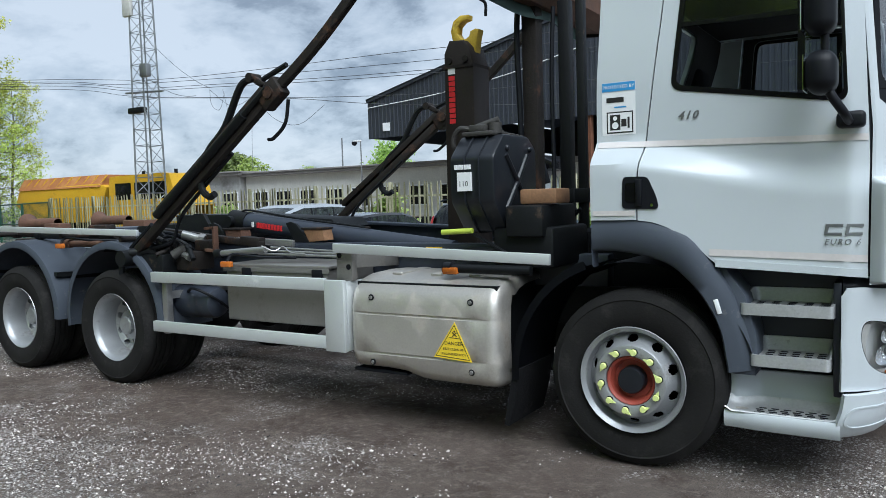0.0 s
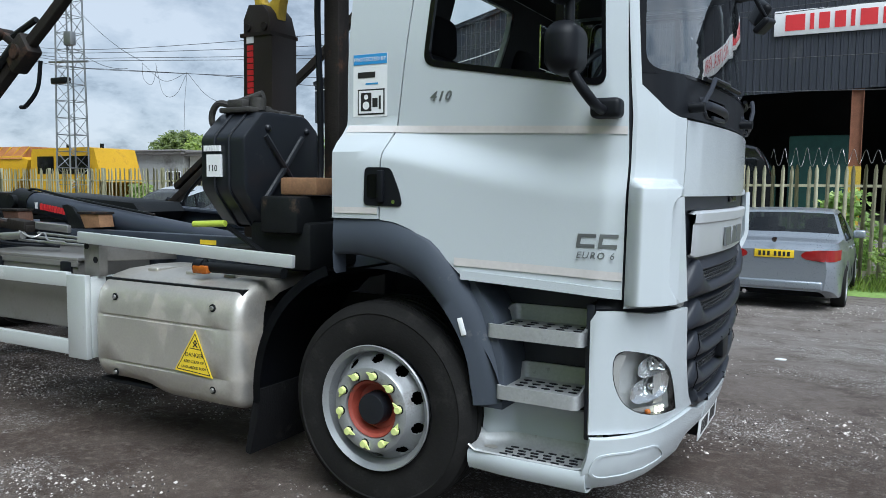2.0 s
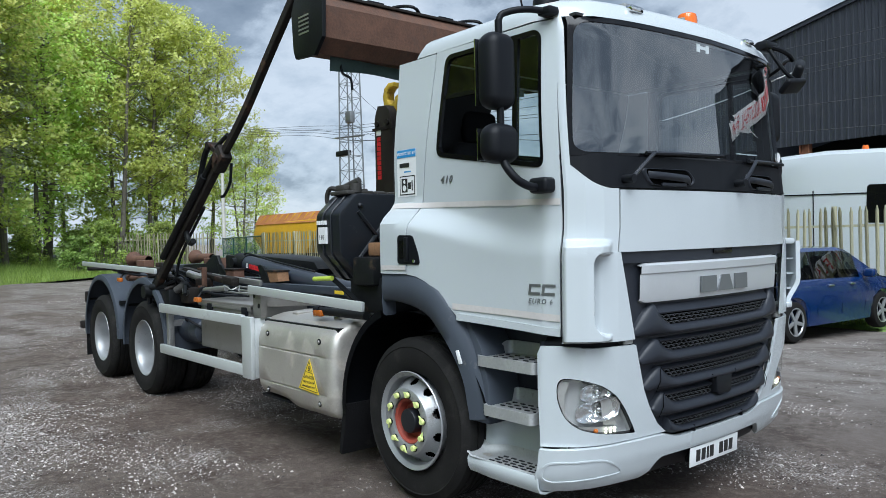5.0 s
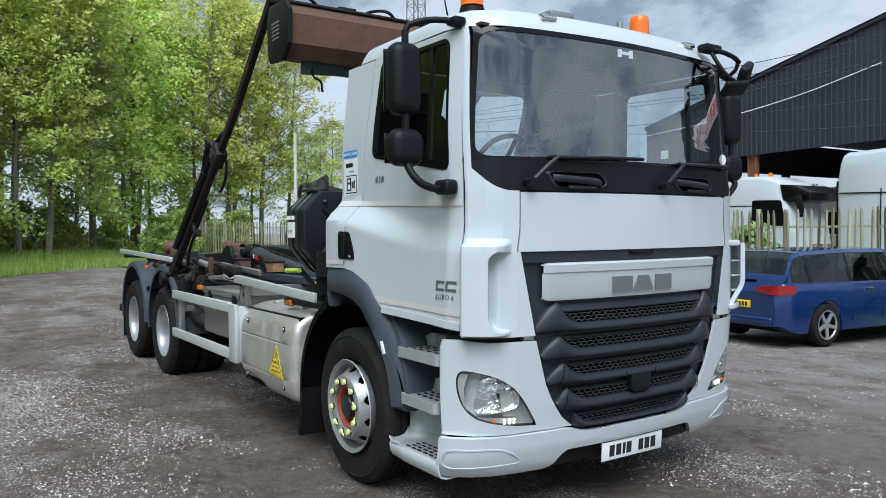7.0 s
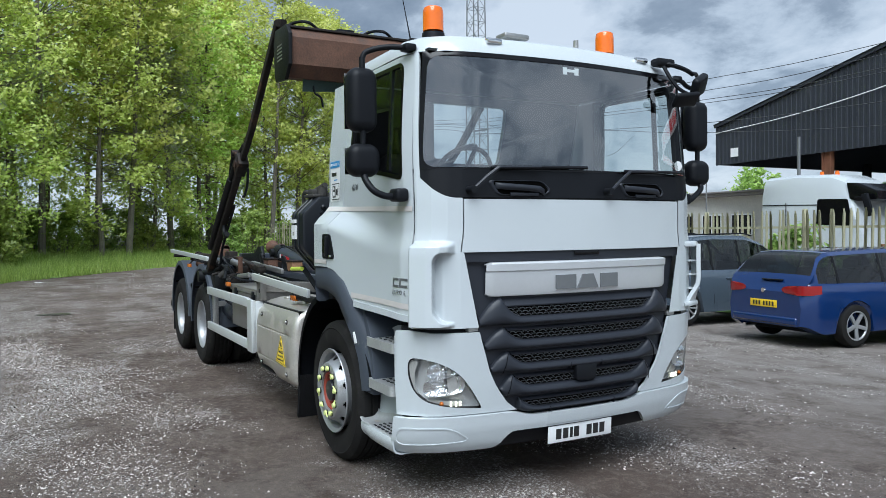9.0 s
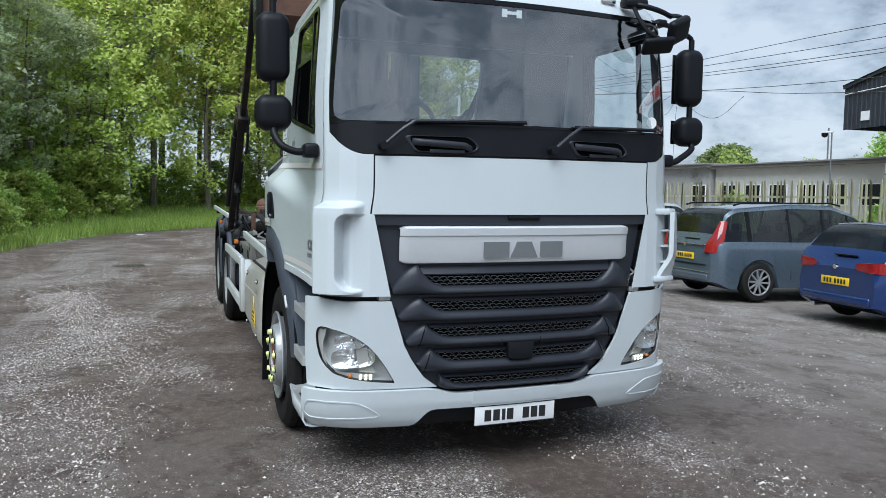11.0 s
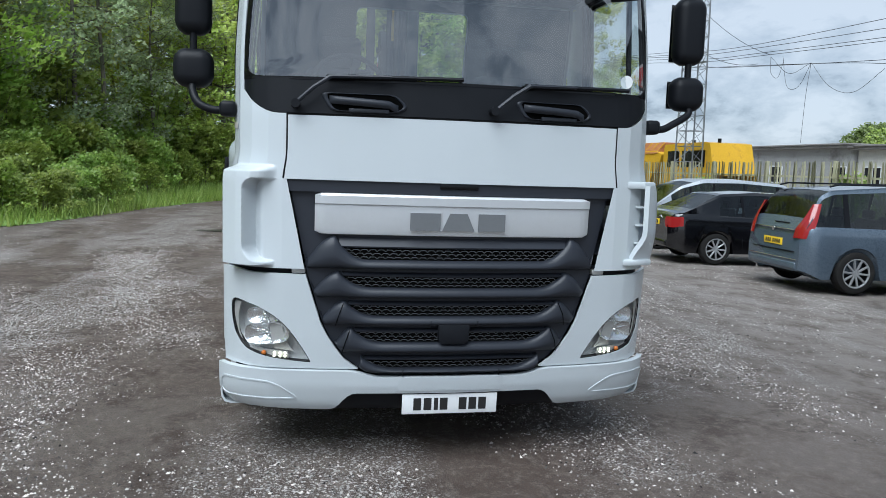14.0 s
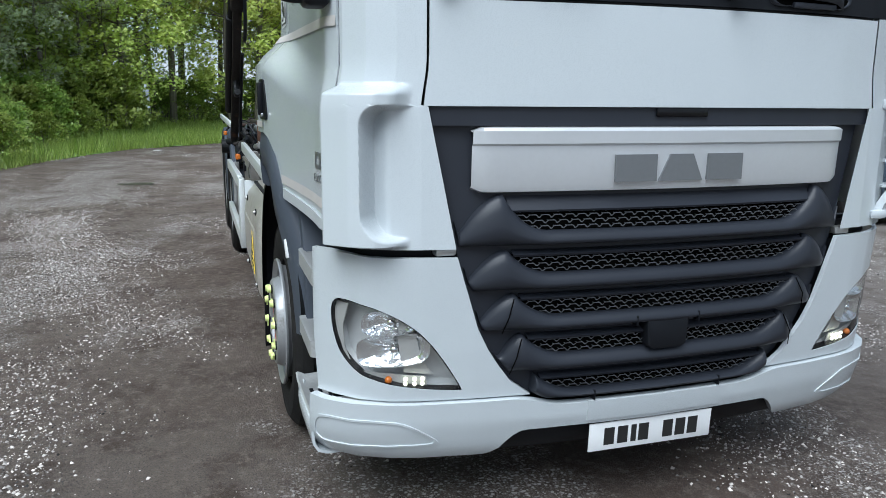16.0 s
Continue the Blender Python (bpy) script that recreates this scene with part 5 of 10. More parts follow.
side_patch("camera_icon", -0.060, -0.030, 1.930, 1.972, LABELBK, st, 0.0055)
side_patch("camera_icon", -0.024, -0.012, 1.920, 1.982, LABELBK, st, 0.0055)
for zc, r in ((1.938, 0.019), (1.978, 0.012)):
    bm = bmesh.new()
    m = side_m(-0.095, zc, 0.0068)
    bm.faces.new([bm.verts.new(m @ Vector((r * math.cos(a), r * math.sin(a), 0))) for a in [2 * math.pi * k / 20 for k in range(20)]])
    part("camera_lens", bm, LABELW, st)
text_mesh("410", 0.060, side_m(0.305, 1.962), BADGE, "model_number", lorry, "grey raised model number", 0.001, 1.25, 0.35, 0.0015)
for x0, x1 in ((0.965, 1.050), (1.058, 1.140)):
    m = side_m((x0 + x1) / 2, 1.345, 0.0015)
    h = (x1 - x0) / 2
    bm = bmesh.new()
    for pts in ([(-h, -0.028), (h * 0.86, -0.028), (h * 0.86, -0.014), (-h * 0.6, -0.014), (-h * 0.45, 0.014), (h, 0.014), (h, 0.028), (-h * 0.8, 0.028)],):
        a = [bm.verts.new(m @ Vector((p[0], p[1], 0))) for p in pts]
        b = [bm.verts.new(m @ Vector((p[0], p[1], 0.002))) for p in pts]
        bm.faces.new(b)
        for k in range(len(pts)):
            bm.faces.new((a[k], a[(k + 1) % len(pts)], b[(k + 1) % len(pts)], b[k]))
    part("side_badge", bm, BADGE, lorry, "plain grey badge block")
text_mesh("EURO 6", 0.040, side_m(1.045, 1.284, 0.003), BADGE, "emission_words", lorry, "grey raised lettering", 0.001, 1.22, 0.25)
bm = bmesh.new()
box(bm, (-0.012, -0.006, -0.04), (0.012, 0.006, 0.04), 0.004, pose(0.470, -1.2215, 0.945, 0, -16, 12))
part("arch_reflector", bm, LABELW, lorry)

# ---- wheels ----
def tyre_mesh(bm, r=0.51, w=0.295):
    h = w / 2
    prof = [(0.285, -h + 0.03), (0.30, -h + 0.01), (0.335, -h - 0.004), (0.40, -h - 0.012), (0.445, -h - 0.008), (0.452, -h - 0.012), (0.478, -h + 0.004), (0.497, -h + 0.02), (r, -h + 0.045)]
    for g in (-0.075, -0.025, 0.025, 0.075):
        prof += [(r, g - 0.008), (r - 0.012, g - 0.006), (r - 0.012, g + 0.006), (r, g + 0.008)]
    prof += [(rr, -y) for rr, y in prof[8::-1]]
    lathe(bm, prof, 72)


def rim_disc(bm, holes, prof, seg=240, turn=0.0):
    """A turned disc with oval hand holes cut through its cone."""
    r0, r1 = prof[0][0] - 0.008, prof[0][0] - 0.046
    fine = []
    for (ra, ya), (rb, yb) in zip(prof, prof[1:]):
        n = max(1, round(abs(ra - rb) / 0.004)) if ra > r1 - 0.004 else 1
        fine += [(ra + (rb - ra) * k / n, ya + (yb - ya) * k / n) for k in range(n)]
    fine.append(prof[-1])
    vs = [[bm.verts.new(p) for p in ring] for ring in lathe_rings(fine, seg)]
    rm, rh = (r0 + r1) / 2, (r0 - r1) / 2
    for (ra, _), (rb, _), a, b in zip(fine, fine[1:], vs, vs[1:]):
        for k in range(seg):
            q = ((k + 0.5) / seg * holes + turn) % 1.0 - 0.5
            if (((ra + rb) / 2 - rm) / rh) ** 2 + (q * 2 * math.pi * rm / holes / 0.031) ** 2 < 1:
                continue
            bm.faces.new((a[k], b[k], b[(k + 1) % seg], a[(k + 1) % seg]))
    bmesh.ops.recalc_face_normals(bm, faces=bm.faces)
    bmesh.ops.solidify(bm, geom=bm.faces[:], thickness=0.008)


def lathe_rings(prof, seg):
    return [[(r * math.cos(2 * math.pi * k / seg), y, r * math.sin(2 * math.pi * k / seg)) for k in range(seg)] for r, y in prof]


def nut(bm, r, ang, y0, y1, rad=0.018):
    c, s = math.cos(ang), math.sin(ang)
    rod(bm, (r * c, y0, r * s), (r * c, y1, r * s), rad, rad * 0.85, 10)


# the outer face of each wheel looks to -y
front = new("front_wheel")
front.parent = lorry
tagged(front, "front wheel with yellow nut indicators and a red hub")
bm = bmesh.new()
tyre_mesh(bm, 0.505)
bmesh.ops.translate(bm, verts=bm.verts, vec=(0, 0.035, 0))
part("tyre", bm, RUBBER, front, "worn black lorry tyre", 30)
bm = bmesh.new()
lathe(bm, [(0.20, 0.14), (0.262, 0.14), (0.262, -0.06), (0.268, -0.10), (0.275, -0.125), (0.300, -0.145), (0.304, -0.138), (0.300, -0.128)], 72)
part("rim_well", bm, RIM, front, "", 30)
bm = bmesh.new()
rim_disc(bm, 10, [(0.264, -0.070), (0.255, -0.078), (0.240, -0.098), (0.222, -0.124), (0.213, -0.142), (0.207, -0.160), (0.201, -0.168), (0.194, -0.1705), (0.150, -0.1705), (0.142, -0.166), (0.140, -0.12)])
part("rim", bm, RIM, front, "silver painted steel rim with ten hand holes", 30)
# drum disc behind the hand holes; their shade is in its void-black colour
bm = bmesh.new()
lathe(bm, [(0.262, -0.03), (0.13, -0.03), (0.13, 0.10)], 48)
part("brake_drum", bm, VOID, front)
bm = bmesh.new()
lathe(bm, [(0.140, -0.150), (0.136, -0.155), (0.122, -0.145), (0.112, -0.120), (0.108, -0.095), (0.07, -0.09)], 40)
part("hub", bm, HUBRED, front, "dull red painted hub", 30)
bm = bmesh.new()
lathe(bm, [(0.078, -0.09), (0.076, -0.150), (0.070, -0.160), (0.030, -0.164), (0.001, -0.164)], 32)
part("hub_cap", bm, OILTANK, front, "black greasy hub cap", 30)
for k in range(10):
    a = 2 * math.pi * k / 10 + 0.16
    bm = bmesh.new()
    nut(bm, 0.1675, a, -0.1690, -0.1775, 0.0235)
    part("wheel_nut", bm, BLACKMET, front)
    bm = bmesh.new()
    nut(bm, 0.1675, a, -0.1775, -0.1935, 0.0190)
    t = a + 0.5 + 2.0 * random.random()
    c, e = Vector((0.1675 * math.cos(a), -0.1790, 0.1675 * math.sin(a))), Vector((math.cos(t), 0, math.sin(t)))
    f = Vector((-e.z, 0, e.x)) * 0.0165
    prism(bm, [(q.x, q.z) for q in (c + f, c - f, c + e * 0.042)], -0.185, -0.1776, "y")
    part("nut_indicator", bm, NUTY, front)

rear = new("rear_wheel")
rear.parent = lorry
tagged(rear, "twin rear wheel with a deep silver rim")
for dy, nm in ((0.0, "tyre"), (0.335, "inner_tyre")):
    bm = bmesh.new()
    tyre_mesh(bm)
    bmesh.ops.translate(bm, verts=bm.verts, vec=(0, dy, 0))
    part(nm, bm, RUBBER, rear, "worn black lorry tyre", 30)
bm = bmesh.new()
lathe(bm, [(0.235, 0.14), (0.252, 0.062), (0.262, -0.05), (0.268, -0.10), (0.278, -0.125), (0.300, -0.145), (0.304, -0.138), (0.300, -0.128)], 72)
part("rim_well", bm, RIM, rear, "deep dusty silver rim", 30)
bm = bmesh.new()
rim_disc(bm, 10, [(0.252, 0.060), (0.244, 0.066), (0.228, 0.078), (0.212, 0.092), (0.202, 0.100), (0.190, 0.104), (0.182, 0.106), (0.145, 0.106), (0.140, 0.10)])
part("rim", bm, RIM, rear, "", 30)
# rear drum disc, blackened likewise so that the holes look deep and shaded
bm = bmesh.new()
lathe(bm, [(0.250, 0.16), (0.12, 0.16), (0.12, 0.30)], 48)
part("brake_drum", bm, VOID, rear)
bm = bmesh.new()
lathe(bm, [(0.142, 0.11), (0.140, 0.05), (0.130, 0.02), (0.085, 0.01), (0.082, -0.02), (0.07, -0.03), (0.001, -0.032)], 40)
part("hub", bm, RIM, rear, "", 30)
for k in range(10):
    bm = bmesh.new()
    nut(bm, 0.1675, 2 * math.pi * k / 10, 0.105, 0.068, 0.016)
    part("wheel_nut", bm, BOXSTEEL, rear)
front.matrix_basis = pose(0, -1.078, 0.505)
copy_thing(front, pose(0, 1.078, 0.505, 0, 0, 180))
rear.matrix_basis = pose(-4.70, -1.09, 0.505)
for x, y, rz in ((-6.22, -1.09, 0), (-4.70, 1.09, 180), (-6.22, 1.09, 180)):
    copy_thing(rear, pose(x, y, 0.505, 0, 20 * random.random(), rz))

# ---- chassis ----
for y in (-0.40, 0.40):
    bm = bmesh.new()
    box(bm, (-7.15, y - 0.035, 0.66), (0.9, y + 0.035, 0.93), 0.006)
    part("chassis_rail", bm, BLACKMET, lorry, "black chassis rail")
for x in (-6.9, -5.45, -3.6, -2.0, -0.6):
    bm = bmesh.new()
    box(bm, (x - 0.05, -0.38, 0.70), (x + 0.05, 0.38, 0.88), 0.01)
    part("cross_member", bm, BLACKMET, lorry)
for x in (0.0, -4.70, -6.22):
    bm = bmesh.new()
    rod(bm, (x, -0.95, 0.505), (x, 0.95, 0.505), 0.075)
    if x < -1:
        bmesh.ops.create_uvsphere(bm, u_segments=16, v_segments=10, radius=0.23, matrix=Matrix.Translation((x, 0, 0.5)))
    part("axle", bm, BLACKMET, lorry)
bm = bmesh.new()
box(bm, (-0.7, -0.40, 0.45), (1.05, 0.40, 1.32), 0.08)
box(bm, (-2.4, -0.22, 0.42), (-0.7, 0.22, 0.80), 0.08)
part("engine", bm, BLACKMET, lorry, "dark engine and gearbox under the cab")
# unseen tray, added to darken the ground below cab and bumper
bm = bmesh.new()
box(bm, (0.56, -0.88, 0.325), (1.13, 0.88, 0.35), 0.01)
box(bm, (-0.9, -0.62, 0.36), (0.56, 0.62, 0.385), 0.01)
part("under_tray", bm, BLACKPL, lorry, "unseen black tray added to shade the ground under the engine")
bm = bmesh.new()
rod(bm, (-4.5, 0, 0.5), (-2.3, 0, 0.62), 0.06)
part("prop_shaft", bm, BLACKMET, lorry)

for side in (-1, 1):
    # rear mudguards
    for x in (-4.70, -6.22):
        bm = bmesh.new()
        rows = []
        for i in range(23):
            a = radians(188 - i * 192 / 22)
            r, cz = 0.70, 0.575
            cx, c, s = x + math.cos(a) * r, math.cos(a), math.sin(a)
            rows.append([(cx, side * 0.72, cz + s * r), (cx, side * 1.20, cz + s * r), (cx - c * 0.006, side * 1.235, cz + s * (r - 0.006)), (cx - c * 0.045, side * 1.25, cz + s * (r - 0.045)), (cx - c * 0.07, side * 1.245, cz + s * (r - 0.07))])
        loft(bm, rows)
        bmesh.ops.recalc_face_normals(bm, faces=bm.faces)
        bmesh.ops.solidify(bm, geom=bm.faces[:], thickness=0.008)
        mg = part("mudguard", bm, GREYPL, lorry, "dark grey rear mudguard", 50)
        bm = bmesh.new()
        beam(bm, (x + 0.62, side * 0.4, 0.92), (x + 0.62, side * 1.2, 0.95), 0.045, 0.045)
        beam(bm, (x - 0.60, side * 0.4, 0.92), (x - 0.60, side * 1.2, 0.95), 0.045, 0.045)
        part("mudguard_stay", bm, BLACKMET, mg)
    bm = bmesh.new()
    box(bm, (-6.94, min(side * 0.75, side * 1.22), 0.20), (-6.925, max(side * 0.75, side * 1.22), 0.60))
    part("mud_flap", bm, FLAP, lorry, "black rubber mud flap")
    # side guard: two rails, a broad front post and a dark rear post
    g = new("side_guard")
    g.parent = lorry
    tagged(g, "silver aluminium side guard")
    yo = side * 1.285
    ylo, yhi = min(yo, side * 1.245), max(yo, side * 1.245)
    for z0, z1 in ((0.935, 1.022), (0.522, 0.610)):
        bm = bmesh.new()
        box(bm, (-4.08, ylo, z0), (-2.185, yhi, z1), 0.006)
        part("guard_rail", bm, ALU, g)
    bm = bmesh.new()
    box(bm, (-2.185, ylo, 0.505), (-2.01, yhi, 1.012), 0.006)
    box(bm, (-2.035, min(side * 1.0, yhi), 0.51), (-2.01, max(side * 1.0, ylo), 1.0), 0.004)
    part("guard_post", bm, ALU, g)
    for x in (-3.97,):
        bm = bmesh.new()
        box(bm, (x - 0.03, min(side * 1.24, side * 1.18), 0.50), (x + 0.03, max(side * 1.24, side * 1.18), 1.0), 0.005)
        beam(bm, (x, side * 0.42, 0.82), (x, side * 1.2, 0.82), 0.05, 0.06)
        part("guard_bracket", bm, BOXSTEEL, g)
    # upper rails
    bm = bmesh.new()
    beam(bm, (-2.12, side * 1.235, 1.236), (-0.475, side * 1.225, 1.178), 0.030, 0.066, 0.005)
    part("upper_rail", bm, ALU, lorry, "silver rail beside the deck")
    bm = bmesh.new()
    beam(bm, (-6.95, side * 1.235, 1.400), (-4.30, side * 1.225, 1.345), 0.030, 0.055, 0.005)
    part("rear_upper_rail", bm, ALU, lorry, "silver rail over the rear mudguards")
    for x, z in ((-6.8, 1.37), (-5.45, 1.36), (-4.55, 1.33)):
        bm = bmesh.new()
        rod(bm, (x, side * 0.5, z - 0.06), (x, side * 1.22, z - 0.04), 0.024)
        part("rail_stay", bm, RUSTY, lorry)
    bm = bmesh.new()
    box(bm, (-2.13, min(side * 1.20, side * 1.14), 1.0), (-1.99, max(side * 1.20, side * 1.14), 1.205), 0.006)
    beam(bm, (-2.06, side * 0.45, 1.10), (-2.06, side * 1.2, 1.14), 0.08, 0.10, 0.006)
    rb = part("rail_bracket", bm, LOCKER, lorry, "dark drilled bracket")
    for dx in (-0.04, 0.04):
        bm = bmesh.new()
        rod(bm, (-2.06 + dx, side * 1.20, 1.14 - dx), (-2.06 + dx, side * 1.203, 1.14 - dx), 0.02)
        part("bolt_hole", bm, BLACKPL, rb)

# silencer cover: a stainless box with soft edges and a sagging lower edge
sil = new("silencer_cover")
sil.parent = lorry
tagged(sil, "stained stainless steel silencer cover with a danger sticker")
bm = bmesh.new()
rows = []
ends = [0.0, 0.004, 0.014, 0.030, 0.050, 0.075]
xs = [-1.995 + d for d in ends] + [-1.85, -1.70, -1.55, -1.42, -1.36, -1.28, -1.10, -0.98] + [-0.83 - d for d in ends[::-1]]
def cover_row(x, draw=0.0):
    d = max(0.0, 0.075 - min(x + 1.995, -0.83 - x))
    c = 0.075 - math.sqrt(0.075 ** 2 - d ** 2)
    low = 0.405 - 0.050 * ease(x, -1.62, -1.36)
    dent = 0.004 * noise.noise(Vector((x * 5, 1.0, 2.0)))
    # top with shallow dents, soft front edge, two pressed lines, lower edge turned under
    groove = 0.009 * ease(x, -1.93, -1.91) * ease(x, -0.95, -0.97)
    prof = ((0.62, 1.045), (0.80, 1.052 + dent), (1.02, 1.042 - dent), (1.12, 1.020), (1.185, 0.985), (1.228, 0.930), (1.247, 0.86), (1.253, 0.803), (1.253 - groove, 0.797), (1.253 - groove, 0.790), (1.255, 0.783), (1.258 + dent, 0.66), (1.255, 0.533), (1.255 - groove, 0.527), (1.255 - groove, 0.520), (1.253, 0.513), (1.243, low + 0.07), (1.215, low + 0.02), (1.16, low), (0.70, low + 0.02))
    return [(x, -max(0.60, y - c - draw), z - (c * 0.45 if z > 0.98 else -c * 0.3 if z < low + 0.03 else 0) + (-draw * 0.2 if z > 0.98 else 0)) for y, z in prof]
rows = [cover_row(-1.995, 0.16)] + [cover_row(x) for x in xs] + [cover_row(-0.83, 0.12)]
loft(bm, rows)
bmesh.ops.recalc_face_normals(bm, faces=bm.faces)
if sum(-f.normal.y for f in bm.faces) < 0:
    bmesh.ops.reverse_faces(bm, faces=bm.faces)
bmesh.ops.solidify(bm, geom=bm.faces[:], thickness=0.010)
part("cover", bm, STEEL, sil, "", 50)
bm = bmesh.new()
box(bm, (-1.96, -1.18, 0.44), (-0.86, -0.62, 1.0))
part("silencer_body", bm, BLACKMET, sil)
bm = bmesh.new()
box(bm, (-2.0, -1.20, 0.372), (-1.55, -0.8, 0.392), 0.004)
part("lower_shield", bm, BLACKPL, sil)
for x in (-1.80, -1.02):
    for z in (0.90, 0.455):
        bm = bmesh.new()
        y = -1.238 if z > 0.6 else -1.243
        # flat dark ring draws the shaded recess round the bolt
        rod(bm, (x, y, z), (x, y - 0.006, z), 0.022, 0.021, 16)
        washer = part("washer", bm, BLACKMET, sil, "dark ring coloured as the shade of the bolt recess")
        bm = bmesh.new()
        rod(bm, (x, y - 0.005, z), (x, y - 0.016, z), 0.013, 0.011, 10)
        part("bolt", bm, BOXSTEEL, washer)
for x in (-1.72, -1.4, -1.1):
    bm = bmesh.new()
    box(bm, (x - 0.045, -1.04, 1.030), (x + 0.045, -0.66, 1.058), 0.012, seg=3)
    part("cover_rib", bm, STEEL, sil)
# danger triangle
bm = bmesh.new()
prism(bm, [(-1.290, 0.538), (-1.005, 0.523), (-1.128, 0.772)], -1.2595, -1.2625, "y")
tri = part("danger_sticker", bm, LABELY, sil, "yellow triangular danger sticker")
m = Matrix(((1, 0, 0, -1.138), (0, 0, -1, -1.2632), (0, 1, 0, 0.634), (0, 0, 0, 1)))
text_mesh("DANGER", 0.034, m, LABELBK, "danger_word", tri)
for z, h in ((0.597, 0.10), (0.565, 0.11)):
    m = Matrix(((1, 0, 0, -1.142), (0, 0, -1, -1.2632), (0, 1, 0, z), (0, 0, 0, 1)))
    text_mesh("KEEP CLEAR OF" if z > 0.58 else "UNGUARDED BODY", 0.0215 if z > 0.58 else 0.0205, m, LABELBK, "danger_words", tri)
bm = bmesh.new()
beam(bm, (-1.146, -1.2632, 0.680), (-1.114, -1.2632, 0.706), 0.001, 0.007)
beam(bm, (-1.146, -1.2632, 0.706), (-1.114, -1.2632, 0.680), 0.001, 0.007)
rod(bm, (-1.130, -1.262, 0.712), (-1.130, -1.2636, 0.712), 0.007)
part("danger_symbol", bm, LABELBK, tri)
corners = [(-1.272, 0.549), (-1.024, 0.536), (-1.130, 0.752)]
for (xa, za), (xb, zb) in zip(corners + [(-1.170, 0.672)], corners[1:] + corners[:1] + [(-1.090, 0.668)]):
    bm = bmesh.new()
    beam(bm, (xa, -1.2629, za), (xb, -1.2629, zb), 0.001, 0.004)
    part("sticker_line", bm, LABELBK, tri)
# amber side lamps
for x, y, z in ((-1.24, -1.10, 1.085), (-3.22, -1.22, 1.10), (-5.42, -1.24, 1.23)):
    bm = bmesh.new()
    box(bm, (x - 0.055, y - 0.025, z - 0.025), (x + 0.055, y + 0.015, z + 0.02), 0.008)
    a = part("side_marker", bm, AMBER, lorry, "amber side marker lamp")
    bm = bmesh.new()
    tube(bm, [(x, y, z + 0.02), (x + 0.02, y + 0.05, z + 0.07), (x + 0.25, y + 0.10, z + 0.05), (x + 0.45, y + 0.3, z + 0.03)], 0.012, 6, smooth=4)
    part("lamp_cable", bm, BLACKPL, a)
# tool locker of dull metal behind the guard, with two latches
lk = new("tool_locker")
lk.parent = lorry
tagged(lk, "dull metal tool locker with two black latches")
bm = bmesh.new()
box(bm, (-3.29, -1.17, 0.652), (-2.24, -0.62, 1.072), 0.012)
part("locker_body", bm, LOCKER, lk)
bm = bmesh.new()
box(bm, (-3.31, -1.182, 1.074), (-2.22, -0.60, 1.098), 0.008)
box(bm, (-3.31, -1.182, 1.040), (-2.22, -1.172, 1.076), 0.003)
part("locker_lid", bm, LOCKER, lk)
for x in (-3.05, -2.33):
    bm = bmesh.new()
    box(bm, (x - 0.05, -1.192, 0.985), (x + 0.05, -1.168, 1.072), 0.010)
    part("latch", bm, BLACKPL, lk)
bm = bmesh.new()
prof = [(0.02, -4.20), (0.08, -4.19), (0.12, -4.165), (0.135, -4.12), (0.135, -3.66), (0.12, -3.615), (0.08, -3.59), (0.02, -3.58)]
loft(bm, [[(x, -0.98 + r * math.cos(k), 0.745 + r * math.sin(k)) for k in [2 * math.pi * i / 28 for i in range(28)]] for r, x in prof], True)
bmesh.ops.recalc_face_normals(bm, faces=bm.faces)
for xx in (-4.06, -3.74):
    loft(bm, [[(xx + dx, -0.98 + 0.1385 * math.cos(k), 0.745 + 0.1385 * math.sin(k)) for k in [2 * math.pi * i / 28 for i in range(28)]] for dx in (-0.012, 0.012)], True)
part("air_tank", bm, BLUEMET, lorry, "dark painted air tank")
bm = bmesh.new()
tube(bm, [(-4.0, -1.0, 0.80), (-3.7, -1.15, 0.88), (-3.55, -1.0, 0.75), (-3.6, -0.8, 0.6)], 0.012, 6, smooth=4)
part("air_hose", bm, BLACKPL, lorry)
# unseen far-side box, added to stop light and views through under the deck
bm = bmesh.new()
box(bm, (-3.4, 0.60, 0.38), (-0.9, 1.2, 1.02), 0.05)
part("fuel_tank", bm, ALU, lorry, "unseen box added to block light under the deck")

# ---- hooklift deck ----
for y in (-0.53, 0.53):
    bm = bmesh.new()
    box(bm, (-7.2, y - 0.06, 0.945), (-0.35, y + 0.06, 1.16), 0.01)
    part("sub_frame_rail", bm, BLUEMET, lorry, "dark blue hooklift frame rail")
for y in (-0.62, 0.62):
    bm = bmesh.new()
    box(bm, (-5.3, y - 0.04, 1.165), (-0.85, y + 0.04, 1.232), 0.008)
    part("lift_frame_rail", bm, BLUEMET, lorry, "dark blue lifting frame rail")
bm = bmesh.new()
prism(bm, [(-5.35, 1.20), (-5.35, 1.47), (-4.4, 1.465), (-3.20, 1.405), (-3.12, 1.33), (-3.20, 1.26), (-5.0, 1.22)], 0.02, 0.50, "y", 0.012)
part("middle_frame", bm, BLACKMET, lorry, "black painted middle frame box")
bm = bmesh.new()
prism(bm, [(-3.6, 1.20), (-3.6, 1.375), (-3.4, 1.372), (-1.35, 1.275), (-1.15, 1.20)], 0.56, 0.60, "y", 0.006)
prism(bm, [(-3.6, 1.35), (-3.6, 1.375), (-1.35, 1.275), (-1.35, 1.25)], 0.50, 0.66, "y", 0.004)
part("far_frame_beam", bm, BLUEMET, lorry, "dark flanged frame beam")
bm = bmesh.new()
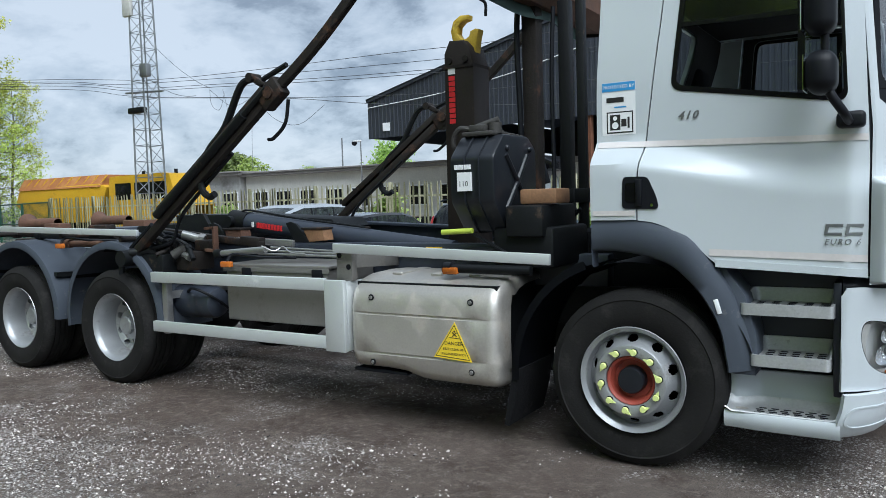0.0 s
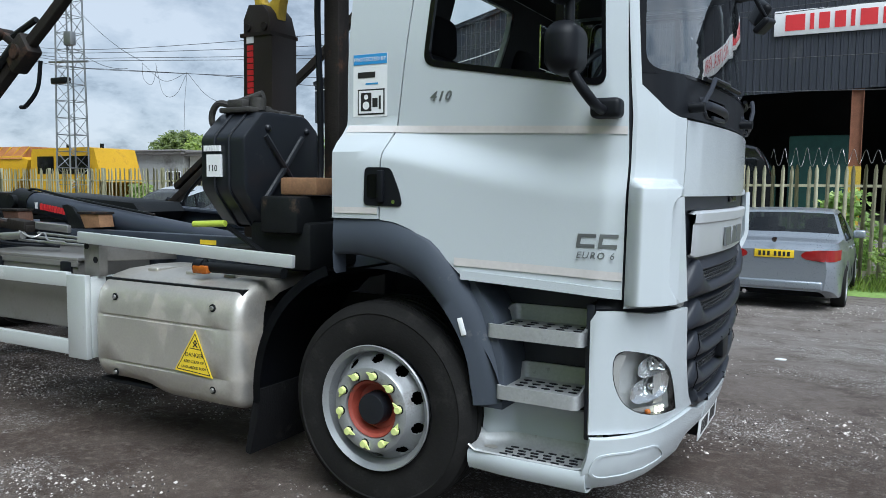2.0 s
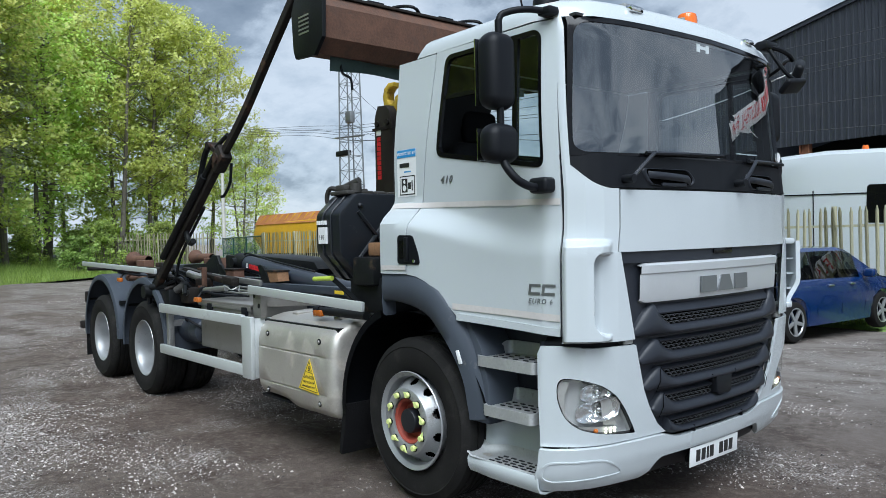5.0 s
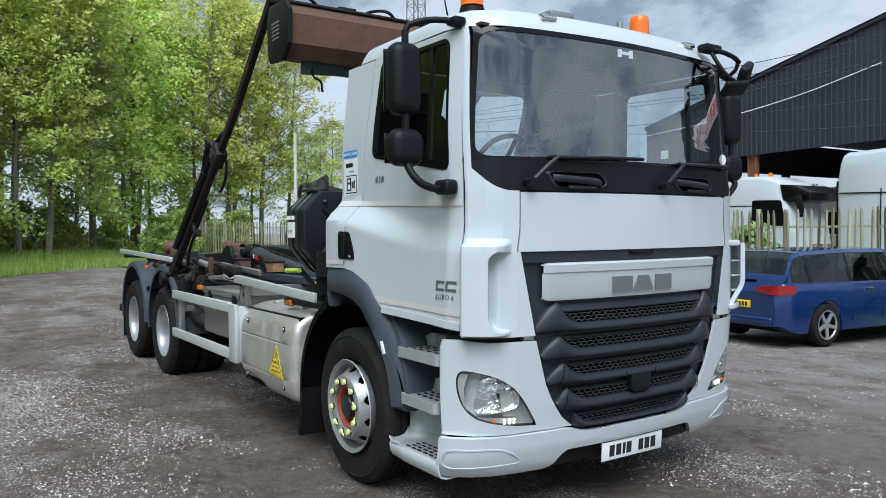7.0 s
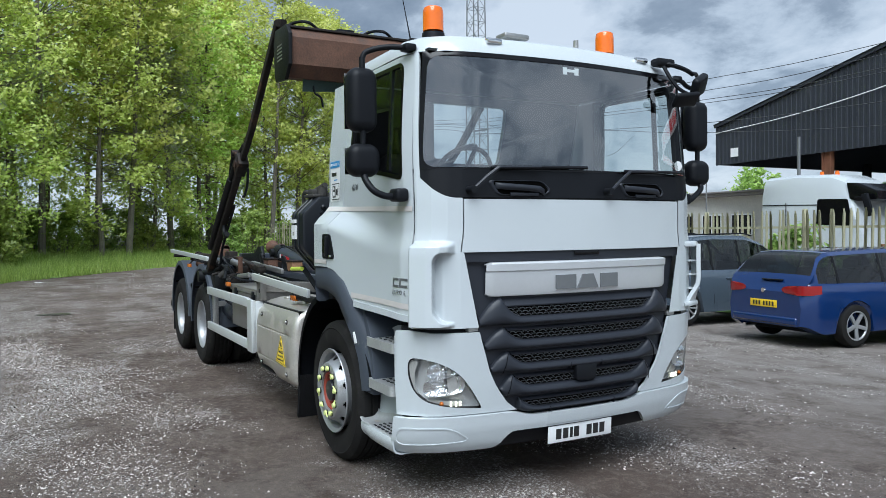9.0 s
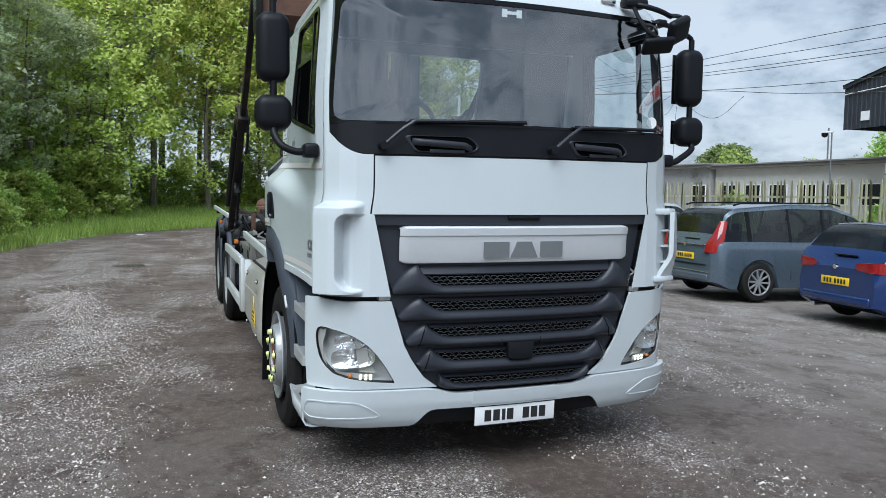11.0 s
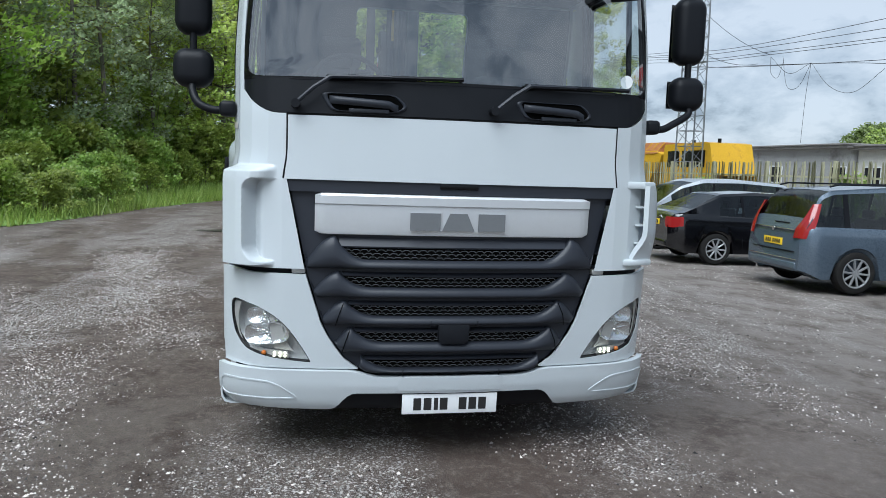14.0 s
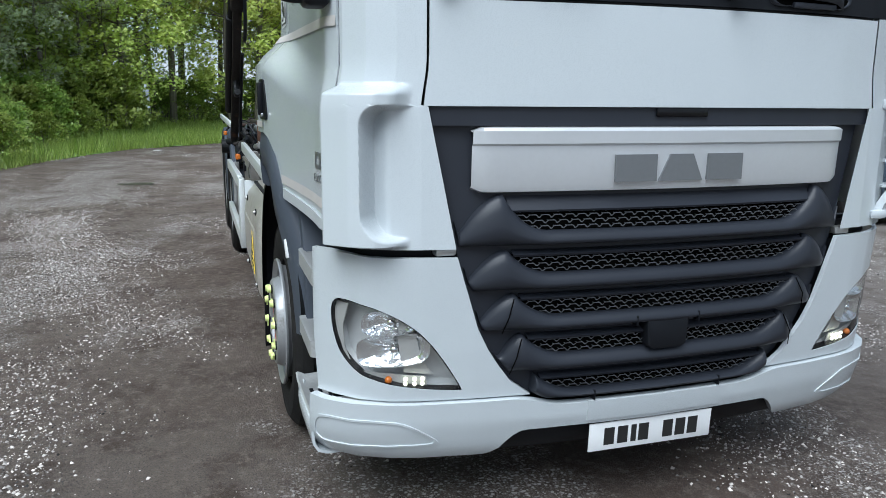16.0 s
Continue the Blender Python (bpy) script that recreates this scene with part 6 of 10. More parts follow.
prism(bm, [(-5.25, 1.235), (-5.15, 1.38), (-4.5, 1.40), (-4.32, 1.49), (-4.20, 1.49), (-4.12, 1.38), (-4.15, 1.235)], -0.60, -0.56, "y", 0.006)
part("near_frame_plate", bm, BLACKMET, lorry, "black plate with a raised lug")
for y, lab in ((-0.42, "dark blue main hydraulic ram"),):
    axis = lambda x: 1.385 - 0.112 * (x + 3.7)
    bm = bmesh.new()
    rod(bm, (-3.80, y, axis(-3.80)), (-1.62, y, axis(-1.62)), 0.087, seg=28)
    ram = part("hydraulic_ram", bm, BLUEMET, lorry, lab)
    bm = bmesh.new()
    rod(bm, (-3.99, y, axis(-3.99)), (-3.78, y, axis(-3.78)), 0.098, 0.096, 24)
    rod(bm, (-3.93, y - 0.13, axis(-3.93)), (-3.93, y + 0.13, axis(-3.93)), 0.05)
    part("ram_eye", bm, BLACKMET, ram)
    bm = bmesh.new()
    tube(bm, [(-3.86, y - 0.02, axis(-3.86) + 0.09), (-3.75, y - 0.02, axis(-3.75) + 0.115), (-3.2, y - 0.02, axis(-3.2) + 0.10), (-2.4, y - 0.02, axis(-2.4) + 0.10)], 0.010, 6, smooth=3)
    part("ram_pipe", bm, BLACKMET, ram)
    # maker's mark as bars
    for k in range(10):
        x = -3.66 + (0.0 if k == 0 else 0.028 + 0.0345 * k)
        bm = bmesh.new()
        box(bm, (x - 0.013, y - 0.0905, axis(x) - 0.024), (x + 0.013, y - 0.080, axis(x) + 0.024))
        part("ram_mark", bm, LABELW if k == 0 else LABELR, ram)
# guide blocks: a black curved fin before a brown wedge
for x0, tone in ((-4.06, RUST), (-3.12, TIMBER)):
    g = new("guide_block")
    g.parent = lorry
    tagged(g, "brown worn guide block behind a black fin")
    bm = bmesh.new()
    prism(bm, [(x0, 1.395), (x0 + 0.06, 1.405), (x0 + 0.12, 1.385), (x0 + 0.26, 1.235), (x0 + 0.08, 1.235), (x0 + 0.05, 1.31)], -0.66, -0.635, "y", 0.004)
    part("fin", bm, BLACKMET, g)
    bm = bmesh.new()
    prism(bm, [(x0 + 0.19, 1.345), (x0 + 0.40, 1.352), (x0 + 0.42, 1.250), (x0 + 0.25, 1.235)], -0.66, -0.54, "y", 0.008)
    part("wedge", bm, tone, g)
    bm = bmesh.new()
    box(bm, (x0 + 0.18, -0.67, 1.338), (x0 + 0.41, -0.53, 1.356), 0.004)
    part("wedge_cap", bm, RUSTY, g)
# worn bars, bracket and rods over the locker
bm = bmesh.new()
beam(bm, (-4.35, -0.66, 1.275), (-3.02, -0.66, 1.225), 0.06, 0.055, 0.008)
part("worn_bar", bm, BOXSTEEL, lorry, "bare worn steel bar")
bm = bmesh.new()
beam(bm, (-4.45, -0.85, 1.345), (-3.20, -0.85, 1.228), 0.07, 0.055, 0.010)
beam(bm, (-3.42, -0.85, 1.262), (-3.21, -0.85, 1.245), 0.09, 0.075, 0.010)
part("rusty_arm", bm, RUSTY, lorry, "rusty brown locking arm")
bm = bmesh.new()
for a_, b_ in (((-3.70, 1.37), (-3.58, 1.375)), ((-3.59, 1.38), (-3.59, 1.175)), ((-3.70, 1.19), (-3.58, 1.182))):
    beam(bm, (a_[0], -1.0, a_[1]), (b_[0], -1.0, b_[1]), 0.05, 0.024, 0.004)
part("rusty_bracket", bm, RUST, lorry, "rusty open bracket")
bm = bmesh.new()
rod(bm, (-3.50, -1.05, 1.165), (-2.97, -1.05, 1.203), 0.026)
part("grey_rod", bm, BOXSTEEL, lorry, "short grey stay")
bm = bmesh.new()
rod(bm, (-3.53, -1.05, 1.163), (-3.46, -1.05, 1.168), 0.038, seg=14)
part("rod_end", bm, BLACKMET, lorry)
for k in range(3):
    bm = bmesh.new()
    rod(bm, (-3.10, -1.0 + 0.07 * k, 1.165 + 0.02 * k), (-2.15, -0.98 + 0.05 * k, 1.150 + 0.012 * k), 0.009, seg=8)
    part("thin_rod", bm, BOXSTEEL, lorry)
bm = bmesh.new()
tube(bm, [(-3.0, -1.06, 1.23), (-2.9, -1.03, 1.19), (-2.85, -0.98, 1.22), (-2.7, -1.05, 1.18), (-2.6, -1.0, 1.17)], 0.007, 6, smooth=5)
part("loose_wire", bm, BOXSTEEL, lorry)
# valve block with unions and hoses before the rear mudguard
vb = new("valve_block")
vb.parent = lorry
tagged(vb, "greasy black hydraulic valve block with hoses")
random.seed(4)
for lo, hi in (((-4.30, -1.02, 1.10), (-4.02, -0.80, 1.26)), ((-3.98, -1.10, 1.02), (-3.78, -0.85, 1.18)), ((-4.16, -1.16, 1.02), (-4.04, -1.04, 1.14)), ((-3.88, -0.98, 1.18), (-3.70, -0.86, 1.27))):
    bm = bmesh.new()
    box(bm, lo, hi, 0.016)
    part("valve_body", bm, RUSTY, vb)
for k in range(9):
    bm = bmesh.new()
    x, y, z = random.uniform(-4.35, -3.72), random.uniform(-1.14, -0.85), random.uniform(1.12, 1.30)
    d = Vector((random.uniform(-1, 1), random.uniform(-0.6, 0.3), random.uniform(-0.5, 0.6))).normalized() * random.uniform(0.10, 0.24)
    r = random.uniform(0.018, 0.042)
    rod(bm, (x, y, z), Vector((x, y, z)) + d, r, seg=12)
    rod(bm, (x, y, z), Vector((x, y, z)) + d * 0.25, r * 1.3, seg=6)
    part("union", bm, (BLACKMET, GREASY, BOXSTEEL)[k % 3] if k != 5 else RUSTY, vb)
for k in range(8):
    bm = bmesh.new()
    x, y = random.uniform(-4.4, -3.8), random.uniform(-1.12, -0.8)
    tube(bm, [(x, y, 1.10), (x + random.uniform(-0.1, 0.15), y - 0.03, random.uniform(1.25, 1.36)), (x + random.uniform(0.15, 0.3), y, random.uniform(1.15, 1.3)), (x + random.uniform(0.2, 0.5), y + 0.1, 1.10)], random.uniform(0.010, 0.018), 7, smooth=5)
    part("hose", bm, BLACKPL, vb)
bm = bmesh.new()
rod(bm, (-4.62, -1.03, 1.30), (-4.02, -1.0, 1.22), 0.050, 0.046, 18)
part("arm_cylinder", bm, BLUEMET, vb, "dark grey swing cylinder")
bm = bmesh.new()
box(bm, (-1.72, -0.6625, 1.175), (-1.58, -0.6605, 1.205))
part("warning_label", bm, LABELY, lorry, "small yellow warning label")
# fittings on the rear deck
for lo, hi, m in (((-5.85, -0.68, 1.24), (-5.55, -0.56, 1.40), RUSTY), ((-6.15, -0.40, 1.20), (-5.65, 0.0, 1.36), BLUEMET), ((-6.75, -0.62, 1.20), (-6.45, -0.48, 1.42), RUST), ((-6.6, 0.25, 1.20), (-6.2, 0.45, 1.42), RUST), ((-5.2, -1.05, 1.16), (-4.75, -0.75, 1.26), BLACKMET)):
    bm = bmesh.new()
    box(bm, lo, hi, 0.014)
    part("deck_fitting", bm, m, lorry)
for a_, b_, r, m in (((-6.9, -0.85, 1.33), (-5.2, -0.80, 1.31), 0.04, RUSTY), ((-5.55, -1.1, 1.24), (-5.0, -1.1, 1.24), 0.03, RUST), ((-6.2, -1.0, 1.32), (-5.6, -0.98, 1.30), 0.035, BLACKMET)):
    bm = bmesh.new()
    rod(bm, a_, b_, r)
    rod(bm, Vector(a_), Vector(a_) + (Vector(b_) - Vector(a_)).normalized() * 0.08, r * 1.35)
    part("deck_tube", bm, m, lorry)
# stub pipe over the silencer that carries the marker lamp
bm = bmesh.new()
rod(bm, (-1.26, -1.08, 1.095), (-0.68, -1.06, 1.092), 0.030)
part("lamp_stay", bm, BLACKMET, lorry)
bm = bmesh.new()
rod(bm, (-1.30, -1.08, 1.096), (-1.24, -1.08, 1.095), 0.042, seg=16)
part("stay_cap", bm, BLACKPL, lorry)
for y in (-0.45, 0.45):
    bm = bmesh.new()
    prof = [(0.05, -0.30), (0.06, -0.28), (0.055, 0.20), (0.11, 0.28), (0.115, 0.30), (0.09, 0.31)]
    rings = [[(-7.05 - yy, y + r * math.cos(a), 1.42 + r * math.sin(a)) for a in [2 * math.pi * k / 20 for k in range(20)]] for r, yy in prof]
    loft(bm, rings, True)
    part("rear_roller", bm, RUST, lorry, "rusty rear roller")
bm = bmesh.new()
box(bm, (-7.25, -1.15, 0.86), (-7.12, 1.15, 1.02), 0.02)
box(bm, (-7.2, -0.7, 1.0), (-6.9, 0.7, 1.26), 0.02)
part("rear_cross_beam", bm, RUSTY, lorry, "rusty rear cross beam")
bm = bmesh.new()
box(bm, (-7.32, -1.2, 0.52), (-7.24, 1.2, 0.62), 0.01)
part("rear_under_run_bar", bm, RUSTY, lorry)
for y in (-0.98, 0.98):
    bm = bmesh.new()
    box(bm, (-7.30, y - 0.07, 0.90), (-7.25, y + 0.07, 1.03), 0.012)
    part("tail_lamp", bm, REDLENS, lorry)
# jib with the hook at its head
jib = new("hook_jib")
jib.parent = lorry
tagged(jib, "dark upright jib with a yellow lifting hook")
bm = bmesh.new()
prism(bm, [(-1.855, 1.16), (-1.58, 1.16), (-1.575, 2.60), (-1.615, 2.74), (-1.66, 2.79), (-1.79, 2.80), (-1.84, 2.70)], -0.13, 0.13, "y", 0.014)
part("jib_tube", bm, RUSTBROWN, jib, "", 30)
bm = bmesh.new()
for x in (-1.79, -1.64):
    rod(bm, (x, -0.145, 2.64), (x, 0.145, 2.64), 0.026)
box(bm, (-1.86, -0.138, 2.58), (-1.575, 0.138, 2.605))
part("jib_pin", bm, RUSTY, jib)
bm = bmesh.new()
mid = [(-1.655, 2.74), (-1.655, 2.80), (-1.675, 2.83)]
outer = [(-1.60, 2.70), (-1.585, 2.80), (-1.565, 2.875), (-1.60, 2.885), (-1.645, 2.87), (-1.655, 2.835), (-1.69, 2.815), (-1.735, 2.825), (-1.762, 2.865), (-1.755, 2.92), (-1.715, 2.955), (-1.665, 2.965), (-1.66, 3.0), (-1.735, 3.005), (-1.80, 2.965), (-1.825, 2.89), (-1.81, 2.82), (-1.775, 2.765), (-1.70, 2.73), (-1.66, 2.70)]
prism(bm, outer, -0.045, 0.045, "y", 0.012)
part("hook", bm, HOOKY, jib, "worn yellow steel hook")
bm = bmesh.new()
for k in range(9):
    box(bm, (-1.80, -0.134, 2.15 + 0.042 * k), (-1.745, -0.131, 2.185 + 0.042 * k))
part("jib_mark", bm, LABELR, jib, "red bars of a mark")
bm = bmesh.new()
box(bm, (-1.805, -0.134, 2.535), (-1.74, -0.131, 2.60))
part("jib_mark_panel", bm, LABELW, jib)
# oil tank
tank = new("oil_tank")
tank.parent = lorry
tagged(tank, "black pressed steel hydraulic oil tank with labels")
c = 0.17
octo = [(-1.13, 1.36 + c), (-1.13, 1.90 - c * 0.5), (-1.13 + c * 0.9, 1.96), (-0.62, 1.96), (-0.50, 1.87), (-0.50, 1.42), (-0.60, 1.33), (-1.13 + c, 1.33)]
bm = bmesh.new()
prism(bm, rounded(octo, 0.03, 3), -1.21, -0.885, "x", 0.020)
part("tank_shell", bm, OILTANK, tank, "", 35)
bm = bmesh.new()
for x in (-1.10, -0.995):
    o2 = [(y * 1.0 + (0.008 if y < -0.8 else -0.008) * -1 * (-1 if y < -0.8 else -1), z) for y, z in octo]
    pts = [Vector((x, -0.815 + (y + 0.815) * 1.012, 1.645 + (z - 1.645) * 1.012)) for y, z in rounded(octo, 0.03, 3)]
    tube(bm, pts + [pts[0]], 0.008, 6)
part("tank_seam", bm, OILTANK, tank)
bm = bmesh.new()
for a, b in (((-0.97, 1.48), (-0.66, 1.83)), ((-0.97, 1.83), (-0.66, 1.48))):
    tube(bm, [(-0.884, a[0], a[1]), (-0.879, (a[0] + b[0]) / 2, (a[1] + b[1]) / 2), (-0.884, b[0], b[1])], 0.018, 8)
for y, z in ((-0.95, 1.87), (-0.62, 1.87), (-0.97, 1.43)):
    bmesh.ops.create_uvsphere(bm, u_segments=10, v_segments=6, radius=0.022, matrix=Matrix.Translation((-0.884, y, z)))
part("tank_pressing", bm, OILTANK, tank)
for k in range(5):
    bm = bmesh.new()
    box(bm, (-1.165 + 0.024 * k, -1.1485, 1.738), (-1.148 + 0.024 * k, -1.1300, 1.768))
    part("tank_mark_bar", bm, LABELW, tank)
bm = bmesh.new()
box(bm, (-1.145, -1.1475, 1.60), (-1.045, -1.1300, 1.720))
lab = part("noise_label", bm, LABELW, tank, "white noise level label")
text_mesh("110", 0.048, Matrix(((1, 0, 0, -1.10), (0, 0, -1, -1.1485), (0, 1, 0, 1.645), (0, 0, 0, 1))), LABELBK, "noise_number", lab)
bm = bmesh.new()
box(bm, (-1.18, -1.02, 1.955), (-0.95, -0.78, 1.985), 0.01)
box(bm, (-1.14, -1.0, 1.98), (-1.02, -0.86, 2.03), 0.012)
rod(bm, (-0.98, -0.92, 1.97), (-0.98, -0.92, 2.04), 0.045)
rod(bm, (-1.15, -0.95, 2.0), (-0.96, -0.9, 2.06), 0.025)
tube(bm, [(-1.12, -0.98, 2.00), (-1.20, -1.0, 2.01), (-1.25, -1.0, 1.95), (-1.25, -0.98, 1.88), (-1.2, -0.9, 1.82)], 0.018, 8, smooth=5)
for yy, zz in ((-0.86, 2.0), (-0.70, 1.985), (-0.58, 1.98)):
    box(bm, (-1.12, yy - 0.05, 1.955), (-0.96, yy + 0.04, zz), 0.012)
part("tank_filter", bm, GREASY, tank, "dusty filter head with hoses")
bm = bmesh.new()
beam(bm, (-1.16, -1.05, 1.36), (-0.80, -1.02, 1.16), 0.045, 0.012)
beam(bm, (-1.05, -0.55, 1.36), (-0.80, -0.55, 1.12), 0.10, 0.10)
box(bm, (-0.98, -1.0, 1.10), (-0.55, -0.40, 1.36), 0.03)
box(bm, (-0.86, -1.05, 1.30), (-0.60, -0.5, 1.50), 0.02)
part("tank_bracket", bm, BLACKMET, tank)
bm = bmesh.new()
rod(bm, (-1.30, -1.10, 1.335), (-1.08, -1.08, 1.345), 0.018)
part("lever_grip", bm, mat("lime_grip", (0.45, 0.55, 0.06), 0.45, vary=0.1), tank, "lime coloured lever grip")
bm = bmesh.new()
box(bm, (-0.80, -0.95, 1.505), (-0.55, -0.72, 1.60), 0.012)
part("timber_block", bm, TIMBER, lorry, "brown timber block")
bm = bmesh.new()
random.seed(9)
for k in range(9):
    y = -1.0 + 0.09 * k
    tube(bm, [(-0.62, y, 1.46), (-0.70 - 0.1 * random.random(), y + 0.05, 1.32), (-0.9, y + 0.1 * random.random(), 1.22), (-1.25 - 0.4 * random.random(), y + 0.2, 1.18)], 0.013, 6, smooth=4)
part("hydraulic_hoses", bm, BLACKPL, lorry, "bundle of black hydraulic hoses")
# exhaust stack and sheeter mast
for x, y, w, z1, m in ((-1.13, 0.0, 0.12, 3.0, RUSTY), (-0.62, -0.30, 0.06, 2.9, BLACKMET), (-0.88, 0.05, 0.09, 3.0, BLACKMET)):
    bm = bmesh.new()
    box(bm, (x - w / 2, y - w / 2, 1.0), (x + w / 2, y + w / 2, z1), 0.008)
    box(bm, (x - w / 2 - 0.02, y - w / 2 - 0.02, 1.5), (x + w / 2 + 0.02, y + w / 2 + 0.02, 1.6), 0.006)
    part("sheeter_post", bm, m, lorry, "dark steel sheeter post")
bm = bmesh.new()
tube(bm, [(-1.20, -0.09, 3.0), (-1.21, -0.10, 2.7), (-1.20, -0.09, 2.2), (-1.19, -0.10, 1.6), (-1.1, -0.3, 1.3)], 0.022, 7, smooth=5)
tube(bm, [(-0.94, -0.03, 2.95), (-0.96, -0.04, 2.4), (-0.95, -0.05, 1.7), (-0.9, -0.2, 1.3)], 0.016, 7, smooth=5)
part("post_hose", bm, BLACKPL, lorry)

# ---- tarpaulin sheeter: side arms and roller housing ----
for side in (-1, 1):
    arm = new("sheeter_arm")
    arm.parent = lorry
    tagged(arm, "rusty black folding tarpaulin arm with hoses")
    y = side * 1.20
    foot, knee, top = Vector((-4.42, y, 1.13)), Vector((-2.66, y, 2.37)), Vector((-1.33, y, 3.42))
    d = (knee - foot).normalized()
    n = Vector((-d.z, 0, d.x))
    bm = bmesh.new()
    beam(bm, foot, knee, 0.07, 0.075, 0.01)
    beam(bm, foot + n * 0.10 + d * 0.55, knee + n * 0.085 - d * 0.02, 0.05, 0.06, 0.008)
    part("lower_boom", bm, RUSTY, arm)
    bm = bmesh.new()
    rod(bm, foot + n * 0.055 + d * 0.55 + Vector((0, side * 0.05, 0)), knee + n * 0.04 - d * 0.3 + Vector((0, side * 0.05, 0)), 0.036)
    rod(bm, foot + n * 0.052 + d * 0.9 + Vector((0, side * 0.05, 0)), knee + n * 0.04 + Vector((0, side * 0.05, 0)), 0.022)
    part("arm_ram", bm, BLACKMET, arm)
    bm = bmesh.new()
    beam(bm, knee - d * 0.12, knee + d * 0.10, 0.11, 0.16, 0.02)
    beam(bm, knee + n * 0.02, knee + Vector((-0.20, 0, 0.13)), 0.05, 0.05, 0.01)
    rod(bm, knee + Vector((0, -0.07, 0)), knee + Vector((0, 0.07, 0)), 0.045)
    rod(bm, knee + Vector((-0.2, -0.05, 0.13)), knee + Vector((-0.2, 0.05, 0.13)), 0.035)
    part("arm_knuckle", bm, RUSTY, arm)
    bm = bmesh.new()
    e = (top - knee).normalized()
    bow = smooth_line([knee, knee + (top - knee) * 0.33 + Vector((0.02, 0, -0.03)), knee + (top - knee) * 0.7 + Vector((0.01, 0, -0.01)), top, top + Vector((0.06, 0, 0.05)), top + Vector((0.16, -side * 0.02, 0.03))], 6)
    rings = []
    for i, p in enumerate(bow):
        q = (bow[min(i + 1, len(bow) - 1)] - bow[max(i - 1, 0)]).normalized()
        up = Vector((-q.z, 0, q.x)).normalized()
        across = q.cross(up)
        rings.append([p + across * a + up * b for a, b in ((-0.0275, -0.028), (-0.022, -0.035), (0.022, -0.035), (0.0275, -0.028), (0.0275, 0.028), (0.022, 0.035), (-0.022, 0.035), (-0.0275, 0.028))])
    loft(bm, rings, True)
    for end in (0, -8):
        bm.verts.ensure_lookup_table()
        bm.faces.new(bm.verts[0:8] if end == 0 else bm.verts[-8:])
    bmesh.ops.recalc_face_normals(bm, faces=bm.faces)
    part("upper_boom", bm, RUSTY, arm)
    # folded spring link and hoses
    bm = bmesh.new()
    k2 = knee + Vector((-0.20, 0, 0.13))
    tube(bm, [k2, k2 + Vector((-0.14, 0, -0.05)), k2 + Vector((-0.33, 0, -0.34)), k2 + Vector((-0.52, 0, -0.50)), k2 + Vector((-0.62, 0, -0.66)), k2 + Vector((-0.63, 0, -0.80)), k2 + Vector((-0.55, 0, -0.87)), k2 + Vector((-0.48, 0, -0.85))], 0.028, 8, smooth=5)
    tube(bm, [k2 + Vector((0.1, 0, -0.02)), k2 + Vector((0.25, 0, 0.03)), k2 + Vector((0.34, 0, 0.06))], 0.02, 7, smooth=4)
    part("arm_link", bm, BLACKMET, arm)
    bm = bmesh.new()
    off = Vector((0, -side * 0.045, 0))
    tube(bm, [knee + off + Vector((0.10, 0, -0.05)), knee + off + Vector((0.06, 0, -0.22)), knee + off + Vector((-0.06, 0, -0.32)), knee + off + Vector((-0.12, 0, -0.33))], 0.014, 6, smooth=5)
    tube(bm, [foot + d * 1.5 - n * 0.04 + off, foot + d * 0.75 - n * 0.06 + off, foot + d * 0.5 - n * 0.16 + off, foot + d * 0.35 - n * 0.12 + off, foot + d * 0.1 + off], 0.016, 6, smooth=5)
    tube(bm, [foot + d * 0.4 + n * 0.06, foot + Vector((-0.10, 0, 0.0)), foot + Vector((-0.16, 0, -0.18)), foot + Vector((-0.08, 0, -0.42)), foot + Vector((0.08, -side * 0.1, -0.48))], 0.026, 7, smooth=5)
    part("arm_hose", bm, BLACKPL, arm)
    bm = bmesh.new()
    rod(bm, foot + Vector((0, -0.12, 0)), foot + Vector((0, 0.12, 0)), 0.07)
    box(bm, (-4.32, min(y, side * 0.95), 0.98), (-4.02, max(y, side * 0.95), 1.16), 0.015)
    rod(bm, (-4.35, side * 1.08, 1.16), (-3.95, side * 1.02, 1.10), 0.055)
    for kk in range(5):
        q = Vector((-4.25 + 0.08 * kk, side * 1.1, 1.18))
        tube(bm, [q, q + Vector((0.03, side * 0.05, 0.10)), q + Vector((0.12, 0, 0.05)), q + Vector((0.1, -side * 0.1, -0.1))], 0.013, 6, smooth=4)
    part("arm_pivot", bm, BLACKMET, arm)
house = new("sheet_roller_housing")
house.parent = lorry
tagged(house, "rusty brown tarpaulin roller housing above the cab")
bm = bmesh.new()
prism(bm, [(-1.22, 2.985), (-1.02, 2.965), (-0.92, 3.06), (-0.90, 3.28), (-0.96, 3.36), (-1.24, 3.37), (-1.29, 3.30), (-1.27, 3.05)], -1.20, 1.20, "y", 0.008)
part("housing_shell", bm, RUST, house, "", 25)
bm = bmesh.new()
box(bm, (-1.28, -1.21, 3.365), (-0.94, 1.21, 3.385), 0.004)
part("housing_lid", bm, RUSTY, house)
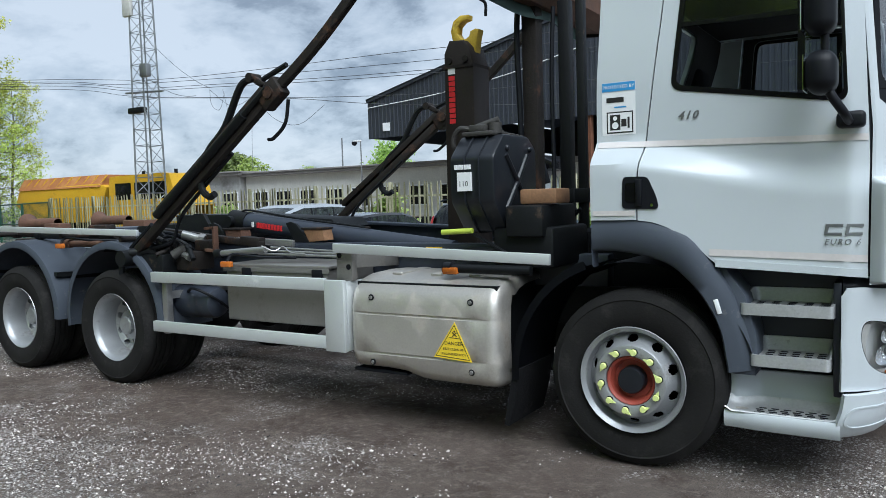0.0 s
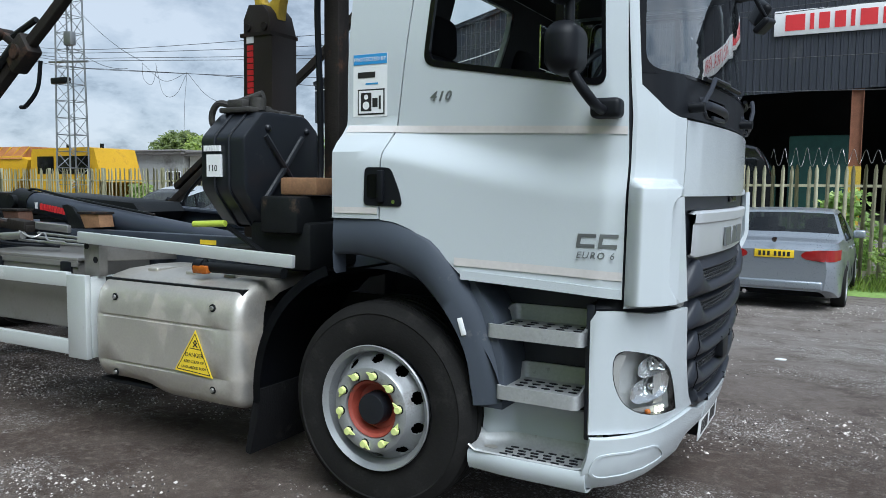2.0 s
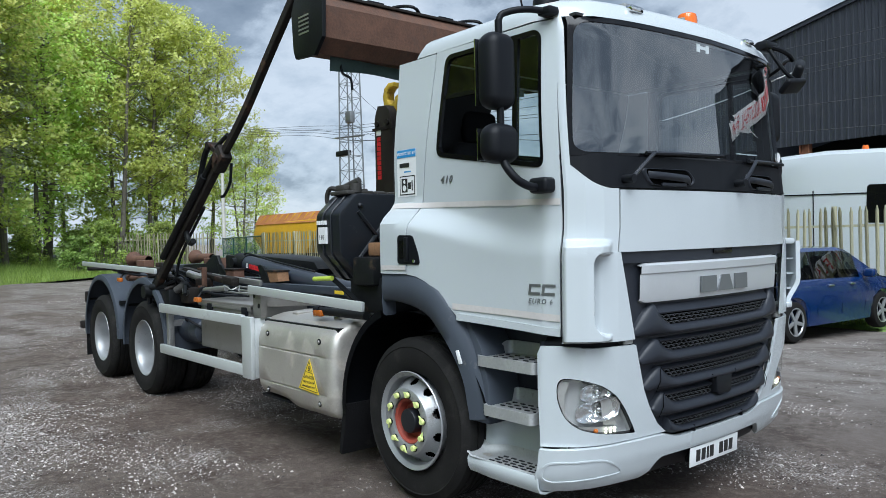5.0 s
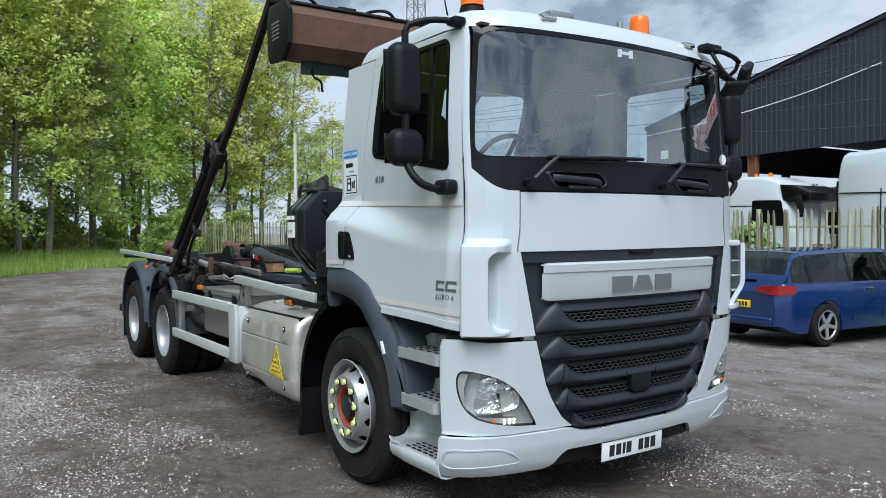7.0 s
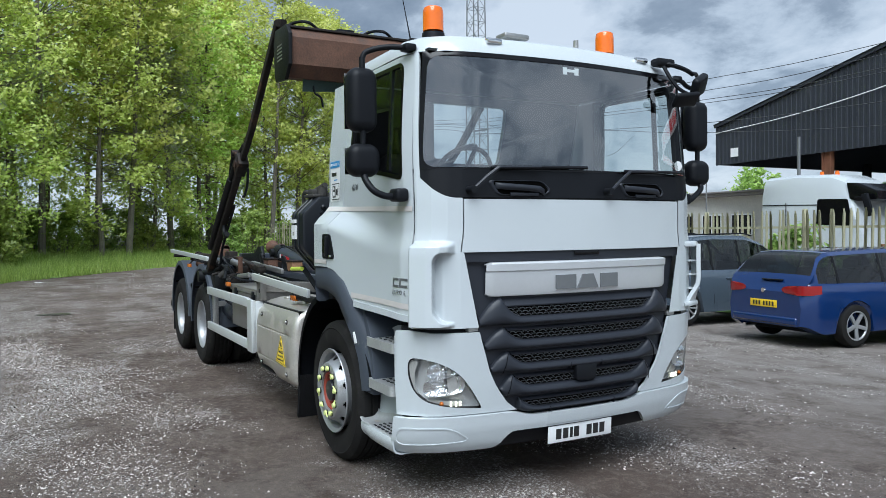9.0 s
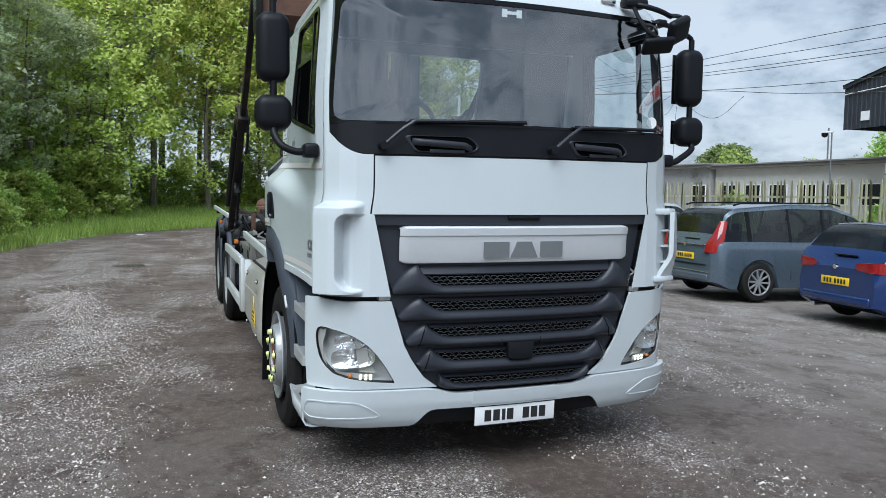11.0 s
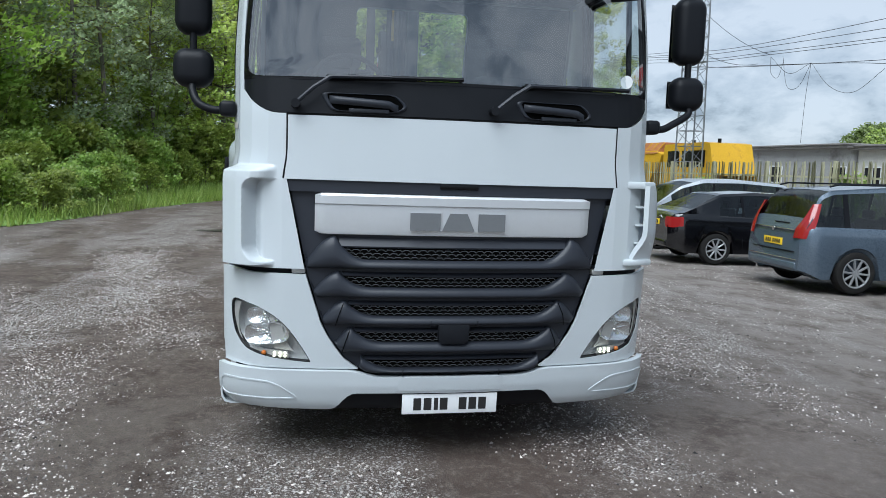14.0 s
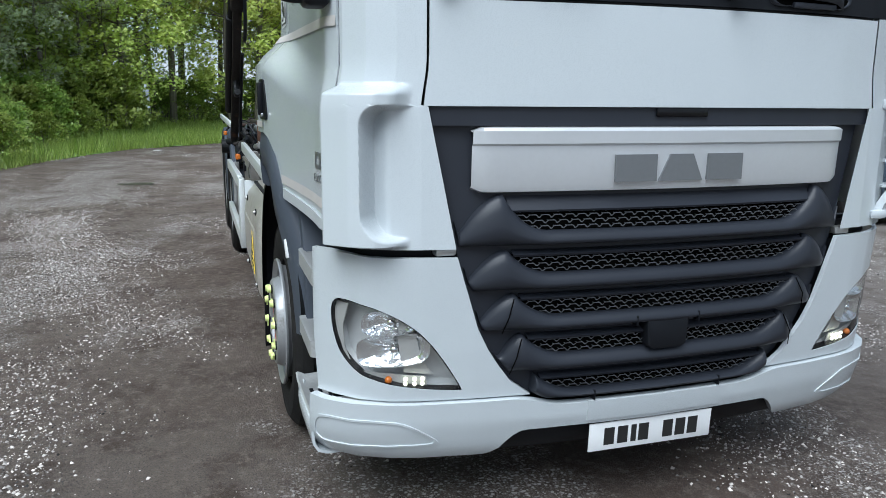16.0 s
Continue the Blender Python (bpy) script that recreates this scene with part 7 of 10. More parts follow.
for y in (-1.215, 1.215):
    bm = bmesh.new()
    prism(bm, [(-1.26, 2.96), (-1.0, 2.94), (-0.885, 3.05), (-0.87, 3.30), (-0.95, 3.39), (-1.26, 3.40), (-1.31, 3.30), (-1.29, 3.02)], y - 0.016, y + 0.016, "y", 0.004)
    ep = part("housing_end", bm, BLACKMET, house)
    for k in range(5):
        bm = bmesh.new()
        box(bm, (-1.2, y - 0.02, 3.12 + 0.03 * k), (-1.06, y + 0.02, 3.132 + 0.03 * k))
        part("end_slot", bm, BOXSTEEL, ep)
bm = bmesh.new()
loft(bm, [[(-1.10 + 0.03 * math.sin(5 * y), y, 2.97), (-1.09 + 0.04 * math.sin(4 * y + 1), y, 2.88 + 0.015 * math.sin(7 * y))] for y in [-1.05 + 2.1 * k / 24 for k in range(25)]])
bmesh.ops.solidify(bm, geom=bm.faces[:], thickness=0.006)
part("tarpaulin", bm, mat("grey_green_sheet", (0.10, 0.15, 0.14), 0.6, vary=0.2), house, "grey-green tarpaulin edge hanging from the housing")
random.seed(5)
for y0, z0 in ((-1.1, 3.39), (-0.4, 3.39), (0.3, 3.39)):
    bm = bmesh.new()
    tube(bm, [(-1.2, y0 - 0.1, z0), (-1.15, y0, z0 + 0.07), (-1.0, y0 + 0.08, z0 + 0.05), (-1.05, y0 + 0.2, z0)], 0.014, 6, smooth=4)
    part("housing_hose", bm, BLACKPL, house)
    bm = bmesh.new()
    box(bm, (-1.1, y0 + 0.35, z0 - 0.01), (-1.0, y0 + 0.5, z0 + 0.03), 0.006)
    part("housing_cleat", bm, BLACKPL, house)
bm = bmesh.new()
tube(bm, [(-1.1, -0.95, 2.95), (-1.08, -0.94, 2.86), (-1.04, -0.9, 2.82), (-1.05, -0.88, 2.74)], 0.010, 6, smooth=4)
part("hanging_cord", bm, BLACKPL, house)

# ---- ground ----
def ground_material():
    m = bpy.data.materials.new("gravelly_tarmac")
    m.use_nodes = True
    ns, ln = m.node_tree.nodes, m.node_tree.links
    bsdf = ns["Principled BSDF"]
    co = ns.new("ShaderNodeTexCoord")

    def noise_tex(s, detail, rough=0.6, dist=0.0):
        n = ns.new("ShaderNodeTexNoise")
        for k, v in (("Scale", s), ("Detail", detail), ("Roughness", rough), ("Distortion", dist)):
            n.inputs[k].default_value = v
        ln.new(co.outputs["Object"], n.inputs["Vector"])
        return n

    def ranged(src, a, b, lo=0.0, hi=1.0):
        r = ns.new("ShaderNodeMapRange")
        for k, v in (("From Min", a), ("From Max", b), ("To Min", lo), ("To Max", hi)):
            r.inputs[k].default_value = v
        ln.new(src, r.inputs["Value"])
        return r.outputs[0]

    def mixed(fac, a, b):
        x = ns.new("ShaderNodeMix")
        x.data_type = "RGBA"
        for key, v in (("A", a), ("B", b)):
            if isinstance(v, tuple):
                x.inputs[key].default_value = (*v, 1)
            else:
                ln.new(v, x.inputs[key])
        ln.new(fac, x.inputs["Factor"])
        return x.outputs["Result"]

    def times(a, b):
        x = ns.new("ShaderNodeMath")
        x.operation = "MULTIPLY"
        ln.new(a, x.inputs[0])
        ln.new(b, x.inputs[1])
        return x.outputs[0]

    big, mid, fine, grit = noise_tex(0.32, 6, 0.6, 0.3), noise_tex(1.7, 9, 0.72, 0.2), noise_tex(13, 10, 0.8), noise_tex(120, 4, 0.75)
    # tracks run along the yard: the same noise drawn out along x
    stretch = ns.new("ShaderNodeMapping")
    stretch.inputs["Scale"].default_value = (0.22, 1.0, 1.0)
    stretch.inputs["Rotation"].default_value = (0, 0, radians(-14))
    ln.new(co.outputs["Object"], stretch.inputs["Vector"])
    lanes = ns.new("ShaderNodeTexNoise")
    for k, v in (("Scale", 0.85), ("Detail", 8.0), ("Roughness", 0.62), ("Distortion", 0.4)):
        lanes.inputs[k].default_value = v
    ln.new(stretch.outputs[0], lanes.inputs["Vector"])
    # damp brown fines, greyer where the tarmac is bare
    base = mixed(ranged(big.outputs["Fac"], 0.42, 0.60), (0.092, 0.062, 0.046), (0.130, 0.102, 0.084))
    base = mixed(ranged(mid.outputs["Fac"], 0.49, 0.60), base, (0.062, 0.040, 0.029))
    base = mixed(ranged(fine.outputs["Fac"], 0.50, 0.62), base, (0.195, 0.156, 0.130))
    base = mixed(ranged(grit.outputs["Fac"], 0.48, 0.36), base, (0.045, 0.037, 0.032))
    # paler towards the parked cars
    axes = ns.new("ShaderNodeSeparateXYZ")
    ln.new(co.outputs["Object"], axes.inputs[0])
    car_pale = times(ranged(axes.outputs["Y"], 0.5, 4.5), ranged(mid.outputs["Fac"], 0.62, 0.44, 0.25, 0.75))
    base = mixed(car_pale, base, (0.25, 0.225, 0.205))
    # pale chippings, loose in patches and tracks
    chips = []
    for size in (52, 95, 170):
        vor = ns.new("ShaderNodeTexVoronoi")
        vor.inputs["Scale"].default_value = size
        ln.new(co.outputs["Object"], vor.inputs["Vector"])
        sep = ns.new("ShaderNodeSeparateColor")
        ln.new(vor.outputs["Color"], sep.inputs[0])
        chips.append((vor, sep))
    both = ns.new("ShaderNodeMath")
    both.operation = "ADD"
    ln.new(noise_tex(0.75, 10, 0.74, 0.25).outputs["Fac"], both.inputs[0])
    ln.new(lanes.outputs["Fac"], both.inputs[1])
    patch = ranged(both.outputs[0], 0.98, 1.12)
    (va, sa), (vb, sb), (vc, sc) = chips
    chip = times(times(ranged(va.outputs["Distance"], 0.46, 0.36), ranged(sa.outputs["Red"], 0.62, 0.66)), patch)
    chip2 = times(times(ranged(vb.outputs["Distance"], 0.46, 0.36), ranged(sb.outputs["Red"], 0.36, 0.42)), ranged(patch, 0.0, 1.0, 0.07, 0.9))
    chip3 = times(times(ranged(vc.outputs["Distance"], 0.50, 0.38), ranged(sc.outputs["Red"], 0.44, 0.56)), ranged(patch, 0.0, 1.0, 0.09, 0.9))
    base = mixed(chip3, base, (0.33, 0.285, 0.25))
    tone = mixed(sb.outputs["Green"], (0.12, 0.105, 0.095), (0.62, 0.59, 0.56))
    base = mixed(chip2, base, tone)
    base = mixed(chip, base, (0.58, 0.555, 0.53))
    ln.new(base, bsdf.inputs["Base Color"])
    ln.new(ranged(mid.outputs["Fac"], 0.35, 0.7, 0.62, 0.9), bsdf.inputs["Roughness"])
    h = ns.new("ShaderNodeMath")
    h.operation = "ADD"
    ln.new(fine.outputs["Fac"], h.inputs[0])
    ln.new(grit.outputs["Fac"], h.inputs[1])
    h2 = ns.new("ShaderNodeMath")
    h2.operation = "ADD"
    ln.new(h.outputs[0], h2.inputs[0])
    ln.new(chip2, h2.inputs[1])
    b = ns.new("ShaderNodeBump")
    b.inputs["Strength"].default_value, b.inputs["Distance"].default_value = 1.0, 0.016
    ln.new(h2.outputs[0], b.inputs["Height"])
    ln.new(b.outputs[0], bsdf.inputs["Normal"])
    return m


GROUND = ground_material()


def ground_z(x, y):
    """Gentle unevenness, level where wheels stand."""
    near = math.exp(-((x + 2.5) / 7.0) ** 4 - (y / 6.0) ** 4)
    z = 0.05 * noise.noise(Vector((x * 0.09, y * 0.09, 3.1))) + 0.022 * noise.noise(Vector((x * 0.45, y * 0.45, 7.7)))
    return z * (1 - 0.93 * near) - 0.15 * ease(y, 3.0, 6.2) - 0.10 * ease(y, 7.0, 12.0)


bm = bmesh.new()
ax = sorted({*[-160 + 8 * i for i in range(41)], *[-12 + 0.5 * i for i in range(45)], *[-44 + 2 * i for i in range(30)], -900, -400, 400, 900})
ay = sorted({*[-160 + 8 * i for i in range(41)], *[-8 + 0.5 * i for i in range(40)], *[-20 + 2 * i for i in range(30)], -900, -400, 400, 900})
rows = [[(x, y, ground_z(x, y) if abs(x) < 60 and abs(y) < 60 else (-0.25 if y > 5 else 0.0)) for x in ax] for y in ay]
loft(bm, rows)
bmesh.ops.recalc_face_normals(bm, faces=bm.faces)
if sum(f.normal.z for f in bm.faces) < 0:
    bmesh.ops.reverse_faces(bm, faces=bm.faces)
ground = new("ground", to_mesh("ground", bm, GROUND, 80))
tagged(ground, "worn dark tarmac yard strewn with pale gravel", "ground", kind="structure")

# ---- grass bank and wood floor ----
EDGE = [(12, -15), (2, -12.5), (-7, -9.6), (-14.5, -7.3), (-20, -6.2), (-25.5, -4.6), (-30, -1.6), (-33.5, 1.2), (-38, 6.2), (-44, 12.0), (-50, 19.0), (-58, 27)]
GRASS = mat("rough_grass", (0.22, 0.34, 0.085), 0.9, vary=0.3, scale=0.9, fine=16, bump=0.5, dirt=(0.05, 0.045, 0.028), dirt_amount=0.12, dirt_scale=0.7)
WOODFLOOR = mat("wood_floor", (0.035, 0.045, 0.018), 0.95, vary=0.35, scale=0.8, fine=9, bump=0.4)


def edge_normals(line):
    out = []
    for i, p in enumerate(line):
        a, b = Vector(line[max(0, i - 1)]), Vector(line[min(len(line) - 1, i + 1)])
        d = (b - a).normalized()
        out.append(Vector((d.y, -d.x)) * -1)
    return out


fine_edge = [(p.x, p.y) for p in smooth_line([(x, y, 0) for x, y in EDGE], 8)]
EN = edge_normals(fine_edge)
if EN[len(EN) // 2].x > 0:
    EN = [-n for n in EN]


def bank_z(d):
    return lerp_table(d, [(0, 0.0), (0.5, 0.03), (1.5, 0.12), (3, 0.34), (5, 0.55), (9, 0.8), (16, 1.0), (60, 1.4)])


random.seed(21)
bm = bmesh.new()
rows = []
for d in (-0.6, 0.0, 0.5, 1.0, 1.6, 2.3, 3.0, 4.0, 5.0, 7.0):
    rows.append([(x + n.x * d * 1.0 + 0.35 * noise.noise(Vector((x * 0.8, y * 0.8, d))), y + n.y * d + 0.35 * noise.noise(Vector((x * 0.8, y * 0.8, d + 9))), bank_z(d) + (0.006 if d < 0 else 0.03 + 0.07 * noise.noise(Vector((x * 0.7, y * 0.7, d))) * min(1, max(d, 0)))) for (x, y), n in zip(fine_edge, EN)])
loft(bm, rows)
bmesh.ops.recalc_face_normals(bm, faces=bm.faces)
verge = new("grass_verge", to_mesh("grass_verge", bm, GRASS, 80))
tagged(verge, "rough green grass bank along the wood", "grass verge", kind="structure")
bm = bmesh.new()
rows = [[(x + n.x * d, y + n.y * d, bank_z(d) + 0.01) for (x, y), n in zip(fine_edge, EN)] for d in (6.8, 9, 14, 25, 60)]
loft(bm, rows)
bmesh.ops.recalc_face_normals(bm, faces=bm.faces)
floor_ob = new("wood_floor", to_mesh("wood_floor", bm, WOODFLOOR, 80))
tagged(floor_ob, "dark green-brown floor under the trees", "woodland floor", kind="structure")

# strip of weeds in front of the palisade
bm = bmesh.new()
loft(bm, [[(x, y + 0.25 * noise.noise(Vector((x * 0.6, y, 2))), z) for x in [-28 + 0.6 * i for i in range(70)]] for y, z in ((10.5, -0.23), (10.9, -0.20), (11.6, -0.17), (12.6, -0.19), (13.2, -0.26))])
bmesh.ops.recalc_face_normals(bm, faces=bm.faces)
weeds = new("weed_strip", to_mesh("weed_strip", bm, GRASS, 80))
tagged(weeds, "strip of weeds along the palisade fence", "grass verge", kind="structure")


# ---- foliage ----
def leaf_material(name, color, bright):
    m = bpy.data.materials.new(name)
    m.use_nodes = True
    ns, ln = m.node_tree.nodes, m.node_tree.links
    ns.clear()
    o = ns.new("ShaderNodeOutputMaterial")
    df, tl, gl = ns.new("ShaderNodeBsdfDiffuse"), ns.new("ShaderNodeBsdfTranslucent"), ns.new("ShaderNodeBsdfGlossy")
    gl.inputs["Roughness"].default_value = 0.45
    geo, obj = ns.new("ShaderNodeNewGeometry"), ns.new("ShaderNodeObjectInfo")
    ramp = ns.new("ShaderNodeValToRGB")
    ramp.color_ramp.elements[0].color = (*[c * 0.7 for c in color], 1)
    ramp.color_ramp.elements[1].color = (*bright, 1)
    e = ramp.color_ramp.elements.new(0.55)
    e.color = (*color, 1)
    ln.new(geo.outputs["Random Per Island"], ramp.inputs["Fac"])
    hsv = ns.new("ShaderNodeHueSaturation")
    mr, mh = ns.new("ShaderNodeMapRange"), ns.new("ShaderNodeMapRange")
    mr.inputs["To Min"].default_value, mr.inputs["To Max"].default_value = 0.85, 1.25
    mh.inputs["To Min"].default_value, mh.inputs["To Max"].default_value = 0.478, 0.512
    ln.new(obj.outputs["Random"], mr.inputs["Value"])
    ln.new(obj.outputs["Random"], mh.inputs["Value"])
    ln.new(mr.outputs[0], hsv.inputs["Value"])
    ln.new(mh.outputs[0], hsv.inputs["Hue"])
    ln.new(ramp.outputs["Color"], hsv.inputs["Color"])
    for sh in (df, tl):
        ln.new(hsv.outputs["Color"], sh.inputs["Color"])
    a, b = ns.new("ShaderNodeMixShader"), ns.new("ShaderNodeMixShader")
    a.inputs[0].default_value, b.inputs[0].default_value = 0.5, 0.04
    ln.new(df.outputs[0], a.inputs[1])
    ln.new(tl.outputs[0], a.inputs[2])
    ln.new(a.outputs[0], b.inputs[1])
    ln.new(gl.outputs[0], b.inputs[2])
    ln.new(b.outputs[0], o.inputs[0])
    return m


LEAF_POPLAR = leaf_material("poplar_leaf", (0.52, 0.60, 0.115), (0.78, 0.83, 0.26))
LEAF_ASH = leaf_material("ash_leaf", (0.53, 0.68, 0.13), (0.80, 0.90, 0.29))
LEAF_DARK = leaf_material("thicket_leaf", (0.29, 0.41, 0.08), (0.50, 0.62, 0.15))
LEAF_PALE = leaf_material("willow_leaf", (0.42, 0.50, 0.28), (0.62, 0.68, 0.42))
# for the distant crowns only, darker green than the nearer leaves
LEAF_FAR = leaf_material("far_tree_leaf", (0.17, 0.25, 0.07), (0.30, 0.40, 0.12))
LEAF_BRAMBLE = leaf_material("bramble_leaf", (0.26, 0.36, 0.09), (0.46, 0.58, 0.16))
BLADE = leaf_material("grass_blade", (0.32, 0.49, 0.10), (0.52, 0.69, 0.20))
BARK = mat("grey_bark", (0.19, 0.17, 0.14), 0.9, vary=0.35, scale=3, fine=30, bump=0.6, dirt=(0.07, 0.06, 0.045), dirt_amount=0.4, dirt_scale=3)


def leaf_cloud(name, centres, spread, per, size, seed, parent, material, droop=0.0, label="", kite=True):
    """Many small leaves scattered about the twig ends given."""
    rng = np.random.default_rng(seed)
    c = np.repeat(np.asarray(centres, float), per, 0)
    n = len(c)
    sp = np.repeat(np.asarray(spread, float), per, 0)[:, None] if np.ndim(spread) else spread
    g = rng.normal(size=(n, 3))
    g /= np.linalg.norm(g, axis=1)[:, None]
    p = c + g * (rng.random((n, 1)) ** 0.5) * sp * np.array([1, 1, 0.75])
    # blades turn their faces to the light
    nn = rng.normal(size=(n, 3))
    nn = nn / np.linalg.norm(nn, axis=1)[:, None] * 0.75 + np.array(sun_from)
    nn /= np.linalg.norm(nn, axis=1)[:, None]
    d = rng.normal(size=(n, 3))
    d[:, 2] -= droop
    d -= nn * np.sum(d * nn, axis=1)[:, None]
    d /= np.linalg.norm(d, axis=1)[:, None]
    u = np.cross(d, nn)
    u /= np.linalg.norm(u, axis=1)[:, None]
    s = size * (0.6 + 0.8 * rng.random((n, 1)))
    if kite:
        corners = [p - d * s * 0.5, p + u * s * 0.36, p + d * s * 0.5, p - u * s * 0.36]
    else:
        skew = u * s * rng.uniform(-0.3, 0.3, (n, 1))
        corners = [p - d * s * 0.42 + u * s * 0.4, p + d * s * 0.58 + skew, p - d * s * 0.42 - u * s * 0.4]
    k = len(corners)
    v = np.stack(corners, 1).reshape(-1, 3)
    me = bpy.data.meshes.new(name)
    me.vertices.add(k * n)
    me.vertices.foreach_set("co", v.ravel())
    me.loops.add(k * n)
    me.loops.foreach_set("vertex_index", np.arange(k * n))
    me.polygons.add(n)
    me.polygons.foreach_set("loop_start", np.arange(0, k * n, k))
    me.polygons.foreach_set("loop_total", np.full(n, k))
    me.update()
    me.materials.append(material)
    ob = new(name, me)
    ob.parent = parent
    return tagged(ob, label)


def make_tree(seed, height, radius, clear, twigs, per, leaf, material, label, narrow=1.0, trunk=0.16, spread=0.62, stems=1):
    """A tree: tapered trunk, limbs that leave it upwards, twigs with leaves at the ends."""
    rng = random.Random(seed)
    t = thing("tree", label, "tree", group="wood trees")
    bm = bmesh.new()
    tips, sizes = [], []
    for st in range(stems):
        lean = Vector((rng.uniform(-1, 1), rng.uniform(-1, 1), 0)) * (0.05 if stems == 1 else 0.16) * height
        base = Vector((rng.uniform(-0.3, 0.3), rng.uniform(-0.3, 0.3), -0.3)) * (0 if stems == 1 else 1) + Vector((0, 0, -0.3))
        line = smooth_line([base, base + lean * 0.2 + Vector((rng.uniform(-.15, .15), rng.uniform(-.15, .15), height * 0.3)), base + lean * 0.6 + Vector((rng.uniform(-.3, .3), rng.uniform(-.3, .3), height * 0.65)), base + lean + Vector((0, 0, height * 0.97))], 6)
        tube(bm, line, trunk, 8, 0.02)
        k = int(twigs / stems)
        for i in range(k):
            f = clear + (1 - clear) * ((i + rng.random()) / k) ** 0.85
            p = line[min(len(line) - 1, int(f * (len(line) - 1)))].copy()
            g = (f - clear) / (1 - clear)
            reach = radius * (0.35 + 0.75 * math.sin(math.pi * min(1, 0.12 + 0.88 * g)) ** 0.8) * rng.uniform(0.45, 1.1)
            a = rng.uniform(0, 2 * math.pi)
            up = reach * narrow * rng.uniform(0.3, 0.9)
            q = p + Vector((math.cos(a) * reach, math.sin(a) * reach, up))
            mid = p + (q - p) * 0.5 + Vector((0, 0, -0.08 * reach))
            if i % 2 == 0:
                tube(bm, [p, mid, q], 0.012 + 0.018 * reach / radius, 4, 0.006)
            for w in (0.74, 0.92, 1.06):
                tips.append(p + (q - p) * w + Vector((rng.uniform(-.2, .2), rng.uniform(-.2, .2), rng.uniform(-.2, .2))) * 1.5)
                sizes.append(spread * rng.uniform(0.5, 1.15))
    part("trunk", bm, BARK, t, "grey bark trunk with limbs")
    leaf_cloud("crown", tips, sizes, per, leaf, seed, t, material, 0.3, kite=False)
    return t


def make_bush(seed, r, h, clumps, per, leaf, material, label):
    rng = random.Random(seed)
    t = thing("bush", label, "bush", group="thicket bushes")
    bm = bmesh.new()
    tips, sizes = [], []
    for i in range(clumps):
        a, f = rng.uniform(0, 2 * math.pi), rng.random() ** 0.6
        z = h * rng.random() ** 0.8
        k = (1 - (z / h) ** 2.2 * 0.75) * rng.uniform(0.7, 1.1)
        tips.append(Vector((math.cos(a) * r * f * k, math.sin(a) * r * f * k, z)))
        sizes.append(rng.uniform(0.25, 0.6) * r * 0.5)
        if i % 4 == 0:
            tube(bm, [(math.cos(a) * 0.1, math.sin(a) * 0.1, -0.2), tips[-1] * 0.6, tips[-1]], 0.02, 4, 0.005)
    part("woody_stem", bm, BARK, t)
    leaf_cloud("foliage", tips, sizes, per, leaf, seed, t, material, 0.1, kite=False)
    return t


trees = [
    make_tree(1, 15.5, 2.5, 0.24, 115, 24, 0.165, LEAF_POPLAR, "tall slender poplar in fresh yellow-green leaf", 1.1),
    make_tree(2, 17.0, 2.7, 0.27, 120, 24, 0.170, LEAF_POPLAR, "tall poplar with airy yellow-green crown", 1.0),
    make_tree(3, 13.5, 2.9, 0.16, 120, 27, 0.170, LEAF_ASH, "leafy green tree at the wood edge", 0.6, 0.15, 0.75),
    make_tree(4, 12.0, 3.3, 0.10, 130, 28, 0.170, LEAF_ASH, "spreading green tree with low boughs", 0.4, 0.14, 0.8, 2),
    make_tree(5, 11.0, 2.3, 0.25, 80, 30, 0.14, LEAF_PALE, "thin pale silvery willow", 0.8, 0.12, 0.6),
    make_tree(6, 9.2, 4.0, 0.18, 160, 40, 0.42, LEAF_FAR, "distant dense round-headed green tree", 0.3, 0.22, 1.1),
]
bushes = [
    make_bush(11, 1.7, 2.4, 60, 38, 0.15, LEAF_DARK, "dense dark green thicket bush"),
    make_bush(12, 1.3, 1.7, 50, 38, 0.14, LEAF_BRAMBLE, "bright green bramble bush"),
    make_bush(13, 2.1, 3.6, 75, 38, 0.16, LEAF_DARK, "tall dark hawthorn thicket"),
]


def along(f, d):
    """A place a fraction along the wood edge and d metres into the wood."""
    i = f * (len(fine_edge) - 1)
    k = min(len(fine_edge) - 2, int(i))
    u = i - k
    x = fine_edge[k][0] * (1 - u) + fine_edge[k + 1][0] * u + EN[k].x * d
    y = fine_edge[k][1] * (1 - u) + fine_edge[k + 1][1] * u + EN[k].y * d
    return x, y


rng = random.Random(77)
used = set()


def plant(kind, i, x, y, z, s):
    src = (trees if kind == "tree" else bushes)[i]
    m = pose(x, y, z, 0, 0, rng.uniform(-45, 45)) @ Matrix.Scale(s, 4)
    if (kind, i) not in used:
        used.add((kind, i))
        src.matrix_basis = m
    else:
        c = copy_thing(src, m)
        c.matrix_basis = m


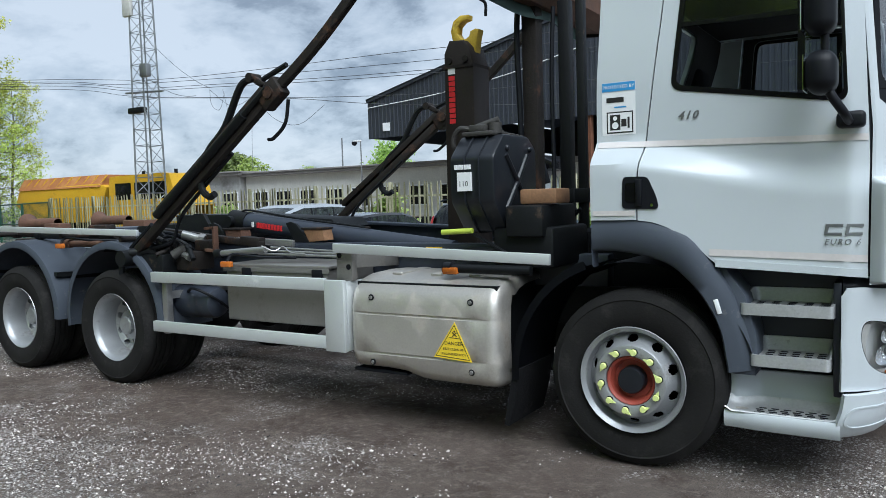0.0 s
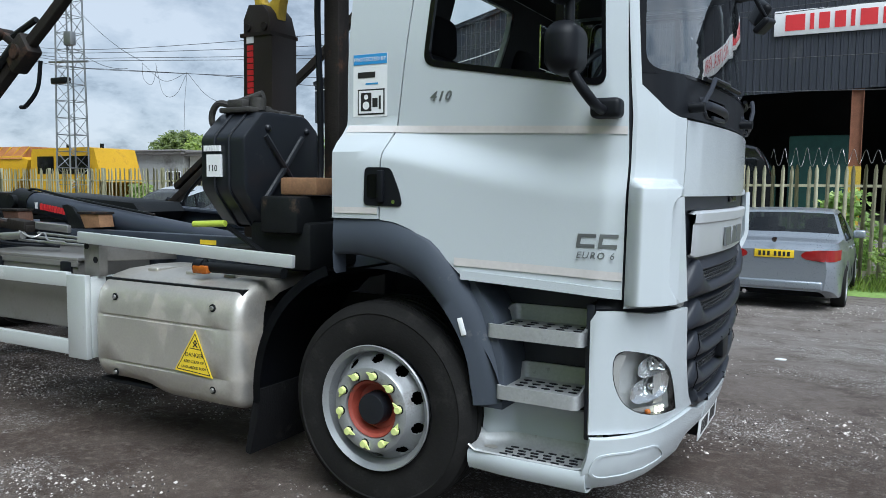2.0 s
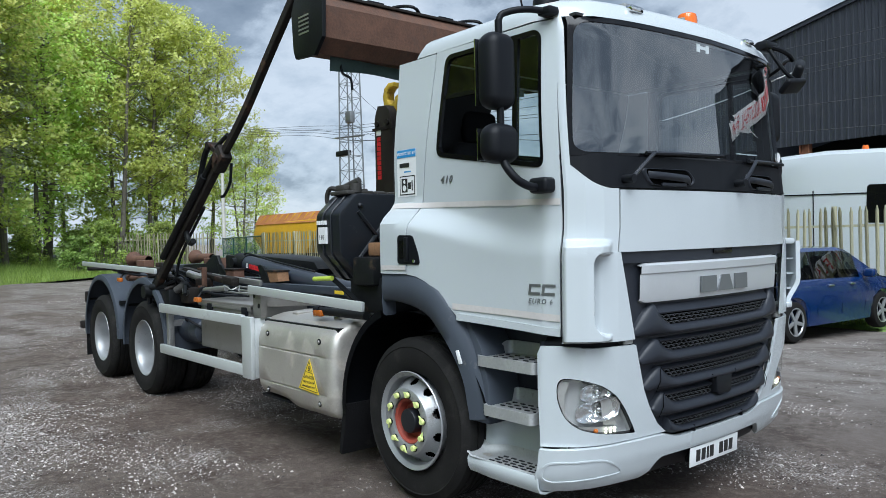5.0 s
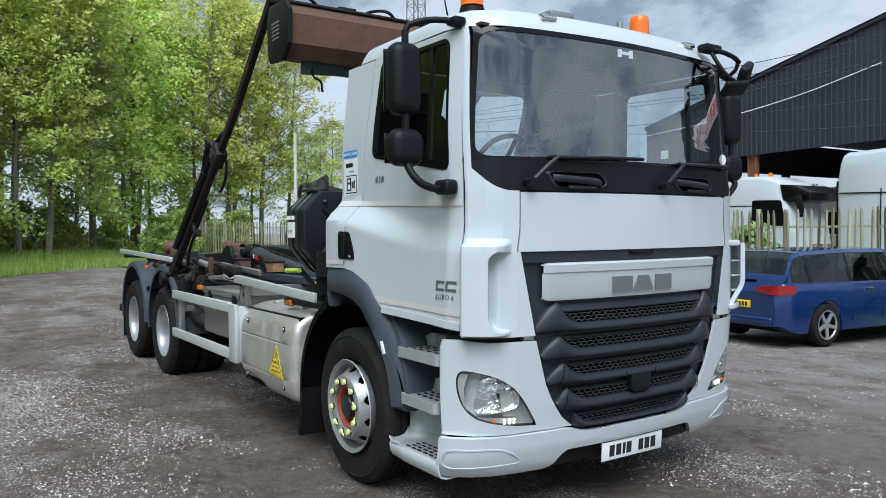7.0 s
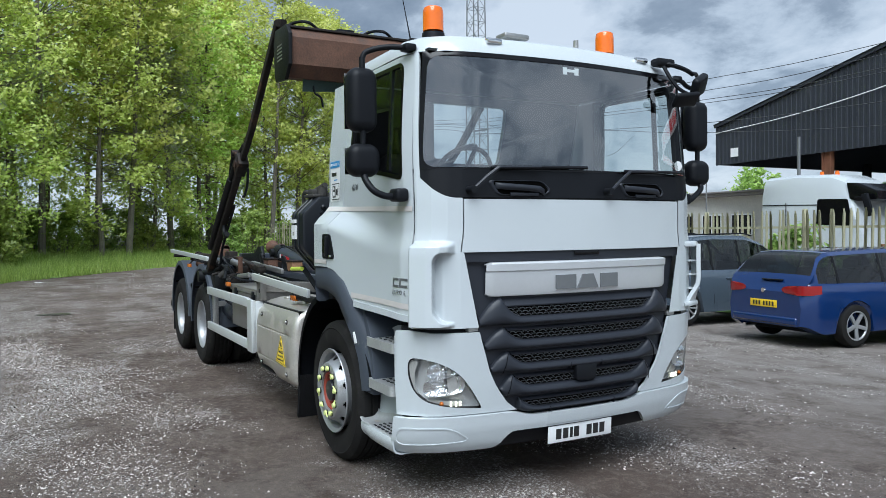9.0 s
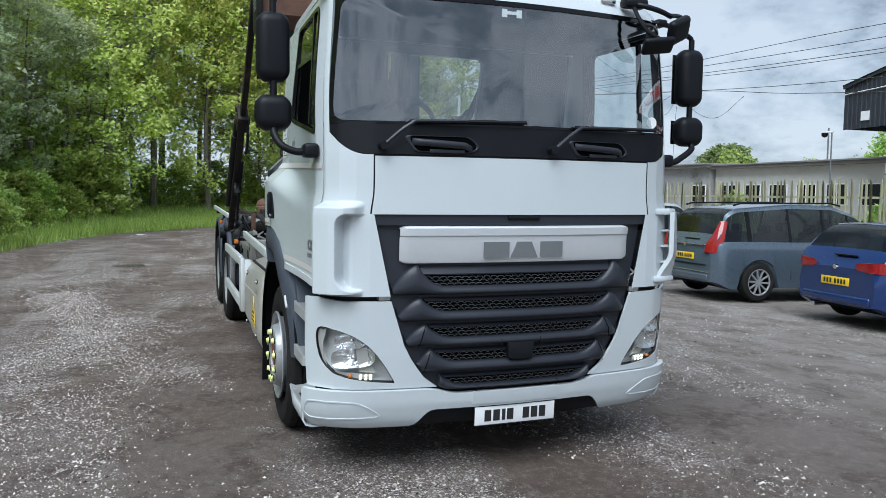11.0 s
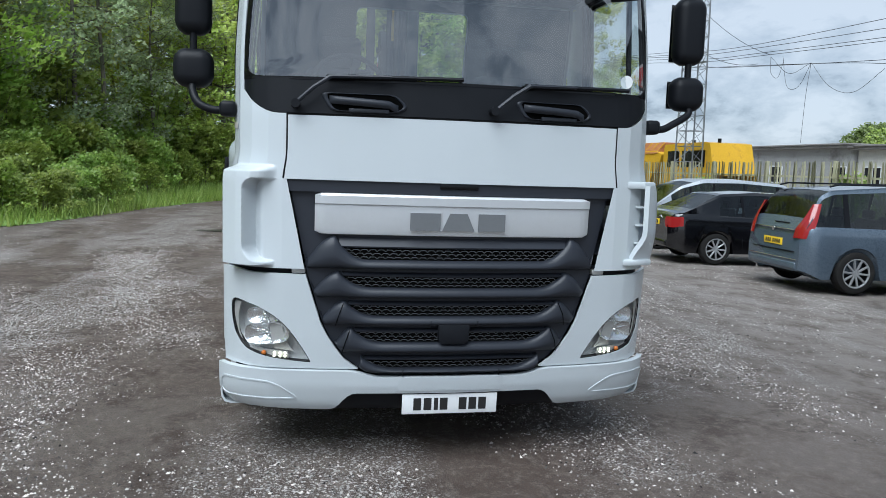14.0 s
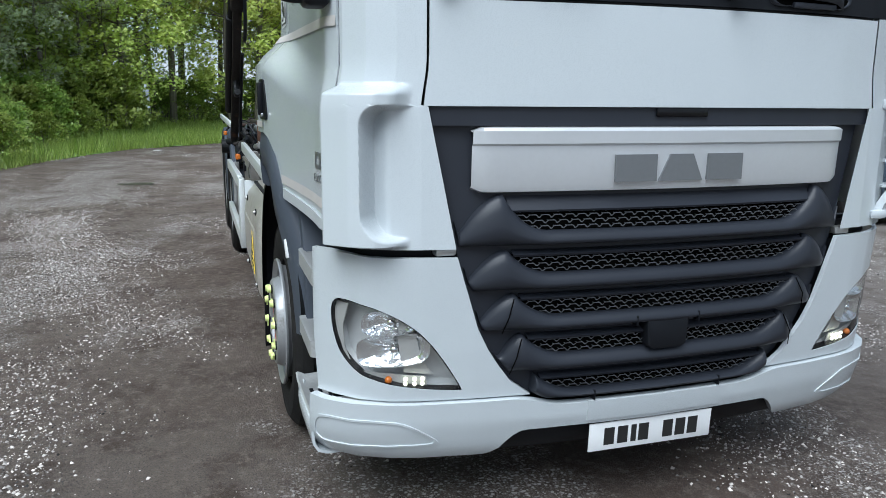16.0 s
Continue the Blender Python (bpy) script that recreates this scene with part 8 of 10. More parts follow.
# the wood: several ranks behind the bank
for rank, (d, step, kinds) in enumerate(((5.6, 0.030, (3, 2, 3, 4, 2)), (8.5, 0.040, (0, 2, 1, 3)), (12.5, 0.040, (1, 0, 0, 1, 2)))):
    f = 0.06 + 0.01 * rank
    while f < 0.90:
        x, y = along(f + rng.uniform(-0.008, 0.008), d + rng.uniform(-1.2, 1.2))
        tall = f > 0.62
        k = rng.choice(kinds)
        if tall and k in (3, 4) and rng.random() < 0.7:
            k = rng.choice((0, 1))
        if not (x < -44 and y > 19):
            plant("tree", k, x, y, bank_z(d) - 0.1, rng.uniform(0.85, 1.15) * (1.24 if tall else 0.97))
        f += step * rng.uniform(0.75, 1.25)
for d, step in ((5.0, 0.022), (7.0, 0.028), (10, 0.04)):
    f = 0.05
    while f < 0.93:
        x, y = along(f, d + rng.uniform(-0.7, 0.7))
        tall = f > 0.55
        if not (tall and d < 6 and rng.random() < 0.7):
            plant("bush", rng.choice((0, 1, 2, 2) if not tall else (0, 1, 0)), x, y, bank_z(d) - 0.1, rng.uniform(0.8, 1.3) * (0.8 if tall and d < 8 else 1.0))
        f += step * rng.uniform(0.7, 1.3)
# low growth down to the gravel where the bank is narrow
for d, step, last in ((0.55, 0.012, 0.36), (1.5, 0.013, 0.43), (2.7, 0.014, 0.50), (4.0, 0.016, 0.56)):
    f = 0.10
    while f < last:
        x, y = along(f, d + rng.uniform(-0.5, 0.5))
        plant("bush", rng.choice((0, 0, 0, 1)), x, y, bank_z(d) - 0.1, rng.uniform(0.5, 0.8) * (0.62 + 0.24 * d))
        f += step * rng.uniform(0.6, 1.4)
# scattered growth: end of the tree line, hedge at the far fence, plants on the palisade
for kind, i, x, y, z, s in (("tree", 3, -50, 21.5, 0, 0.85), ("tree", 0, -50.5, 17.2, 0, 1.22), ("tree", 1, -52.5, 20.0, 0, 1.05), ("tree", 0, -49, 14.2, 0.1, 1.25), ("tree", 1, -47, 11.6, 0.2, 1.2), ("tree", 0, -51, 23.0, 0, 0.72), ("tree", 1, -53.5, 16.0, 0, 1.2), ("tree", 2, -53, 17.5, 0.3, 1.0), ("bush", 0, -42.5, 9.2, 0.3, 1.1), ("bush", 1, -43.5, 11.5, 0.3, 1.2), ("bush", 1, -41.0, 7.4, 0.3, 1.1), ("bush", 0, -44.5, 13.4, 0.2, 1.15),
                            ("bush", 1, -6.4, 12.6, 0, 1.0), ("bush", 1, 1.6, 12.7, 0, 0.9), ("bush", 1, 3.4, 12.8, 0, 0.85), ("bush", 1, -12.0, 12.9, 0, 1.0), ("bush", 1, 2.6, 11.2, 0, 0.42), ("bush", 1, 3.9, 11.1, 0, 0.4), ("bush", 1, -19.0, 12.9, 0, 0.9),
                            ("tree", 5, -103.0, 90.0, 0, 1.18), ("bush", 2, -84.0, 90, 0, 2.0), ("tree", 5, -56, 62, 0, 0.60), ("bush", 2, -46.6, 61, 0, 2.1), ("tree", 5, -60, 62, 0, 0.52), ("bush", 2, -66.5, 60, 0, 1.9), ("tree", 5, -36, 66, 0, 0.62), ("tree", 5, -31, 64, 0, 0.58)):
    plant(kind, i, x, y, z, s)

# grass blades on the bank and weeds by the fence
rng_np = np.random.default_rng(5)
verts, faces = [], []
def blades(count, place, hmin, hmax):
    for _ in range(count):
        x, y, z = place()
        a, h = rng.uniform(0, 6.28), rng.uniform(hmin, hmax)
        w = 0.012 + 0.01 * rng.random()
        dx, dy = math.cos(a) * w, math.sin(a) * w
        lx, ly = rng.uniform(-0.5, 0.5) * h, rng.uniform(-0.5, 0.5) * h
        k = len(verts)
        verts.extend(((x - dx, y - dy, z - 0.03), (x + dx, y + dy, z - 0.03), (x + lx, y + ly, z + h)))
        faces.append((k, k + 1, k + 2))
def on_bank():
    d = -0.7 + 6.9 * rng.random() ** 1.15
    if d < 0.3 and noise.noise(Vector((rng.random() * 40, 3, 1))) > 0.1:
        d += 1.0
    x, y = along(rng.uniform(0.12, 0.92), d)
    return x, y, bank_z(max(0, d))
def by_fence():
    return rng.uniform(-8, 7), rng.uniform(10.9, 12.4), -0.20
blades(60000, on_bank, 0.12, 0.5)
blades(5000, by_fence, 0.08, 0.4)
me = bpy.data.meshes.new("grass_blades")
me.from_pydata(verts, [], faces)
me.materials.append(BLADE)
tagged(new("grass_blades", me), "long rough grass blades on the bank", "grass", kind="stuff")

# ---- palisade fence ----
PALE = mat("weathered_galvanised_pale", (0.42, 0.40, 0.27), 0.6, 0.15, vary=0.15, scale=2, fine=30, dirt=(0.20, 0.20, 0.11), dirt_amount=0.3, dirt_scale=1.5, per_object=0.18)


def pale_mesh(h):
    bm = bmesh.new()
    sec = [(-0.034, 0.0), (-0.022, -0.014), (-0.008, -0.022), (0.008, -0.022), (0.022, -0.014), (0.034, 0.0)]
    rows = [[(x, y, z) for x, y in sec] for z in (0.05, h - 0.10)] + [[(x * 0.75, y, h - 0.07) for x, y in sec], [(x * 0.12 + (0.012 if i > 2 else -0.012) * 0.6, y, h) for i, (x, y) in enumerate(sec)]]
    loft(bm, rows)
    bmesh.ops.solidify(bm, geom=bm.faces[:], thickness=0.004)
    return to_mesh("pale", bm, PALE)


def palisade(name, a, b, h, label, step=0.155, limit=300):
    a, b = Vector(a), Vector(b)
    d = b - a
    L, ang = d.length, math.degrees(math.atan2(d.y, d.x))
    f = thing(name, label, "fence", (a.x, a.y, -0.28 if a.y > 10 else 0), ang)
    me = pale_mesh(h)
    n = int(L / step)
    rr = random.Random(int(L * 10))
    for i in range(min(n, limit)):
        o = new("pale", me)
        o.parent = f
        o.matrix_basis = pose(i * step, -0.03, rr.uniform(-0.02, 0.02), rr.uniform(-1, 1), rr.uniform(-1.2, 1.2), rr.uniform(-4, 4))
    for z in (0.35, h - 0.38):
        bm = bmesh.new()
        box(bm, (0, -0.01, z - 0.025), (L, 0.03, z + 0.025))
        part("rail", bm, PALE, f)
    for i in range(int(L / 2.75) + 1):
        bm = bmesh.new()
        box(bm, (i * 2.75 - 0.04, 0.03, 0), (i * 2.75 + 0.04, 0.11, h + 0.02), 0.004)
        part("post", bm, PALE, f)
    return f


palisade("palisade_fence", (-27.6, 11.8), (9.5, 11.8), 2.32, "weathered galvanised palisade fence with pointed pales")
palisade("far_palisade_fence", (-43.0, 8.5), (-40.6, 15.4), 2.3, "distant weathered palisade fence with overgrowth")
# green mesh gate between them
gate = thing("mesh_gate", "dark green mesh gate beside the fence", "gate", (-40.4, 15.6, 0), math.degrees(math.atan2(-3.8, 12.8)))
GREENMET = mat("dark_green_paint", (0.02, 0.075, 0.05), 0.5, vary=0.15)
for x0 in (0.2, 4.6, 9.0):
    bm = bmesh.new()
    for a, b in (((x0, 0, 0.1), (x0, 0, 1.9)), ((x0 + 4.2, 0, 0.1), (x0 + 4.2, 0, 1.9)), ((x0, 0, 1.9), (x0 + 4.2, 0, 1.9)), ((x0, 0, 0.15), (x0 + 4.2, 0, 0.15)), ((x0, 0, 1.0), (x0 + 4.2, 0, 1.0))):
        rod(bm, a, b, 0.03, seg=6)
    for k in range(28):
        rod(bm, (x0 + 0.15 * k, 0, 0.15), (x0 + 0.15 * k, 0, 1.9), 0.007, seg=4)
    part("gate_leaf", bm, GREENMET, gate)
# razor coils over the fence near the shed
bm = bmesh.new()
pts = []
for i in range(400):
    a = i * 0.45
    pts.append((0.4 + i * 0.014, 11.84 + 0.12 * math.cos(a), 2.20 + (0.15 + 0.03 * math.sin(i * 0.037)) * math.sin(a)))
tube(bm, pts, 0.004, 3)
part("coil", bm, BOXSTEEL, thing("barbed_coil", "loose coil of barbed wire along the fence top", "barbed wire"))

# ---- parked cars ----
def wheel_for_car(car, x, y, r, rimmat, spokes):
    w = new("wheel")
    w.parent = car
    side = -1 if y < 0 else 1
    w.matrix_basis = pose(x, y, r, 0, random.uniform(0, 70), 0 if side < 0 else 180)
    bm = bmesh.new()
    lathe(bm, [(r * 0.66, -0.085), (r * 0.70, -0.10), (r * 0.86, -0.104), (r * 0.96, -0.09), (r, -0.06), (r, 0.06), (r * 0.96, 0.09), (r * 0.7, 0.1)], 36)
    part("tyre", bm, RUBBER, w)
    bm = bmesh.new()
    lathe(bm, [(r * 0.70, -0.098), (r * 0.66, -0.095), (r * 0.62, -0.05), (r * 0.60, 0.06), (0.05, 0.06)], 36)
    part("rim_well", bm, BLACKMET, w)
    bm = bmesh.new()
    lathe(bm, [(r * 0.70, -0.102), (r * 0.655, -0.104), (r * 0.625, -0.085)], 36)
    for k in range(spokes):
        a = 2 * math.pi * k / spokes
        c, s = math.cos(a), math.sin(a)
        beam(bm, (0.02 * c, -0.075, 0.02 * s), (r * 0.65 * c, -0.085, r * 0.65 * s), 0.03, 0.030 if spokes > 8 else 0.055, 0.004)
    rod(bm, (0, -0.05, 0), (0, -0.095, 0), r * 0.17, r * 0.14, 14)
    part("rim", bm, rimmat, w, "alloy wheel")


def make_car(name, label, paint, at, rz, L, W, H, stations, glass_from, glass_to, wheels, r, spokes, lamp_kind, plate_z, estate=False, rails=False):
    """A parked car with its rear at x = 0 and its nose at x = L. stations: x, belt height, roof height, half-width factor."""
    car = thing(name, label, "car", at, rz, "parked cars")
    hw = W / 2
    n = 96
    belt_t = [(s[0] * L, s[1]) for s in stations]
    roof_t = [(s[0] * L, s[2]) for s in stations]
    half_t = [(s[0] * L, s[3]) for s in stations]

    def smooth_t(v, t):
        return (lerp_table(v - 0.05, t) + lerp_table(v, t) * 2 + lerp_table(v + 0.05, t)) / 4

    def wid(v):
        end = min(v, L - v)
        return hw * smooth_t(v, half_t) * (1 - 0.13 * max(0.0, 1 - end / 0.34) ** 2.4)

    rows = []
    for i in range(n + 1):
        x = L * (0.5 - 0.5 * math.cos(math.pi * i / n)) * 0.35 + L * i / n * 0.65
        end = min(x, L - x)
        b, t, k = smooth_t(x, belt_t), smooth_t(x, roof_t), smooth_t(x, half_t)
        w = wid(x)
        low = 0.20 + 0.12 * (1 - ease(end, 0.0, 0.35))
        sill = low
        for wx in wheels:
            q = (r + 0.055) ** 2 - (x - wx) ** 2
            if q > 0:
                sill = max(sill, r + math.sqrt(q) * 0.98)
        lift = max(t - b, 0.0)
        tw = w - 0.20 * min(1.0, lift / 0.45) if lift > 0.02 else w * 0.97
        sec = [(0.0, low), (w * 0.80, low), (w - 0.015, max(sill, low + 0.02)), (w - 0.004, max(sill + 0.01, 0.42)), (w + 0.012, max(sill + 0.015, 0.60)), (w - 0.002, max(sill + 0.02, b - 0.16)), (w - 0.028, b - 0.03), (w - 0.045, b)]
        up = [(tw + (w - 0.045 - tw) * (1 - f), b + lift * 0.93 * f) for f in (0.06, 0.5, 0.94)]
        sec += up + [(tw - 0.05, b + lift * 0.985), (tw * 0.6, b + lift * (1.0 if lift > 0.05 else 1) + 0.008), (0.0, b + lift + 0.014)]
        rows.append([(x, y, z) for y, z in sec])
    pane = lambda x, j: 8 <= j <= 9 and lerp_table(x, roof_t) - lerp_table(x, belt_t) > 0.12
    pillars = [p * L for p in glass_from]
    body, pillar_bms, glassm = bmesh.new(), {}, {}
    for s in (-1, 1):
        vs = [[body.verts.new((x, s * y, z)) for x, y, z in row] for row in rows]
        for i in range(n):
            xm = (rows[i][0][0] + rows[i + 1][0][0]) / 2
            tall = min(lerp_table(xm, roof_t) - lerp_table(xm, belt_t), 9)
            steep = abs(lerp_table(xm + 0.1, roof_t) - lerp_table(xm - 0.1, roof_t)) > 0.045 and xm > glass_to[0] * L - 0.0 or xm < glass_to[1] * L and abs(lerp_table(xm + 0.1, roof_t) - lerp_table(xm - 0.1, roof_t)) > 0.045
            for j in range(len(rows[0]) - 1):
                near_pillar = any(abs(xm - p) < 0.035 for p in pillars)
                side_glass = 7 <= j <= 9 and tall > 0.15 and not near_pillar and glass_to[2] * L < xm < glass_to[3] * L
                screen = j >= 11 and steep and tall > 0.10
                if side_glass or screen:
                    key = ("front_screen" if xm > L / 2 else "rear_window") if screen else "side_window"
                    bmg = glassm.setdefault((key, s if key == "side_window" else 0), bmesh.new())
                    q = [Vector(v.co) for v in (vs[i][j], vs[i + 1][j], vs[i + 1][j + 1], vs[i][j + 1])]
                    q = [v - Vector((0, s * 0.006, 0)) if not screen else v - Vector((0, 0, 0.004)) for v in q]
                    bmg.faces.new([bmg.verts.new(v) for v in (q if s > 0 else q[::-1])])
                    continue
                if j == 0:
                    continue
                if 7 <= j <= 9 and tall > 0.15 and near_pillar and glass_to[2] * L < xm < glass_to[3] * L:
                    q = [Vector(v.co) for v in (vs[i][j], vs[i + 1][j], vs[i + 1][j + 1], vs[i][j + 1])]
                    near = min(range(len(pillars)), key=lambda k: abs(pillars[k] - xm))
                    pillar_bm = pillar_bms.setdefault((near, s), bmesh.new())
                    pillar_bm.faces.new([pillar_bm.verts.new(v) for v in (q if s > 0 else q[::-1])])
                    continue
                f = (vs[i][j], vs[i + 1][j], vs[i + 1][j + 1], vs[i][j + 1])
                body.faces.new(f if s > 0 else f[::-1])
        for end in (0, n):
            ring = vs[end]
            try:
                body.faces.new(ring if (s > 0) == (end == n) else ring[::-1])
            except ValueError:
                pass
    bmesh.ops.remove_doubles(body, verts=body.verts, dist=1e-4)
    bmesh.ops.recalc_face_normals(body, faces=body.faces)
    part("body", body, paint, car, "", 32)
    for pillar_bm in pillar_bms.values():
        bmesh.ops.remove_doubles(pillar_bm, verts=pillar_bm.verts, dist=1e-4)
        part("window_pillar", pillar_bm, BLACKGLOSS, car)
    for (key, _), g in glassm.items():
        bmesh.ops.remove_doubles(g, verts=g.verts, dist=1e-4)
        part(key, g, CARGLASS, car, "tinted glass", 60)
    bm = bmesh.new()
    box(bm, (0.38, -hw * 0.78, 0.20), (L - 0.4, hw * 0.78, 0.62), 0.03)
    box(bm, (0.9, -hw * 0.78, 0.6), (L * 0.70, hw * 0.78, 0.72), 0.02)
    for sx in (L * 0.30, L * 0.52):
        for sy in (-0.38, 0.38):
            box(bm, (sx - 0.08, sy - 0.24, 0.6), (sx + 0.10, sy + 0.24, min(1.15, H - 0.33)), 0.05)
            box(bm, (sx - 0.05, sy - 0.12, min(1.15, H - 0.33)), (sx + 0.05, sy + 0.12, min(1.30, H - 0.16)), 0.04)
    part("underbody", bm, SEAT, car)
    for wx in wheels:
        for s in (-1, 1):
            wheel_for_car(car, wx, s * (hw - 0.10), r, RIM if spokes else BLACKMET, spokes or 7)
    # rear fittings
    bm = bmesh.new()
    box(bm, (-0.012, -0.26, plate_z - 0.056), (0.02, 0.26, plate_z + 0.056), 0.004)
    p = part("number_plate", bm, PLATEY, car, "yellow number plate with black bars")
    for k in range(7):
        bm = bmesh.new()
        yc = -0.19 + 0.058 * k + (0.03 if k > 3 else 0)
        box(bm, (-0.0145, yc - 0.017, plate_z - 0.033), (-0.012, yc + 0.017, plate_z + 0.033))
        part("plate_bar", bm, LABELBK, p)
    for s in (-1, 1):
        if lamp_kind == "tall":
            bm = bmesh.new()
            rws = []
            for z in (0.84, 0.92, 1.0, 1.1, 1.2, 1.3, 1.38):
                f = max(0.0, (z - 1.0) / 0.5)
                xx = 0.035 * (z - 0.84) / 0.16 + 0.26 * f if z < 1.0 else 0.035 + 0.26 * f
                g = max(0.0, (z - 1.03) / 0.437)
                edge = lambda v: wid(v) - 0.045 + 0.03 * max(0.0, 1.03 - z) / 0.19 - 0.155 * g + 0.022
                wide = 0.15 - 0.12 * f
                xs = xx - 0.012
                rws.append([(xs - 0.012, s * (edge(xs) - wide), z), (xs - 0.016, s * (edge(xs) - wide * 0.5), z), (xs + 0.004, s * (edge(xs) - 0.012), z), (xs + 0.05, s * edge(xs + 0.05), z), (xs + 0.15 - 0.09 * f, s * (edge(xs + 0.12) - 0.002), z)])
            loft(bm, rws)
            bmesh.ops.recalc_face_normals(bm, faces=bm.faces)
        else:
            z0, z1, span = lamp_kind
            yw = wid(0.02)
            bm = bmesh.new()
            rws = []
            zc, zh = (z0 + z1) / 2, (z1 - z0) / 2
            full = span
            for z in (z0, z0 + zh * 0.3, zc - zh * 0.35, zc, zc + zh * 0.35, z1 - zh * 0.3, z1):
                span = 0.11 + (full - 0.11) * math.sqrt(max(0.0, 1 - ((z - zc) / zh) ** 2))
                rws.append([(-0.008, s * (yw - span), z), (-0.018, s * (yw - span * 0.5), z), (-0.004, s * (yw - 0.04), z), (0.03, s * (wid(0.03) + 0.012), z), (0.10, s * (wid(0.10) + 0.014), z), (0.26, s * (wid(0.26) + 0.010), z * 0.85 + 0.15 * z1)])
            loft(bm, rws)
            bmesh.ops.recalc_face_normals(bm, faces=bm.faces)
        part("tail_lamp", bm, REDLENS, car, "red tail lamp")
    bm = bmesh.new()
    box(bm, (-0.028, -hw * 0.72, 0.34), (0.05, hw * 0.72, 0.46), 0.03, seg=3)
    part("rear_bumper_strip", bm, paint, car)
    if lamp_kind == "tall":
        for z, wd, m in ((0.965, 0.62, CHROME), (0.50, 0.74, CHROME), (0.62, 0.66, BLACKPL)):
            bm = bmesh.new()
            box(bm, (-0.016, -hw * wd, z - 0.008), (0.03, hw * wd, z + 0.008), 0.004)
            part("rear_trim", bm, m, car)
    bm = bmesh.new()
    rod(bm, (-0.03, hw * 0.42, 0.27), (0.2, hw * 0.42, 0.27), 0.03)
    part("exhaust_tip", bm, CHROME, car)
    for s in (-1, 1):
        bm = bmesh.new()
        bx = L * 0.655
        box(bm, (bx - 0.08, min(s * (hw - 0.03), s * (hw + 0.16)), 0.93), (bx + 0.06, max(s * (hw - 0.03), s * (hw + 0.16)), 1.07), 0.04, seg=3)
        part("door_mirror", bm, paint, car)
        for hx in (0.42, 0.56):
            bm = bmesh.new()
            box(bm, (L * hx - 0.10, min(s * (hw - 0.01), s * (hw + 0.022)), 0.83), (L * hx + 0.06, max(s * (hw - 0.01), s * (hw + 0.022)), 0.86), 0.01)
            part("door_handle", bm, CHROME if lamp_kind != "tall" else paint, car)
        for hx in (0.33, 0.485, 0.645):
            bm = bmesh.new()
            tube(bm, [(L * hx, s * (hw + 0.0025), 0.36), (L * hx, s * (hw + 0.004), 0.6), (L * hx, s * (hw * 1.0 - 0.030), lerp_table(L * hx, belt_t) - 0.02)], 0.004, 4)
            part("door_gap", bm, BLACKPL, car)
        if rails:
            bm = bmesh.new()
            tube(bm, [(L * 0.10, s * (hw - 0.24), H - 0.03), (L * 0.13, s * (hw - 0.24), H + 0.004), (L * 0.55, s * (hw - 0.24), H + 0.018), (L * 0.60, s * (hw - 0.25), H - 0.03)], 0.016, 6)
            part("roof_rail", bm, BLACKPL, car)
    bm = bmesh.new()
    zb = lerp_table(0.18, belt_t) + 0.02
    box(bm, (0.06, -0.30, zb), (0.10, 0.10, zb + 0.02), 0.006, pose(0, 0, 0))
    part("rear_wiper", bm, BLACKPL, car) if estate else bm.free()
    bm = bmesh.new()
    rod(bm, (-0.018, 0, plate_z + 0.20), (0.02, 0, plate_z + 0.20), 0.036, seg=16)
    part("badge", bm, CHROME, car, "plain round badge")
    return car


BLUECAR = mat("blue_car_paint", (0.006, 0.027, 0.115), 0.2, 0.1, vary=0.05, coat=0.8, scale=2)
GREYBLUE = mat("grey_blue_car_paint", (0.095, 0.124, 0.160), 0.28, 0.35, vary=0.05, coat=0.7, scale=2)
BLACKCAR = mat("black_car_paint", (0.003, 0.003, 0.004), 0.15, 0.0, spec=0.4, vary=0.05, coat=0.9)
SILVERCAR = mat("silver_car_paint", (0.30, 0.33, 0.37), 0.3, 0.6, vary=0.04, coat=0.7, scale=2)
PALECAR = mat("pale_silver_car_paint", (0.48, 0.51, 0.54), 0.3, 0.5, vary=0.04, coat=0.7, scale=2)
EST = [(0.0, 0.80, 0.80, 0.90), (0.02, 0.98, 0.99, 0.95), (0.08, 0.97, 1.36, 0.97), (0.12, 0.965, 1.43, 0.98), (0.35, 0.955, 1.465, 1.0), (0.55, 0.94, 1.455, 1.0), (0.62, 0.93, 1.38, 1.0), (0.76, 0.92, 0.93, 0.99), (0.85, 0.87, 0.88, 0.97), (0.95, 0.76, 0.77, 0.90), (1.0, 0.55, 0.56, 0.78)]
SAL = [(0.0, 0.86, 0.86, 0.86), (0.02, 0.98, 0.98, 0.92), (0.10, 1.01, 1.02, 0.96), (0.15, 1.00, 1.04, 0.97), (0.29, 0.97, 1.40, 1.0), (0.40, 0.95, 1.445, 1.0), (0.52, 0.94, 1.43, 1.0), (0.60, 0.93, 1.34, 1.0), (0.74, 0.92, 0.93, 0.99), (0.85, 0.87, 0.88, 0.97), (0.95, 0.74, 0.75, 0.90), (1.0, 0.55, 0.56, 0.76)]
LIFT = [(0.0, 0.85, 0.85, 0.88), (0.02, 0.98, 0.99, 0.93), (0.06, 1.0, 1.02, 0.96), (0.24, 0.97, 1.40, 1.0), (0.40, 0.95, 1.45, 1.0), (0.54, 0.94, 1.43, 1.0), (0.62, 0.93, 1.34, 1.0), (0.75, 0.92, 0.93, 0.99), (0.86, 0.87, 0.88, 0.97), (0.95, 0.74, 0.75, 0.90), (1.0, 0.55, 0.56, 0.76)]
